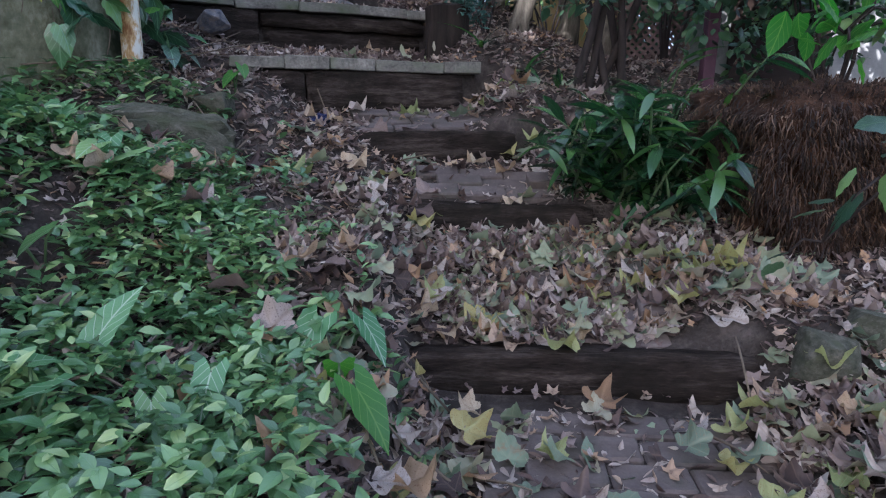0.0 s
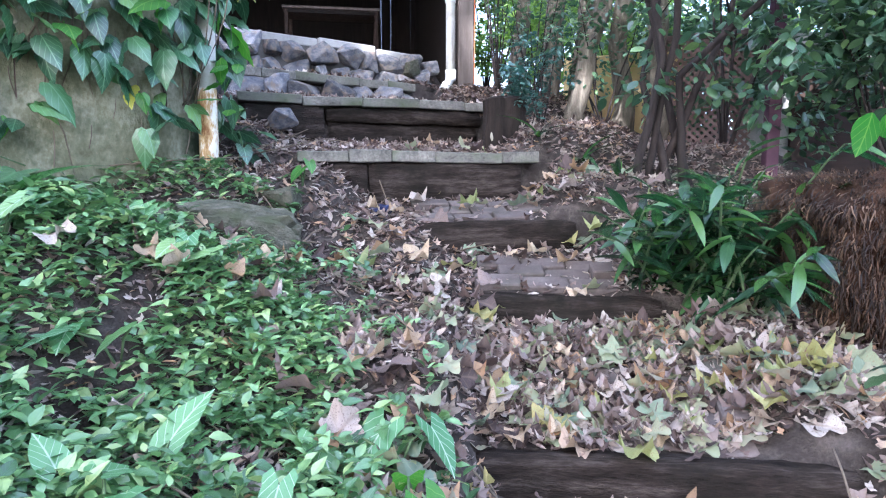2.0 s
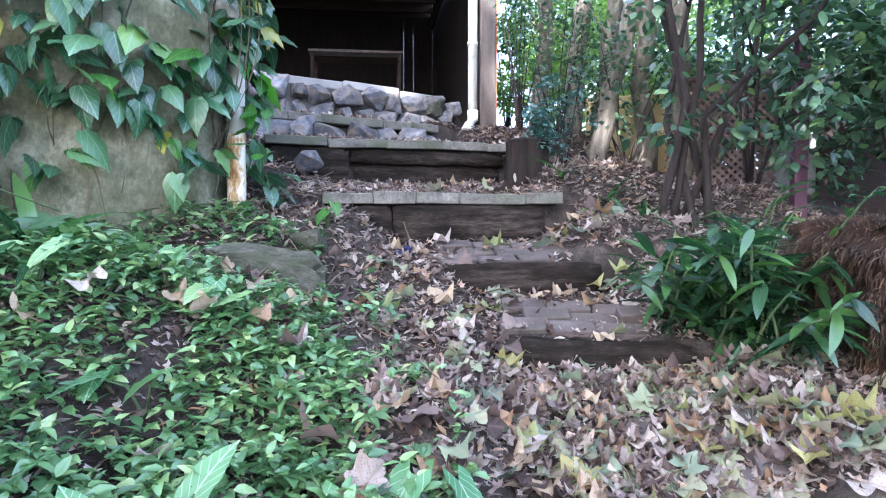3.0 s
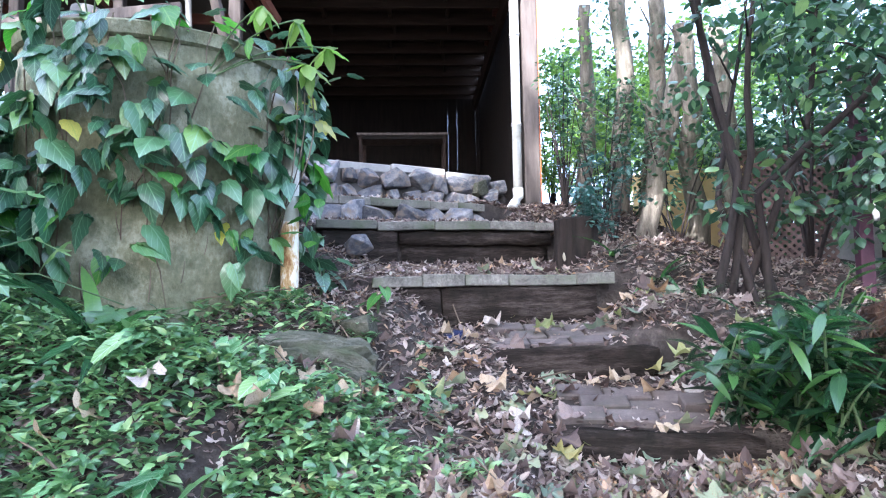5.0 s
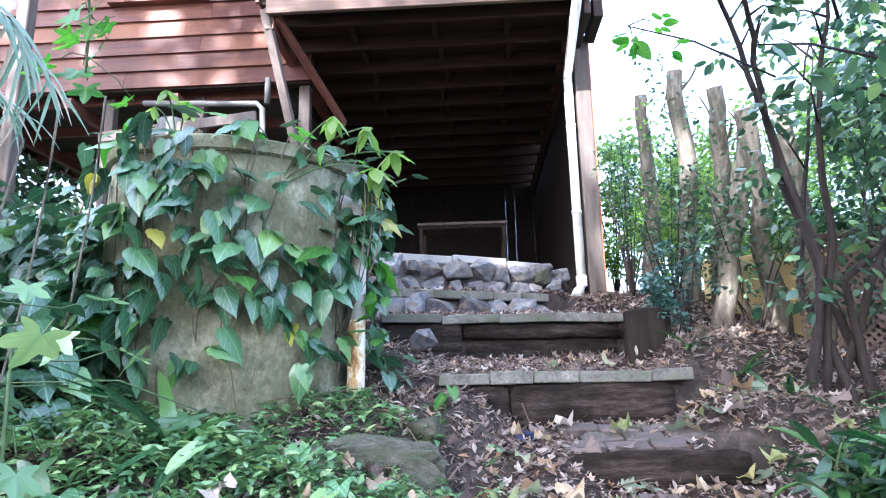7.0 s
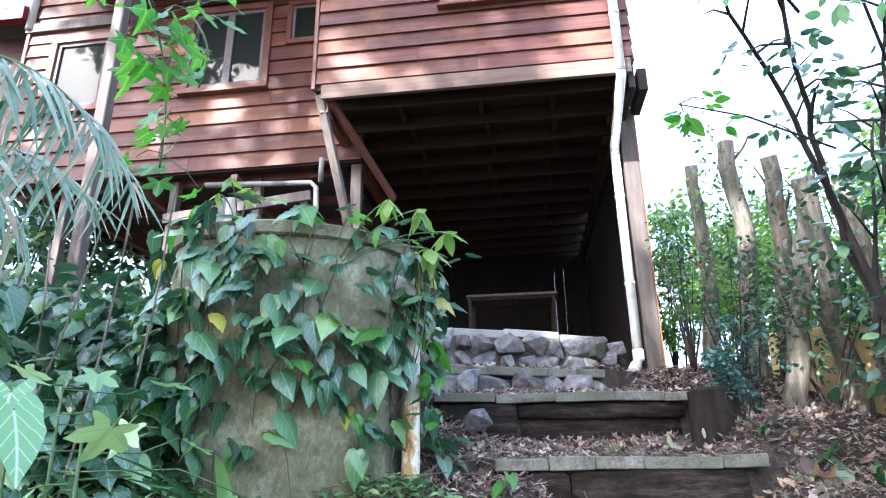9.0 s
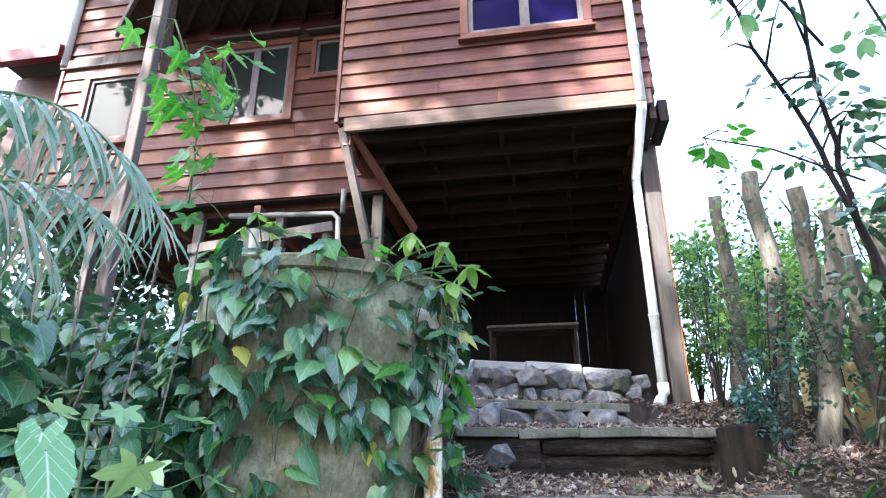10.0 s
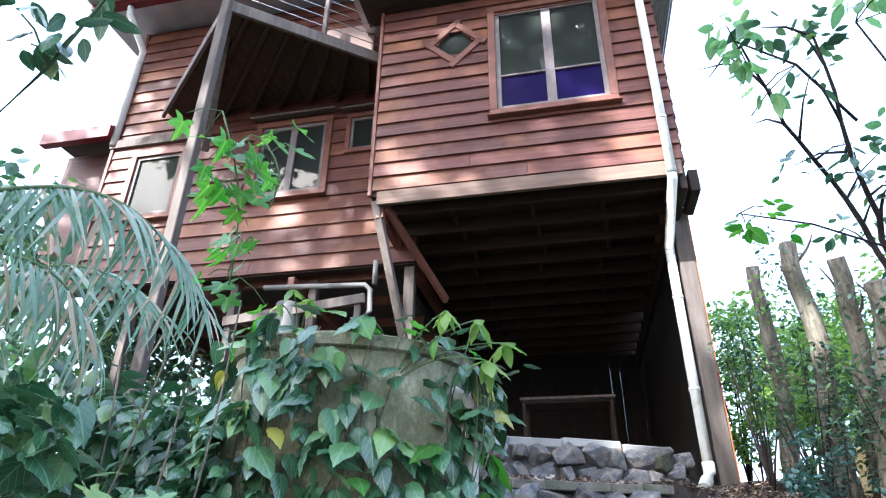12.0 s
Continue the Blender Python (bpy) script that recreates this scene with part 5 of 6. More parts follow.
def crumpled():
    bm = bmesh.new()
    bmesh.ops.create_icosphere(bm, subdivisions=3, radius=0.06)
    for v in bm.verts:
        v.co *= 1 + 0.7 * noise.noise(v.co * 30)
        v.co.z *= 0.5
    ob = part("plastic_scrap", bm, M_BLUE, None)
    ob.matrix_world = pose(-0.60, 3.06, gz(-0.60, 3.06) + 0.03)
    tagged(ob, "crumpled dark blue plastic scrap on the litter", "litter")


crumpled()

# stump with its shrub
stump = empty("tree_stump", pose(0.02, 3.9, 1.16), label="rotten dark tree stump with lichen patches", category="stump")
part("stump_body", lathe(bmesh.new(), [(0.15, -0.1), (0.14, 0.05), (0.125, 0.18), (0.13, 0.27), (0.1, 0.285)], 28, 0.035, 7), M_STUMP, stump, smooth=False)
for _a, _z, _w in ((-125, 0.04, 0.03), (-40, 0.1, 0.03)):
    _m = new("lichen_patch", stone_mesh("lichen_patch", int(-_a), M_LICHEN, 2))
    _m.parent = stump
    _m.matrix_basis = pose(0.136 * math.cos(radians(_a)), 0.136 * math.sin(radians(_a)), _z, 0, 0, _a + 90) @ Matrix.Diagonal((_w * 0.8, 0.014, _w * 1.9, 1))


def shrub(name, x, y, z, height, spread, n, shape, size, mat, seed, label, bark=None, clump=7, stems=6, cat="shrub", hang=(-50, 30)):
    """A shrub: stems from one foot and a crown of leaves in clumps round their ends."""
    rnd = random.Random(seed)
    ob = empty(name, pose(x, y, z), label=label, category=cat)
    cs = []
    for k in range(stems):
        a, r = rnd.uniform(0, 6.28), spread * rnd.uniform(0.3, 0.9)
        top = Vector((math.cos(a) * r, math.sin(a) * r, height * rnd.uniform(0.55, 1.0)))
        pts = [Vector((0, 0, -0.05)).lerp(top, t) + Vector((rnd.uniform(-1, 1), rnd.uniform(-1, 1), 0)) * 0.05 * spread * math.sin(3.14 * t) for t in (0, 0.25, 0.5, 0.75, 1)]
        r0 = 0.004 + 0.004 * height
        tube("stem", pts, [r0, r0 * 0.85, r0 * 0.65, r0 * 0.45, r0 * 0.2], bark or M_DARKBARK, ob, sides=6, seed=k)
        cs += [(*pts[3], spread * 0.3), (*pts[4], spread * 0.28)]
    for k in range(clump):
        a, r = rnd.uniform(0, 6.28), spread * rnd.uniform(0.1, 0.9)
        cs.append((math.cos(a) * r, math.sin(a) * r, height * rnd.uniform(0.3, 1.0), spread * rnd.uniform(0.18, 0.34)))
    leaf_cloud("foliage", shape, crown_poses(cs, n, size, seed + 1, hang, 0.3), mat, ob)
    return ob


shrub("blue_leaved_shrub", 0.16, 3.92, 1.2, 0.45, 0.2, 420, OVATE, 0.04, L_BLUE, 61, "small bluish shrub growing against the stump")
shrub("blue_leaved_shrub", 0.28, 4.3, 1.32, 0.6, 0.25, 500, OVATE, 0.035, L_BLUE, 62, "small bluish shrub behind the stump")

# ---- root ball and cane plant ----
def root_ball():
    c, r = Vector((1.58, 2.56, 0.62)), Vector((0.48, 0.43, 0.38))
    ob = empty("root_ball", pose(*c), label="upturned brown ball of matted fibrous roots", category="root ball")

    def skin(d):
        """The ragged surface in direction d: flat on top, upright at the sides, hollowed in places."""
        k = 1 + 0.2 * noise.noise(d * 1.7 + Vector((3, 1, 0))) + 0.12 * noise.noise(d * 4.5) + 0.05 * noise.noise(d * 13)
        flat = 0.86 + 0.12 * noise.noise(d * 3)
        side = max(abs(d.x), abs(d.y), 0.75)
        return Vector((d.x / side * 0.92 * r.x * k, d.y / side * 0.92 * r.y * k, min(d.z * 1.25, flat) * r.z * (0.8 + 0.2 * k)))

    bm = bmesh.new()
    bmesh.ops.create_icosphere(bm, subdivisions=5, radius=1)
    for v in bm.verts:
        v.co = skin(v.co.normalized())
    part("root_mass", bm, M_ROOTBALL, ob, smooth=True)
    rnd = random.Random(8)
    vs, fs = [], []
    for _ in range(14000):
        d = Vector((rnd.gauss(0, 1), rnd.gauss(-0.5, 1), rnd.gauss(0.15, 0.7))).normalized()
        p = skin(d) * rnd.uniform(0.97, 1.02)
        out = Vector((d.x, d.y, 0.2 if d.z < 0.6 else 1.2)).normalized()
        top = d.z > 0.62
        ln = rnd.uniform(0.01, 0.03) if top else rnd.uniform(0.02, 0.075)
        q = p + out * rnd.uniform(0.006, 0.03) + Vector((rnd.gauss(0, 0.012), rnd.gauss(0, 0.012), -ln))
        mdl = (p + q) / 2 + out * rnd.uniform(0.006, 0.022)
        w = Vector((-d.y, d.x, 0)).normalized() * rnd.uniform(0.001, 0.0032)
        b = len(vs)
        vs += [p - w, p + w, mdl - w, mdl + w, mdl + out * 0.005, q]
        fs += [(b, b + 1, b + 4), (b, b + 4, b + 2), (b + 1, b + 3, b + 4), (b + 2, b + 4, b + 5), (b + 4, b + 3, b + 5)]
    me = bpy.data.meshes.new("root_fibres")
    me.from_pydata(vs, [], fs)
    tagged(link("root_mat", me, M_FIBRE, ob, "matted hanging root fibres"), kind="stuff")
    return ob


root_ball()


def cane_plant(x, y, n, height, seed, label, lean=(0, 0)):
    """Leaning canes, each with strap leaves along both sides."""
    rnd = random.Random(seed)
    ob = empty("cane_plant", pose(x, y, gz(x, y)), label=label, category="plant")
    for k in range(n):
        a = rnd.uniform(0, 360)
        r = rnd.uniform(0.1, 0.42) * height / 0.6
        top = Vector((math.cos(radians(a)) * r + lean[0], math.sin(radians(a)) * r + lean[1], height * rnd.uniform(0.5, 1.0)))
        base = Vector((rnd.uniform(-0.1, 0.1), rnd.uniform(-0.08, 0.08), -0.02))
        pts = [base.lerp(top, t) + Vector((0, 0, 0.12 * math.sin(3.14 * t) * height)) for t in (0, 0.3, 0.6, 0.85, 1)]
        tube("cane", pts, [0.006, 0.0055, 0.005, 0.004, 0.002], M_STEM, ob, sides=5)
        for j in range(11):
            t = 0.1 + 0.9 * j / 10
            i = min(int(t * 4), 3)
            p = pts[i].lerp(pts[i + 1], min(max(t * 4 - i, 0), 1))
            sideways = 55 if j % 2 else -55
            add_leaf(ob, "strap", STRAP, L_GINGER, leaf_pose(p, a + sideways * (1 - 0.6 * (j == 10)) + rnd.uniform(-25, 25), rnd.uniform(-35, 50), rnd.uniform(-35, 35), rnd.uniform(0.1, 0.2), 1.2))
    return ob


cane_plant(0.80, 2.54, 24, 0.46, 5, "leafy cane plant with glossy dark green strap leaves")
cane_plant(0.60, 2.62, 9, 0.36, 6, "low leafy cane plant leaning over the step", (-0.1, -0.12))
cane_plant(0.88, 2.36, 9, 0.3, 7, "low leafy cane plant drooping over the litter", (0.05, -0.16))
for _k, (_x, _y, _h, _n) in enumerate(((0.98, 2.66, 0.62, 10),)):
    cane_plant(_x, _y, _n, _h, 60 + _k, "tall upright cane plant with bright green tips")

# ---- vine on the tank ----
def tank_vine():
    rnd = random.Random(91)
    ob = empty("climbing_vine", TANK_LEAN, label="climbing vine with glossy heart-shaped leaves hanging over the tank", category="vine")
    mid = math.degrees(math.atan2(0.06 - TANK[1], -0.12 - TANK[0]))       # heading from the tank to the path

    def on(a, z, off):
        r = TANK_R + off
        return Vector((math.cos(radians(mid + a)) * r, math.sin(radians(mid + a)) * r, z))

    for k in range(13):
        a = rnd.choice((rnd.uniform(-62, 10), rnd.uniform(28, 85)))
        z0, z1 = TANK_TOP + 0.02, rnd.uniform(0.95, 1.55)
        pts = []
        for i in range(9):
            t = i / 8
            pts.append(on(a + 7 * math.sin(3 * t + k) + rnd.uniform(-2, 2), z0 + (z1 - z0) * t, 0.03 + 0.02 * math.sin(5 * t + k)))
        tube("stem", pts, [0.0035] * 8 + [0.0015], M_TWIG, ob, sides=5)
    n = 0
    while n < 330:
        a, z = rnd.uniform(-85, 88), rnd.uniform(1.18, TANK_TOP + 0.06)
        bare = (10 < a < 40 and z > 1.72) or (a < -55 and rnd.random() < 0.4) or (a > 0 and z > TANK_TOP - 0.1) or (z < 1.32 and rnd.random() < 0.5) or (a > 45 and z < 1.5)
        dense = -50 < a < 35 or (35 < a < 80)
        if bare and rnd.random() < 0.93 or (not dense and rnd.random() < 0.5):
            continue
        s = rnd.uniform(0.10, 0.185)
        mat = L_YELLOW if rnd.random() < 0.015 else (L_YOUNG if rnd.random() < 0.06 else L_VINE)
        p = on(a, z, rnd.uniform(0.03, 0.16))
        yaw = mid + a + rnd.uniform(-55, 55)
        kind = rnd.random()
        yaw = mid + a + rnd.uniform(-75, 75)
        add_leaf(ob, "heart" if kind < 0.15 else "broad", HEART if kind < 0.15 else BROAD, mat, leaf_pose(p, yaw, rnd.uniform(-80, -5), rnd.uniform(-35, 35), s * rnd.uniform(0.8, 1.15)))
        if rnd.random() < 0.4:
            add_leaf(ob, "broad", BROAD, mat, leaf_pose(p, yaw + rnd.choice((-70, 70)), rnd.uniform(-70, 0), rnd.uniform(-35, 35), s * 0.8))
            n += 1
        n += 1
    for k in range(26):
        a = rnd.choice((rnd.uniform(-75, 5), rnd.uniform(-75, 5), rnd.uniform(5, 80)))
        p = on(a, TANK_TOP + rnd.uniform(0.02, 0.14), rnd.uniform(-0.1, 0.08))
        add_leaf(ob, "heart", HEART, L_VINE if k % 3 else L_YOUNG, leaf_pose(p, mid + a + rnd.uniform(-80, 80), rnd.uniform(-40, 20), rnd.uniform(-20, 20), rnd.uniform(0.09, 0.14)))
    roots = [leaf_pose(on(rnd.uniform(-60, 80), rnd.uniform(1.15, 1.7), 0.02), mid + rnd.uniform(-40, 40), rnd.uniform(-92, -80), rnd.uniform(-15, 15), rnd.uniform(0.15, 0.5), 0.12) for _ in range(60)]
    tagged(leaf_cloud("root_tangle", BLADE, roots, L_MULCH, ob, "thin brown hanging aerial roots"), kind="stuff")


tank_vine()


def finger_plant(base, tips, seed, label, size=0.13):
    """Long stalks that each end in a star of pointed leaflets."""
    rnd = random.Random(seed)
    ob = empty("umbrella_vine", pose(*base), label=label, category="plant")
    for tx, ty, tz in tips:
        d = Vector((tx - base[0], ty - base[1], tz - base[2]))
        tube("stalk", curve_pts((0, 0, 0), d, (0, 0, 0.06)), 0.004, M_STEM, ob, sides=5)
        for k in range(5):
            add_leaf(ob, "oval", OVAL, L_BRIGHT, leaf_pose(d, 72 * k + rnd.uniform(-15, 15), rnd.uniform(-60, -5), rnd.uniform(-15, 15), size * rnd.uniform(0.7, 1.1), 0.8))
    return ob


finger_plant((-1.62, 2.45, 1.95), [(-1.22, 2.55, 2.24), (-1.2, 2.6, 2.05), (-1.34, 2.45, 2.27), (-1.12, 2.65, 2.14)], 4, "light green vine shoot with star-like leaves over the tank edge", 0.15)
finger_plant((-2.2, 2.45, 2.2), [(-2.16, 2.3, 2.46), (-2.06, 2.34, 2.4), (-2.28, 2.36, 2.42)], 5, "light green shoot growing on the tank top", 0.09)


def right_edge_vine():
    rnd = random.Random(14)
    ob = empty("climbing_vine", pose(-1.42, 2.80, 1.56), label="small-leaved climbing vine tangled round the pipe", category="vine")
    for k in range(6):
        tube("stem", curve_pts((rnd.uniform(-0.1, 0.05), 0, -0.3), (rnd.uniform(-0.1, 0.25), rnd.uniform(-0.15, 0.1), 0.5), (rnd.uniform(-0.1, 0.15), -0.05, 0)), 0.0035, M_TWIG, ob, sides=5)
    for k in range(62):
        p = (rnd.gauss(0.04, 0.11), rnd.uniform(-0.16, 0.06), rnd.uniform(0.2, 0.55)) if k % 7 else (rnd.uniform(0.1, 0.22), rnd.uniform(-0.05, 0.1), rnd.uniform(-0.3, 0.2))
        add_leaf(ob, "oval", OVAL, L_VINE if k % 7 else L_YOUNG, leaf_pose(p, rnd.uniform(200, 380), rnd.uniform(-70, 10), rnd.uniform(-40, 40), rnd.uniform(0.07, 0.125), 1.1))


right_edge_vine()


# ---- the dense bank to the left of the tank ----
def left_bank():
    cs = clumps(-3.6, -2.35, 1.2, 2.9, 0.9, 1.75, 26, 0.22, 0.4, 5) + clumps(-2.7, -2.15, 1.35, 1.9, 0.75, 1.35, 12, 0.18, 0.28, 6) + clumps(-3.6, -2.4, 2.4, 3.6, 1.5, 2.0, 12, 0.2, 0.35, 9)
    tagged(leaf_cloud("bank_foliage", HEART, crown_poses(cs, 2300, 0.13, 15, (-65, 10), 0.3), L_VINE), "dense bank of dark heart-shaped creeper leaves", "creeper", kind="stuff")
    cs = clumps(-4.8, -3.2, 1.5, 4.2, 1.0, 2.0, 20, 0.3, 0.5, 7)
    tagged(leaf_cloud("bank_undergrowth", OVATE, crown_poses(cs, 2600, 0.13, 16, (-60, 20), 0.3), L_BUSH), "shaded undergrowth beside the tank", "undergrowth", kind="stuff")


left_bank()


def palmate_plant(x, y, z, n, size, seed, mat, label, spread=0.25):
    rnd = random.Random(seed)
    ob = empty("palmate_plant", pose(x, y, z), label=label, category="plant")
    tube("stem", [(0, 0, -0.6), (0.01, 0, -0.2), (0, 0, 0.1)], [0.008, 0.006, 0.004], M_STEM, ob, sides=6)
    for k in range(n):
        p = Vector((rnd.gauss(0, spread * 0.5), rnd.gauss(0, spread * 0.5), rnd.uniform(-spread, spread * 0.7)))
        tube("stalk", [(0, 0, p.z * 0.6), p * 0.6, p], 0.0025, M_STEM, ob, sides=4)
        add_leaf(ob, "palmate", PALMATE, mat, leaf_pose(p, rnd.uniform(180, 400), rnd.uniform(-65, -10), rnd.uniform(-25, 25), size * rnd.uniform(0.8, 1.25)))
    return ob


palmate_plant(-1.66, 1.28, 1.08, 16, 0.15, 4, L_COVER, "soft green plant with lobed maple-like leaves")
palmate_plant(-2.05, 1.5, 1.25, 12, 0.14, 6, L_COVER, "soft green plant with lobed maple-like leaves", 0.3)


# ---- palm fronds and hanging shoots ----
def frond(a, b, bend, n, leaf, seed, label, hang=-62):
    rnd = random.Random(seed)
    pts = curve_pts((0, 0, 0), Vector(b) - Vector(a), bend, 16)
    ob = empty("palm_frond", pose(*a), label=label, category="palm")
    tube("midrib", pts, [0.008 * (1 - 0.75 * i / 16) for i in range(17)], M_STEM, ob, sides=6)
    for k in range(n):
        t = 0.05 + 0.95 * k / n
        i = min(int(t * 16), 15)
        p = pts[i].lerp(pts[i + 1], t * 16 - i)
        d = (pts[i + 1] - pts[i]).normalized()
        head = math.degrees(math.atan2(d.y, d.x))
        size = leaf * (0.55 + 0.45 * math.sin(3.14 * min(1, t * 0.9 + 0.1))) * rnd.uniform(0.85, 1.1)
        for s in (-1, 1):
            mat = L_PALM if rnd.random() < 0.9 else L_DRYPALM
            add_leaf(ob, "leaflet", LEAFLET, mat, leaf_pose(p, -25 + s * rnd.uniform(5, 45), hang + rnd.uniform(-12, 14) + 20 * (s > 0), s * 25 + rnd.uniform(-15, 15), size, 0.9))
    return ob


frond((-1.98, 0.62, 2.0), (-1.46, 1.16, 1.80), (0.05, 0.02, 0.21), 44, 0.24, 3, "arching grey-green palm frond with brown drooping tips")
frond((-2.25, 0.85, 2.05), (-1.95, 1.2, 1.75), (0.0, 0.05, 0.12), 20, 0.26, 4, "second palm frond hanging behind", -70)
frond((-2.5, 1.1, 2.1), (-2.1, 1.6, 2.0), (0.0, 0.0, 0.14), 26, 0.3, 5, "dark green palm frond beside the house", -50)


def hanging_vine(top, foot, n, size, seed, mat, label):
    rnd = random.Random(seed)
    d = Vector(foot) - Vector(top)
    ob = empty("hanging_vine", pose(*top), label=label, category="vine")
    pts = curve_pts((0, 0, 0), d, (0.05, 0.02, 0), 10)
    tube("stem", pts, 0.004, M_STEM, ob, sides=5)
    for k in range(n):
        t = rnd.random()
        i = min(int(t * 10), 9)
        p = pts[i] + Vector((rnd.gauss(0, 0.1), rnd.gauss(0, 0.08), rnd.gauss(0, 0.05)))
        tube("stalk", [pts[i], pts[i].lerp(p, 0.6) + Vector((0, 0, 0.02)), p], 0.002, M_STEM, ob, sides=4)
        add_leaf(ob, "palmate", PALMATE, mat, leaf_pose(p, rnd.uniform(160, 380), rnd.uniform(-80, -30), rnd.uniform(-25, 25), size * rnd.uniform(0.7, 1.25)))
    return ob


hanging_vine((-1.84, 1.36, 2.82), (-1.9, 1.62, 2.15), 32, 0.13, 3, L_YOUNG, "bright green shoot with lobed leaves in front of the house")
hanging_vine((-1.74, 1.5, 2.75), (-1.72, 1.58, 2.45), 8, 0.12, 5, L_YOUNG, "bright green shoot with lobed leaves in front of the house")


def bough(pts, radii, cs, n, size, shape, leaf, seed, name, label, bark=None, hang=(-60, 15)):
    """A bare limb with leaves in loose clusters about the given places."""
    o = Vector(pts[0])
    ob = empty(name, pose(*o), label=label, category="branch")
    tube("limb", [Vector(p) - o for p in pts], radii, bark or M_DARKBARK, ob, sides=7)
    rnd = random.Random(seed)
    cc = [(c[0] - o.x, c[1] - o.y, c[2] - o.z, c[3]) for c in cs]
    for k, m in enumerate(crown_poses(cc, n, size, seed, hang, 0.2)):
        add_leaf(ob, "oval" if shape is OVATE else "heart", OVAL if shape is OVATE else shape, leaf, m)
    for c in cc:
        near = min(((Vector(p) - o) for p in pts), key=lambda q: (q - Vector(c[:3])).length)
        tube("twig", [near, near.lerp(Vector(c[:3]), 0.6) + Vector((0, 0, 0.02)), Vector(c[:3])], 0.003, bark or M_DARKBARK, ob, sides=4)
    return ob


bough([(-1.85, 0.6, 2.1), (-1.66, 0.64, 2.36), (-1.5, 0.66, 2.65)], [0.006, 0.005, 0.004], [(-1.7, 0.6, 2.42, 0.07), (-1.6, 0.64, 2.45, 0.06), (-1.56, 0.62, 2.55, 0.06), (-1.72, 0.56, 2.5, 0.06)], 24, 0.09, OVATE, L_VINE, 3, "hanging_branch", "leafy branch tip hanging at the bank", M_STEM)

for _k, (_a, _b) in enumerate((((-2.3, 1.5, 1.0), (-2.15, 1.62, 1.95)), ((-2.5, 1.7, 1.1), (-2.6, 1.75, 2.0)), ((-2.2, 1.9, 1.2), (-2.12, 1.92, 2.25)), ((-2.75, 1.5, 1.0), (-2.5, 1.6, 1.85)), ((-2.05, 1.55, 1.0), (-1.98, 1.6, 2.05)))):
    tagged(tube("bare_stem", curve_pts(_a, _b, (0.03 - 0.025 * _k, 0.02 * _k, 0.0), 6), 0.0045, M_BARK, None, sides=6, seed=_k), "thin bare grey stem rising from the creeper bank", "stem", "bare stems")
_r = random.Random(611)
for _k in range(14):
    _x, _y = _r.uniform(-1.4, -0.4), _r.uniform(1.0, 2.5)
    _e = (_x + _r.uniform(-0.3, 0.3), _y + _r.uniform(-0.25, 0.25))
    tagged(tube("twig", [(_x, _y, gz(_x, _y) + 0.06), ((_x + _e[0]) / 2, (_y + _e[1]) / 2, gz((_x + _e[0]) / 2, (_y + _e[1]) / 2) + 0.1), (*_e, gz(*_e) + 0.07)], [0.005, 0.004, 0.002], M_TWIG, None, sides=5), "thin dry twig caught in the ground cover", "twig", "fallen twigs")
_n = 0
while _n < 26:
    _x, _y = _r.uniform(-1.5, -0.3), _r.uniform(0.95, 2.5)
    if _x < -0.15 - 0.34 * max(0, _y - 1.0) ** 1.3:
        _o = new("fallen_leaf", leaf_of("curled" if _n % 2 else "cupped", MAPLE3 if _n % 2 else MAPLE2, L_TAN if _n % 3 else L_DRY))
        _o.matrix_world = leaf_pose((_x, _y, gz(_x, _y) + 0.085), _r.uniform(0, 360), _r.uniform(-35, 35), _r.uniform(-40, 40), _r.uniform(0.07, 0.12))
        tagged(_o, "dry leaf caught on the ground cover", "leaf", "fallen leaves on the path")
        _n += 1

# ---- trees and shrubs to the right of the steps ----
def trunk_tree(pts, r0, r1, label, seed, leaves=0, spread=0.35, mat=None, bark=None, cut=True):
    o = Vector(pts[0])
    ob = empty("garden_tree", pose(*o), label=label, category="tree", group="pale trunks by the fence")
    n = 10
    path = []
    P = [Vector(p) - o for p in pts]
    for i in range(n + 1):
        t = i / n * (len(P) - 1)
        k = min(int(t), len(P) - 2)
        path.append(P[k].lerp(P[k + 1], t - k) + Vector((noise.noise(Vector((seed, i * 0.4, 0))), noise.noise(Vector((seed, i * 0.4, 9))), 0)) * 0.07)
    tube("trunk", path, [(r0 * (1.35 if i == 0 else 1) + (r1 - r0) * i / n) for i in range(n + 1)], bark or M_BARK, ob, sides=14, wobble=0.09, seed=seed)
    rnd = random.Random(seed)
    for k in range(3):
        b = path[rnd.randint(4, 9)]
        e = b + Vector((rnd.uniform(-0.25, 0.25), rnd.uniform(-0.2, 0.2), rnd.uniform(0.15, 0.4)))
        tube("limb", curve_pts(b, e, (0.03, 0, 0), 4), [0.016, 0.014, 0.011, 0.008, 0.004], bark or M_BARK, ob, sides=6, seed=k)
    if leaves:
        cs = [(*path[rnd.randint(3, 10)], 0.1) for _ in range(6)]
        cs = [(x + rnd.uniform(-spread, spread), y + rnd.uniform(-spread, spread), z + rnd.uniform(-0.2, 0.3), rnd.uniform(0.12, 0.25)) for x, y, z, _ in cs]
        leaf_cloud("foliage", OVATE, crown_poses(cs, leaves, 0.045, seed, (-60, 20), 0.2), mat or L_BUSH, ob)
    return ob


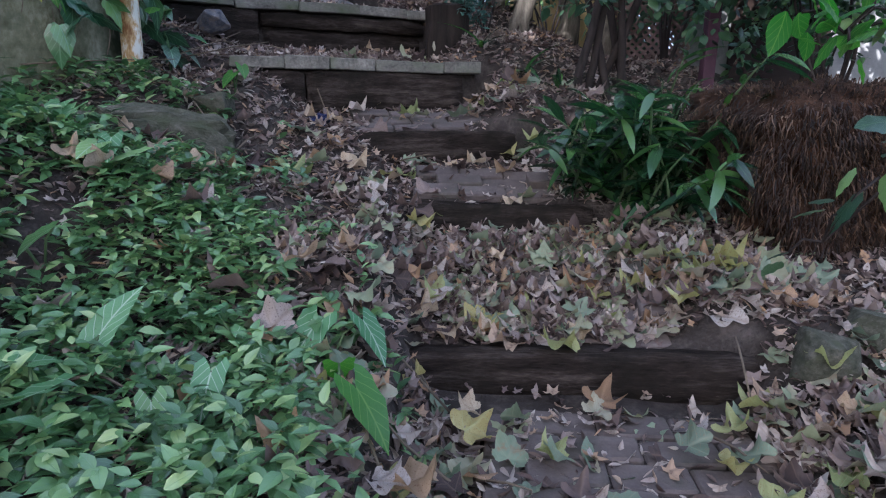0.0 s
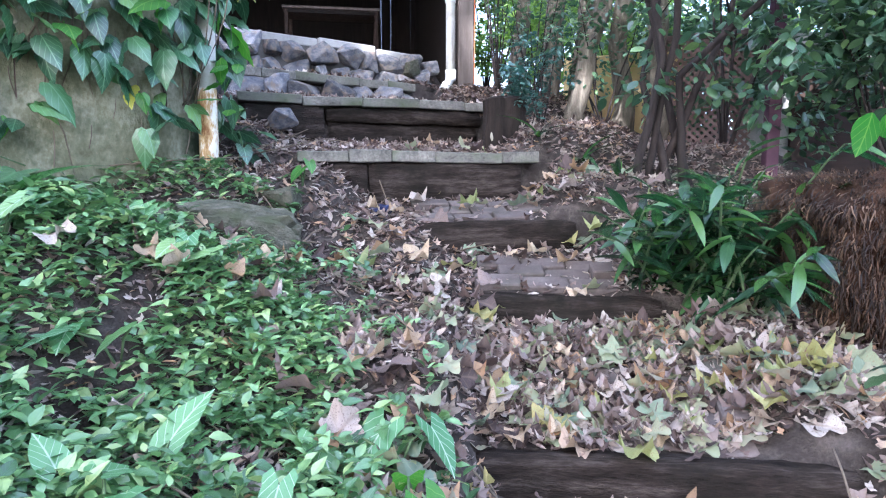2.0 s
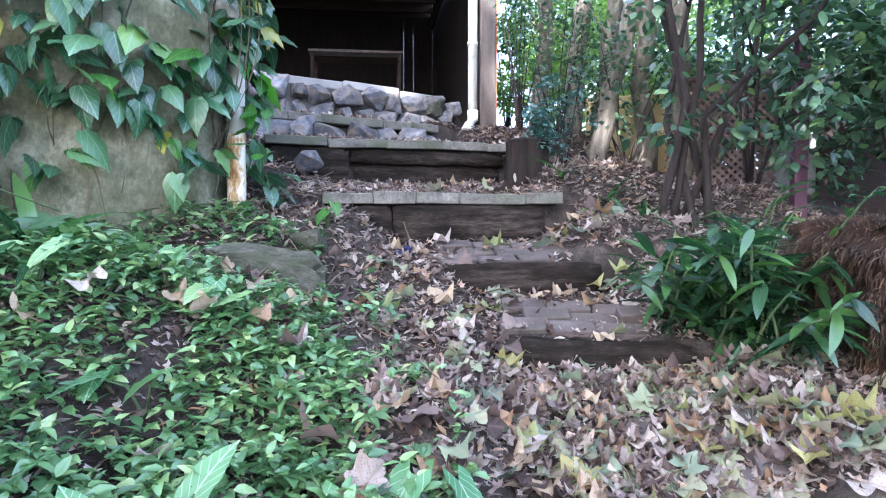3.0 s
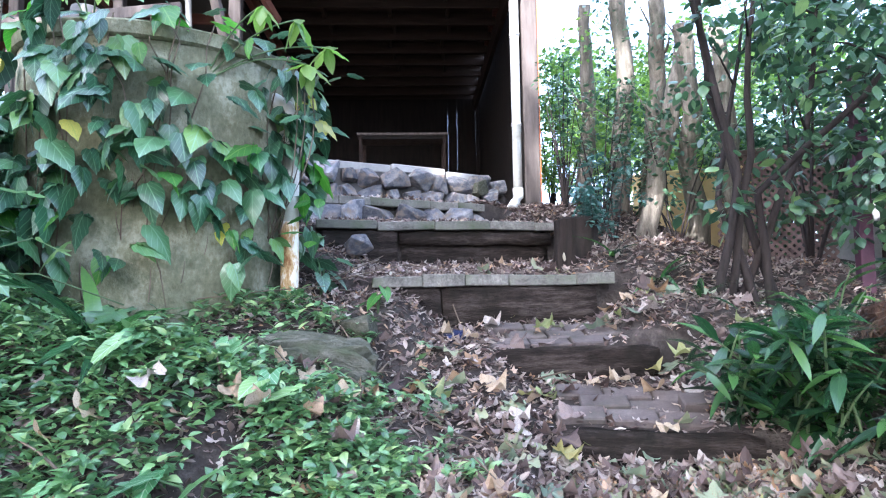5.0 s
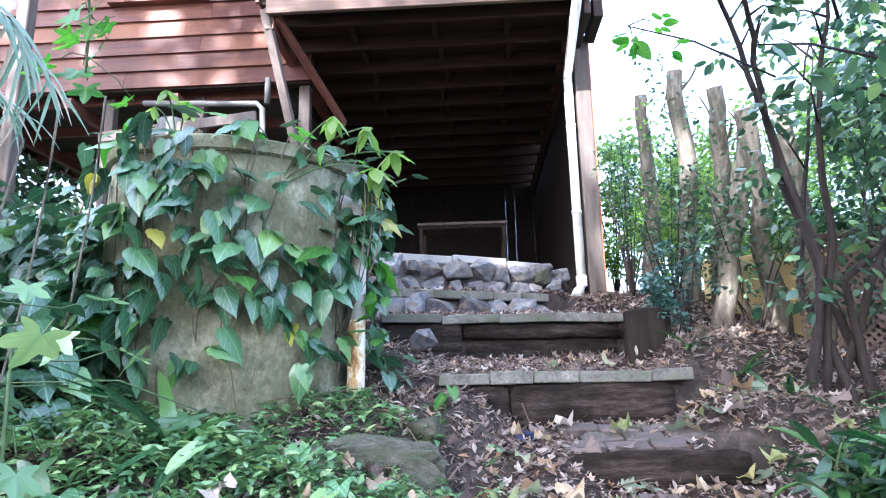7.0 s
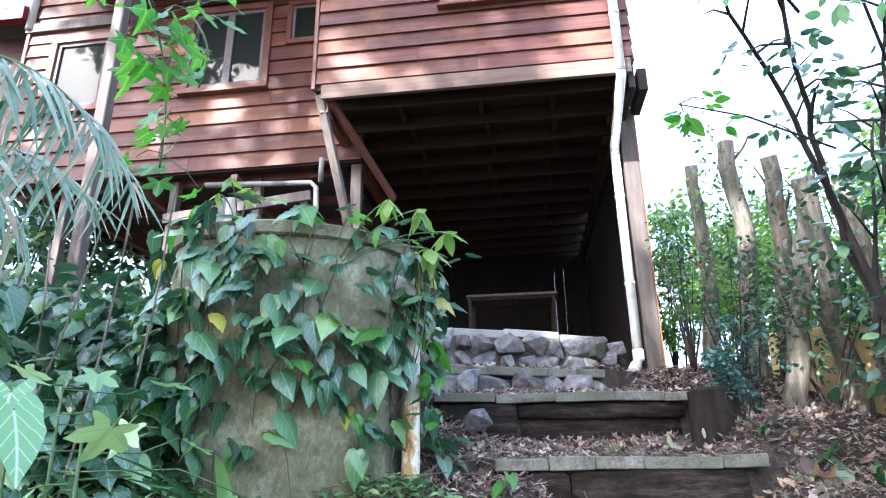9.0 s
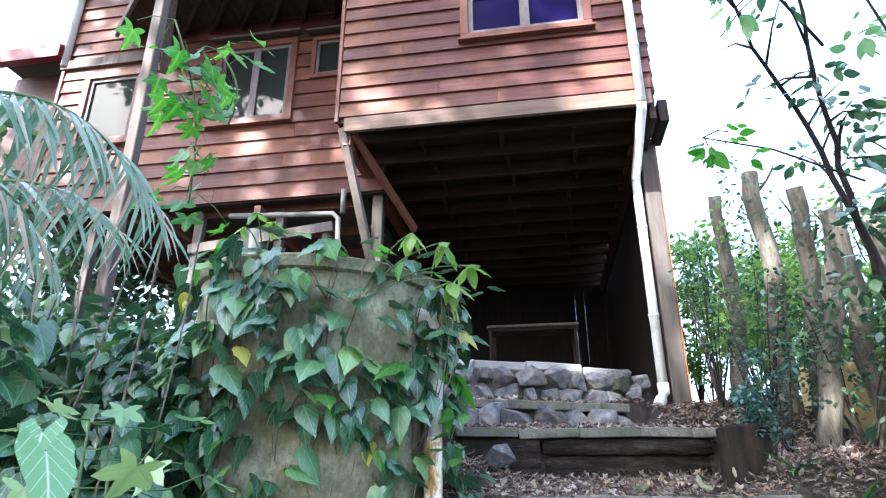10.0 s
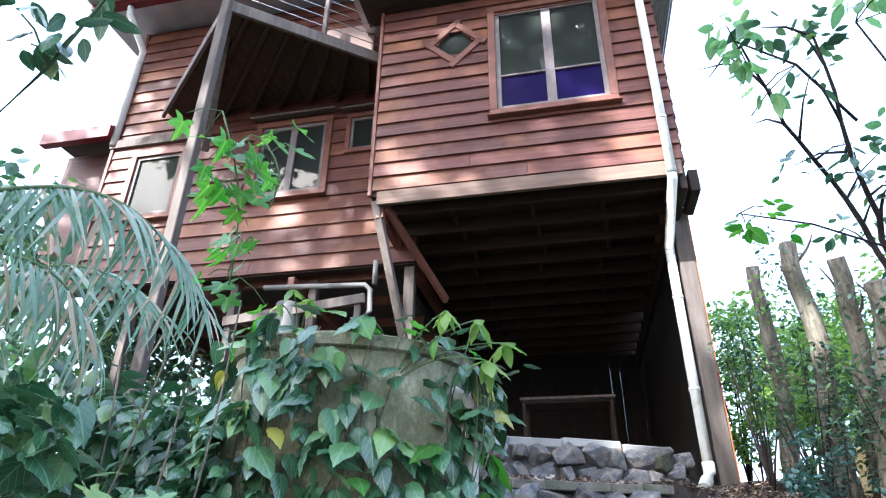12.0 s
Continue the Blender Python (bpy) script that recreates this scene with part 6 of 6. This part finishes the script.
trunk_tree([(0.52, 4.47, 1.28), (0.66, 4.55, 2.0), (0.82, 4.58, 2.75)], 0.07, 0.055, "leaning pale-barked trunk with mossy foot", 1, 160)
trunk_tree([(0.36, 4.9, 1.45), (0.44, 4.85, 2.4), (0.42, 4.75, 3.36)], 0.075, 0.06, "pale cut-off trunk without a crown", 2, 220)
trunk_tree([(0.6, 4.95, 1.5), (0.66, 4.8, 2.4), (0.66, 4.6, 3.12)], 0.065, 0.06, "pale cut-off trunk without a crown", 3, 160)
trunk_tree([(0.16, 5.5, 1.75), (0.2, 5.35, 2.6), (0.18, 5.2, 3.4)], 0.07, 0.05, "pale cut-off trunk behind the others", 4, 300, mat=L_BRIGHT)
trunk_tree([(0.9, 4.75, 1.3), (0.86, 4.6, 2.1), (0.8, 4.45, 2.86)], 0.07, 0.065, "pale cut-off trunk beside the fence", 5, 120)
trunk_tree([(1.15, 4.7, 1.2), (1.1, 4.5, 2.0), (1.02, 4.42, 2.8)], 0.06, 0.05, "pale cut-off trunk beside the fence", 6, 160)


def big_bush():
    foot = Vector((0.88, 3.55, gz(0.88, 3.55) - 0.03))
    ob = empty("garden_bush", pose(*foot), label="tall multi-stemmed bush with dark bark and glossy leaves", category="bush")
    ends = [[(0.86, 3.5, 1.6), (0.72, 3.54, 2.36), (0.55, 3.3, 2.9), (0.3, 2.85, 3.15), (0.15, 2.45, 3.35)],
            [(0.92, 3.5, 1.7), (0.9, 3.4, 2.3), (0.98, 3.25, 2.8), (1.05, 3.1, 3.3)],
            [(1.05, 3.55, 1.4), (1.2, 3.47, 1.8), (1.25, 3.4, 2.4), (1.35, 3.3, 3.0)],
            [(0.8, 3.7, 1.5), (0.95, 3.85, 2.2), (1.1, 3.9, 2.9)],
            [(0.95, 3.5, 1.5), (1.35, 3.2, 1.9), (1.7, 3.0, 2.5), (1.9, 2.8, 3.1)],
            [(0.75, 3.6, 2.1), (0.62, 3.2, 2.6), (0.5, 2.75, 2.85), (0.42, 2.4, 3.25)]]
    rnd = random.Random(2)
    cs = []
    for k, e in enumerate(ends):
        P = [Vector((0.07 * k - 0.15, 0.07 * (k % 3) - 0.05, 0))] + [Vector(q) - foot for q in e]
        path = []
        n = 4 * (len(P) - 1)
        for i in range(n + 1):
            t = i / 4
            j = min(int(t), len(P) - 2)
            path.append(P[j].lerp(P[j + 1], t - j) + Vector((rnd.uniform(-1, 1), rnd.uniform(-1, 1), 0)) * 0.012)
        tube("stem", path, [0.022 * (1 - 0.88 * i / n) + 0.0025 for i in range(n + 1)], M_DARKBARK, ob, sides=8, wobble=0.08, seed=k)
        for q in path[n // 2:]:
            for _ in range(1):
                b = q + Vector((rnd.uniform(-0.25, 0.25), rnd.uniform(-0.25, 0.25), rnd.uniform(-0.05, 0.3)))
                tube("twig", [q, q.lerp(b, 0.5) + Vector((0, 0, 0.03)), b], [0.008, 0.005, 0.002], M_DARKBARK, ob, sides=5)
                if k > 1 or rnd.random() < 0.3:
                    cs.append((*b, rnd.uniform(0.07, 0.14)))
    cs += [(c[0] - foot.x, c[1] - foot.y, c[2] - foot.z, c[3]) for c in clumps(1.05, 2.2, 2.9, 3.9, 1.3, 3.0, 60, 0.14, 0.26, 44) + clumps(0.62, 1.2, 3.0, 3.7, 1.35, 2.5, 22, 0.07, 0.15, 45)]
    leaf_cloud("foliage", OVATE, crown_poses(cs, 3000, 0.068, 12, (-60, 15), 0.2, wide=1.15), L_BUSH, ob)
    return ob


big_bush()

# leaf sprays close to the path, each leaf to be told apart
bough([(1.3, 3.2, 2.3), (0.9, 2.6, 2.25), (0.55, 2.2, 2.15), (0.35, 2.05, 2.1)], [0.008, 0.007, 0.005, 0.003], [(0.36, 2.05, 2.1, 0.07), (0.5, 2.15, 2.0, 0.07), (0.62, 2.25, 1.95, 0.06), (0.8, 2.45, 2.2, 0.08)], 30, 0.085, OVATE, L_BUSH, 5, "leafy_branch", "overhanging branch with glossy grey-green leaves")
bough([(0.7, 3.2, 2.5), (0.3, 2.9, 2.6), (0.0, 2.7, 2.62)], [0.006, 0.005, 0.003], [(0.02, 2.75, 2.6, 0.06), (0.12, 2.8, 2.68, 0.06), (0.2, 2.85, 2.55, 0.06)], 16, 0.09, OVATE, L_YOUNG, 6, "leafy_branch", "overhanging branch with light green leaves")
bough([(0.6, 2.9, 3.1), (0.35, 2.5, 3.2), (0.12, 2.35, 3.3)], [0.008, 0.006, 0.004], [(0.1, 2.3, 3.35, 0.1), (0.15, 2.4, 3.2, 0.08), (0.2, 2.4, 3.05, 0.07), (0.12, 2.45, 2.95, 0.05)], 40, 0.085, OVATE, L_SPRAY, 7, "leafy_branch", "thin branch with light green leaves against the sky")
bough([(0.9, 2.9, 2.6), (0.75, 2.6, 2.9), (0.6, 2.45, 3.3)], [0.008, 0.006, 0.004], clumps(0.5, 1.1, 2.3, 2.8, 2.6, 3.4, 7, 0.06, 0.12, 3), 60, 0.085, OVATE, L_SPRAY, 8, "leafy_branch", "thin branch with glossy leaves against the sky")
bough([(1.4, 1.7, 1.2), (1.1, 1.45, 1.1), (0.8, 1.28, 1.02)], [0.006, 0.005, 0.003], [(0.72, 1.3, 1.06, 0.06), (0.8, 1.26, 1.0, 0.06), (0.86, 1.24, 1.06, 0.06), (0.92, 1.28, 1.12, 0.08), (1.0, 1.35, 1.15, 0.08)], 46, 0.075, OVATE, L_YOUNG, 9, "leafy_branch", "sunlit light green leaves reaching over the bank")
bough([(1.3, 1.35, 0.95), (1.02, 1.28, 0.8), (0.8, 1.24, 0.6)], [0.005, 0.004, 0.003], [(0.82, 1.24, 0.66, 0.05), (0.75, 1.27, 0.57, 0.04), (0.88, 1.22, 0.74, 0.05), (0.97, 1.25, 0.82, 0.06)], 15, 0.085, OVATE, L_BUSH, 10, "leafy_branch", "drooping twig with glossy bluish-green leaves")

shrub("garden_shrub", 0.75, 4.6, 1.3, 1.05, 0.5, 1000, OVATE, 0.045, L_BUSH, 71, "small-leaved dark green shrub among the trunks", stems=6, clump=12)
shrub("garden_shrub", 0.25, 4.75, 1.5, 1.3, 0.42, 750, OVATE, 0.042, L_BUSH, 72, "small-leaved green shrub beside the house post", stems=6, clump=12)
shrub("garden_shrub", -0.02, 5.35, 1.7, 1.5, 0.3, 500, OVATE, 0.04, L_BUSH, 73, "thin twiggy shrub against the house corner", stems=8, clump=10)
shrub("garden_shrub", 1.5, 4.3, 1.1, 2.2, 0.7, 1700, OVATE, 0.06, L_BUSH, 74, "dense dark shrub behind the lattice", stems=6, clump=16)
shrub("garden_shrub", 2.1, 3.4, 0.8, 1.9, 0.7, 1500, OVATE, 0.08, L_BUSH, 75, "dense glossy shrub beside the root ball", stems=6, clump=14)
shrub("garden_shrub", 2.7, 2.6, 0.4, 2.3, 0.9, 1600, OVATE, 0.09, L_BUSH, 76, "dense glossy shrub beside the root ball", stems=6, clump=14)
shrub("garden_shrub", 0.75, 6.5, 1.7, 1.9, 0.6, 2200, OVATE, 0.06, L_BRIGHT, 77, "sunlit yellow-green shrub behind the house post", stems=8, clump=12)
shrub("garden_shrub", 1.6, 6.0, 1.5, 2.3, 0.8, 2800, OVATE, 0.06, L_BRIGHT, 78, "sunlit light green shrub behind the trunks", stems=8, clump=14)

shrub("garden_shrub", 1.75, 5.1, 1.0, 1.5, 0.75, 2200, OVATE, 0.07, L_BUSH, 79, "dense dark shrub behind the lattice panel", stems=6, clump=18)
shrub("garden_shrub", 2.6, 4.4, 0.7, 1.7, 0.8, 2200, OVATE, 0.08, L_BUSH, 80, "dense dark shrub behind the fence post", stems=6, clump=18)
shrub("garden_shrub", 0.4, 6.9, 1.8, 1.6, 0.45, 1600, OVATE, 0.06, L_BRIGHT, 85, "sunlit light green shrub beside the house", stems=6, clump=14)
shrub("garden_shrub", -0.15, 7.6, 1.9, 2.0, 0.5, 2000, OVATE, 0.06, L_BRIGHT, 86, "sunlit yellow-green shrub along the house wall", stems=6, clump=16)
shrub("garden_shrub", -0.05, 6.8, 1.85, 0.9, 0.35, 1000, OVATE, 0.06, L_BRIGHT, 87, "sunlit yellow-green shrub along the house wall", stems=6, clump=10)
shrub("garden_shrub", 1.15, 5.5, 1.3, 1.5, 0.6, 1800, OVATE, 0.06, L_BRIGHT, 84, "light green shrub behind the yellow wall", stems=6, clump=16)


def distant_tree(x, y, z, h, r, n, seed, mat, size, label, bark=None, lo=0.35, limbs=16, puff=1.0):
    rnd = random.Random(seed)
    ob = empty("background_tree", pose(x, y, z), label=label, category="tree")
    pts = [Vector((0.12 * math.sin(i + seed), 0.1 * math.cos(2 * i + seed), h * 0.8 * i / 8 - 0.2)) for i in range(9)]
    tube("trunk", pts, [0.16 * h / 8 * (1 - 0.8 * i / 8) + 0.01 for i in range(9)], bark or M_BARK, ob, sides=9, wobble=0.08, seed=seed)
    cs = []
    for k in range(limbs):
        a, t = rnd.uniform(0, 6.28), rnd.uniform(lo, 1.0)
        q = Vector((math.cos(a) * r * rnd.uniform(0.3, 1), math.sin(a) * r * rnd.uniform(0.3, 1), h * t))
        b = pts[min(8, int(8 * t * 0.8))]
        tube("limb", curve_pts(b, q, (0, 0, 0.1 * h / 8), 4), [0.05 * h / 8, 0.04 * h / 8, 0.03 * h / 8, 0.02 * h / 8, 0.008], bark or M_BARK, ob, sides=5, seed=k)
        cs += [(*q, puff * r * rnd.uniform(0.2, 0.4)), (*b.lerp(q, 0.7), puff * r * rnd.uniform(0.15, 0.3))]
    leaf_cloud("foliage", OVATE, crown_poses(cs, n, size, seed + 5, (-60, 20), 0.25, 0.8, 1.2), mat, ob)
    return ob


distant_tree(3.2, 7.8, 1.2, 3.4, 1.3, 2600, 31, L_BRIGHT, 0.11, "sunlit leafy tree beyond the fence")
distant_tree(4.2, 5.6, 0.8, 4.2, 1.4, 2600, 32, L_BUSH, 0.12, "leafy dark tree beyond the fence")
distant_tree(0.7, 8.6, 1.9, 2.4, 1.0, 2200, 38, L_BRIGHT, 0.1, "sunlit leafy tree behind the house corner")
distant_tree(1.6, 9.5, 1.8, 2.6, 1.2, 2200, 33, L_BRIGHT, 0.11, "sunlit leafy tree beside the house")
distant_tree(3.9, 3.2, 0.3, 4.6, 1.4, 2400, 34, L_BUSH, 0.12, "leafy dark tree beside the garden")
distant_tree(-6.2, 2.4, 1.3, 3.0, 1.3, 2200, 35, L_BUSH, 0.13, "shaded tree beside the house")
distant_tree(-8.2, 5.2, 1.6, 3.4, 1.5, 2400, 36, L_BUSH, 0.14, "shaded tree beside the lean-to")
distant_tree(-9.5, 8.5, 1.6, 4.2, 1.8, 2400, 37, L_BUSH, 0.15, "shaded tree behind the lean-to")

shrub("garden_shrub", 1.5, 5.05, 0.9, 1.3, 0.6, 2600, OVATE, 0.07, L_BUSH, 91, "dense dark shrub behind the lattice panel", stems=6, clump=22)

# ---- fence, wall and post behind the trunks ----
lat = empty("lattice_panel", pose(1.05, 4.72, 1.0, 0, 0, -22), label="weathered diagonal timber lattice panel behind the bush", category="lattice", kind="structure")
LAT_W, LAT_H = 0.72, 0.95
for s in (-1, 1):
    for k in range(-17, 14):
        x0 = 0.055 * k
        lo, hi = max(0.0, -x0), min(LAT_H, LAT_W - x0)
        if hi - lo > 0.06:
            a, b = ((x0 + lo, lo), (x0 + hi, hi))
            if s < 0:
                a, b = (LAT_W - a[0], a[1]), (LAT_W - b[0], b[1])
            beam("slat", (a[0], 0.006 * s, a[1]), (b[0], 0.006 * s, b[1]), 0.006, 0.02, M_LATTICE, lat, bevel=0)
for z in (0.0, 0.95):
    box_part("rail", (LAT_W / 2, 0, z), (LAT_W, 0.04, 0.04), M_LATTICE, lat)
fp = empty("fence_post", pose(1.66, 3.98, 0.7), label="dark purple painted fence post", category="post", kind="structure")
box_part("post", (0, 0, 0.75), (0.075, 0.075, 1.7), M_PURPLE, fp)
yw = empty("yellow_wall", pose(0.55, 5.35, 0.9, 0, 0, -20), label="low yellow rendered garden wall behind the trunks", category="wall", kind="structure")
box_part("wall_body", (0.45, 0, 0.5), (0.9, 0.12, 1.1), M_YELLOW, yw, bevel=0.01)
nb = empty("neighbour_shed", pose(3.0, 5.2, 0.3), label="pale neighbouring shed seen through the leaves", category="shed")
box_part("shed_wall", (0, 0, 0.9), (2.2, 0.1, 1.8), M_SLAB, nb)
box_part("shed_door", (-0.3, -0.06, 0.75), (0.8, 0.03, 1.5), M_DARKWOOD, nb)
box_part("shed_trim", (0, -0.07, 0.45), (2.2, 0.05, 0.06), M_YELLOW, nb)

# ---- odds behind the tank, under the main floor ----
can = empty("white_drum", in_house(-3.84, -0.55, 0), label="grey-white plastic drum standing behind the tank", category="drum")
part("drum_body", lathe(bmesh.new(), [(0.12, 2.4), (0.13, 2.7), (0.13, 3.45), (0.12, 3.5), (0.05, 3.52)], 24), M_GREYPVC, can, smooth=True)
can2 = empty("white_drum", in_house(-4.2, -0.35, 0), label="grey-white plastic drum standing behind the tank", category="drum")
part("drum_body", lathe(bmesh.new(), [(0.08, 2.4), (0.08, 3.4), (0.07, 3.44)], 20), M_GREYPVC, can2, smooth=True)
rail = empty("timber_rail", in_house(-3.5, -0.62, 0), label="pale sawn timber rail behind the tank", category="rail")
beam("rail_board", (-1.0, 0, 3.33), (0.5, 0, 3.48), 0.04, 0.1, M_GREYWOOD, rail)
box_part("rail_stake", (-0.95, 0.03, 2.7), (0.06, 0.04, 1.3), M_GREYWOOD, rail)
box_part("rail_stake", (0.42, 0.03, 2.75), (0.06, 0.04, 1.45), M_GREYWOOD, rail)
pp = empty("waste_pipe", in_house(-3.2, -0.2, 0), label="grey plumbing pipe with bends under the floor", category="pipe")
tube("pipe", [(-1.2, 0.1, 3.92), (0, 0.1, 3.86), (0.06, 0.1, 3.8), (0.07, 0.1, 3.55), (0.02, 0.05, 3.46), (-0.1, 0, 3.42)], 0.03, M_GREYPVC, pp, sides=12)
tube("pipe", [(0.1, 0.12, 3.86), (0.1, 0.12, 4.15)], 0.03, M_GREYPVC, pp, sides=12)

# ---- tall unseen trees placed behind the path to break up the sun ----
def shade_tree(x, y, h, r, n, seed, z0):
    ob = distant_tree(x, y, gz(x, y), h, r, n, seed, L_BUSH, 0.34, "tall leafy shade tree placed out of view down the slope", M_BARK, z0, 40, 0.75)
    ob.name = "shade_tree"
    return ob


shade_tree(-5.0, -9.0, 20.0, 3.8, 9000, 81, 0.34)
shade_tree(-10.3, -8.5, 20.0, 3.8, 4300, 82, 0.38)
# Unseen; set this tall to mirror dark foliage in the bay window.
shade_tree(2.2, -9.5, 26.0, 4.4, 9000, 83, 0.4)
# Unseen; added to dim the sun patch low on the path's right.
shade_tree(-2.6, -11.0, 12.5, 3.0, 4200, 88, 0.4)
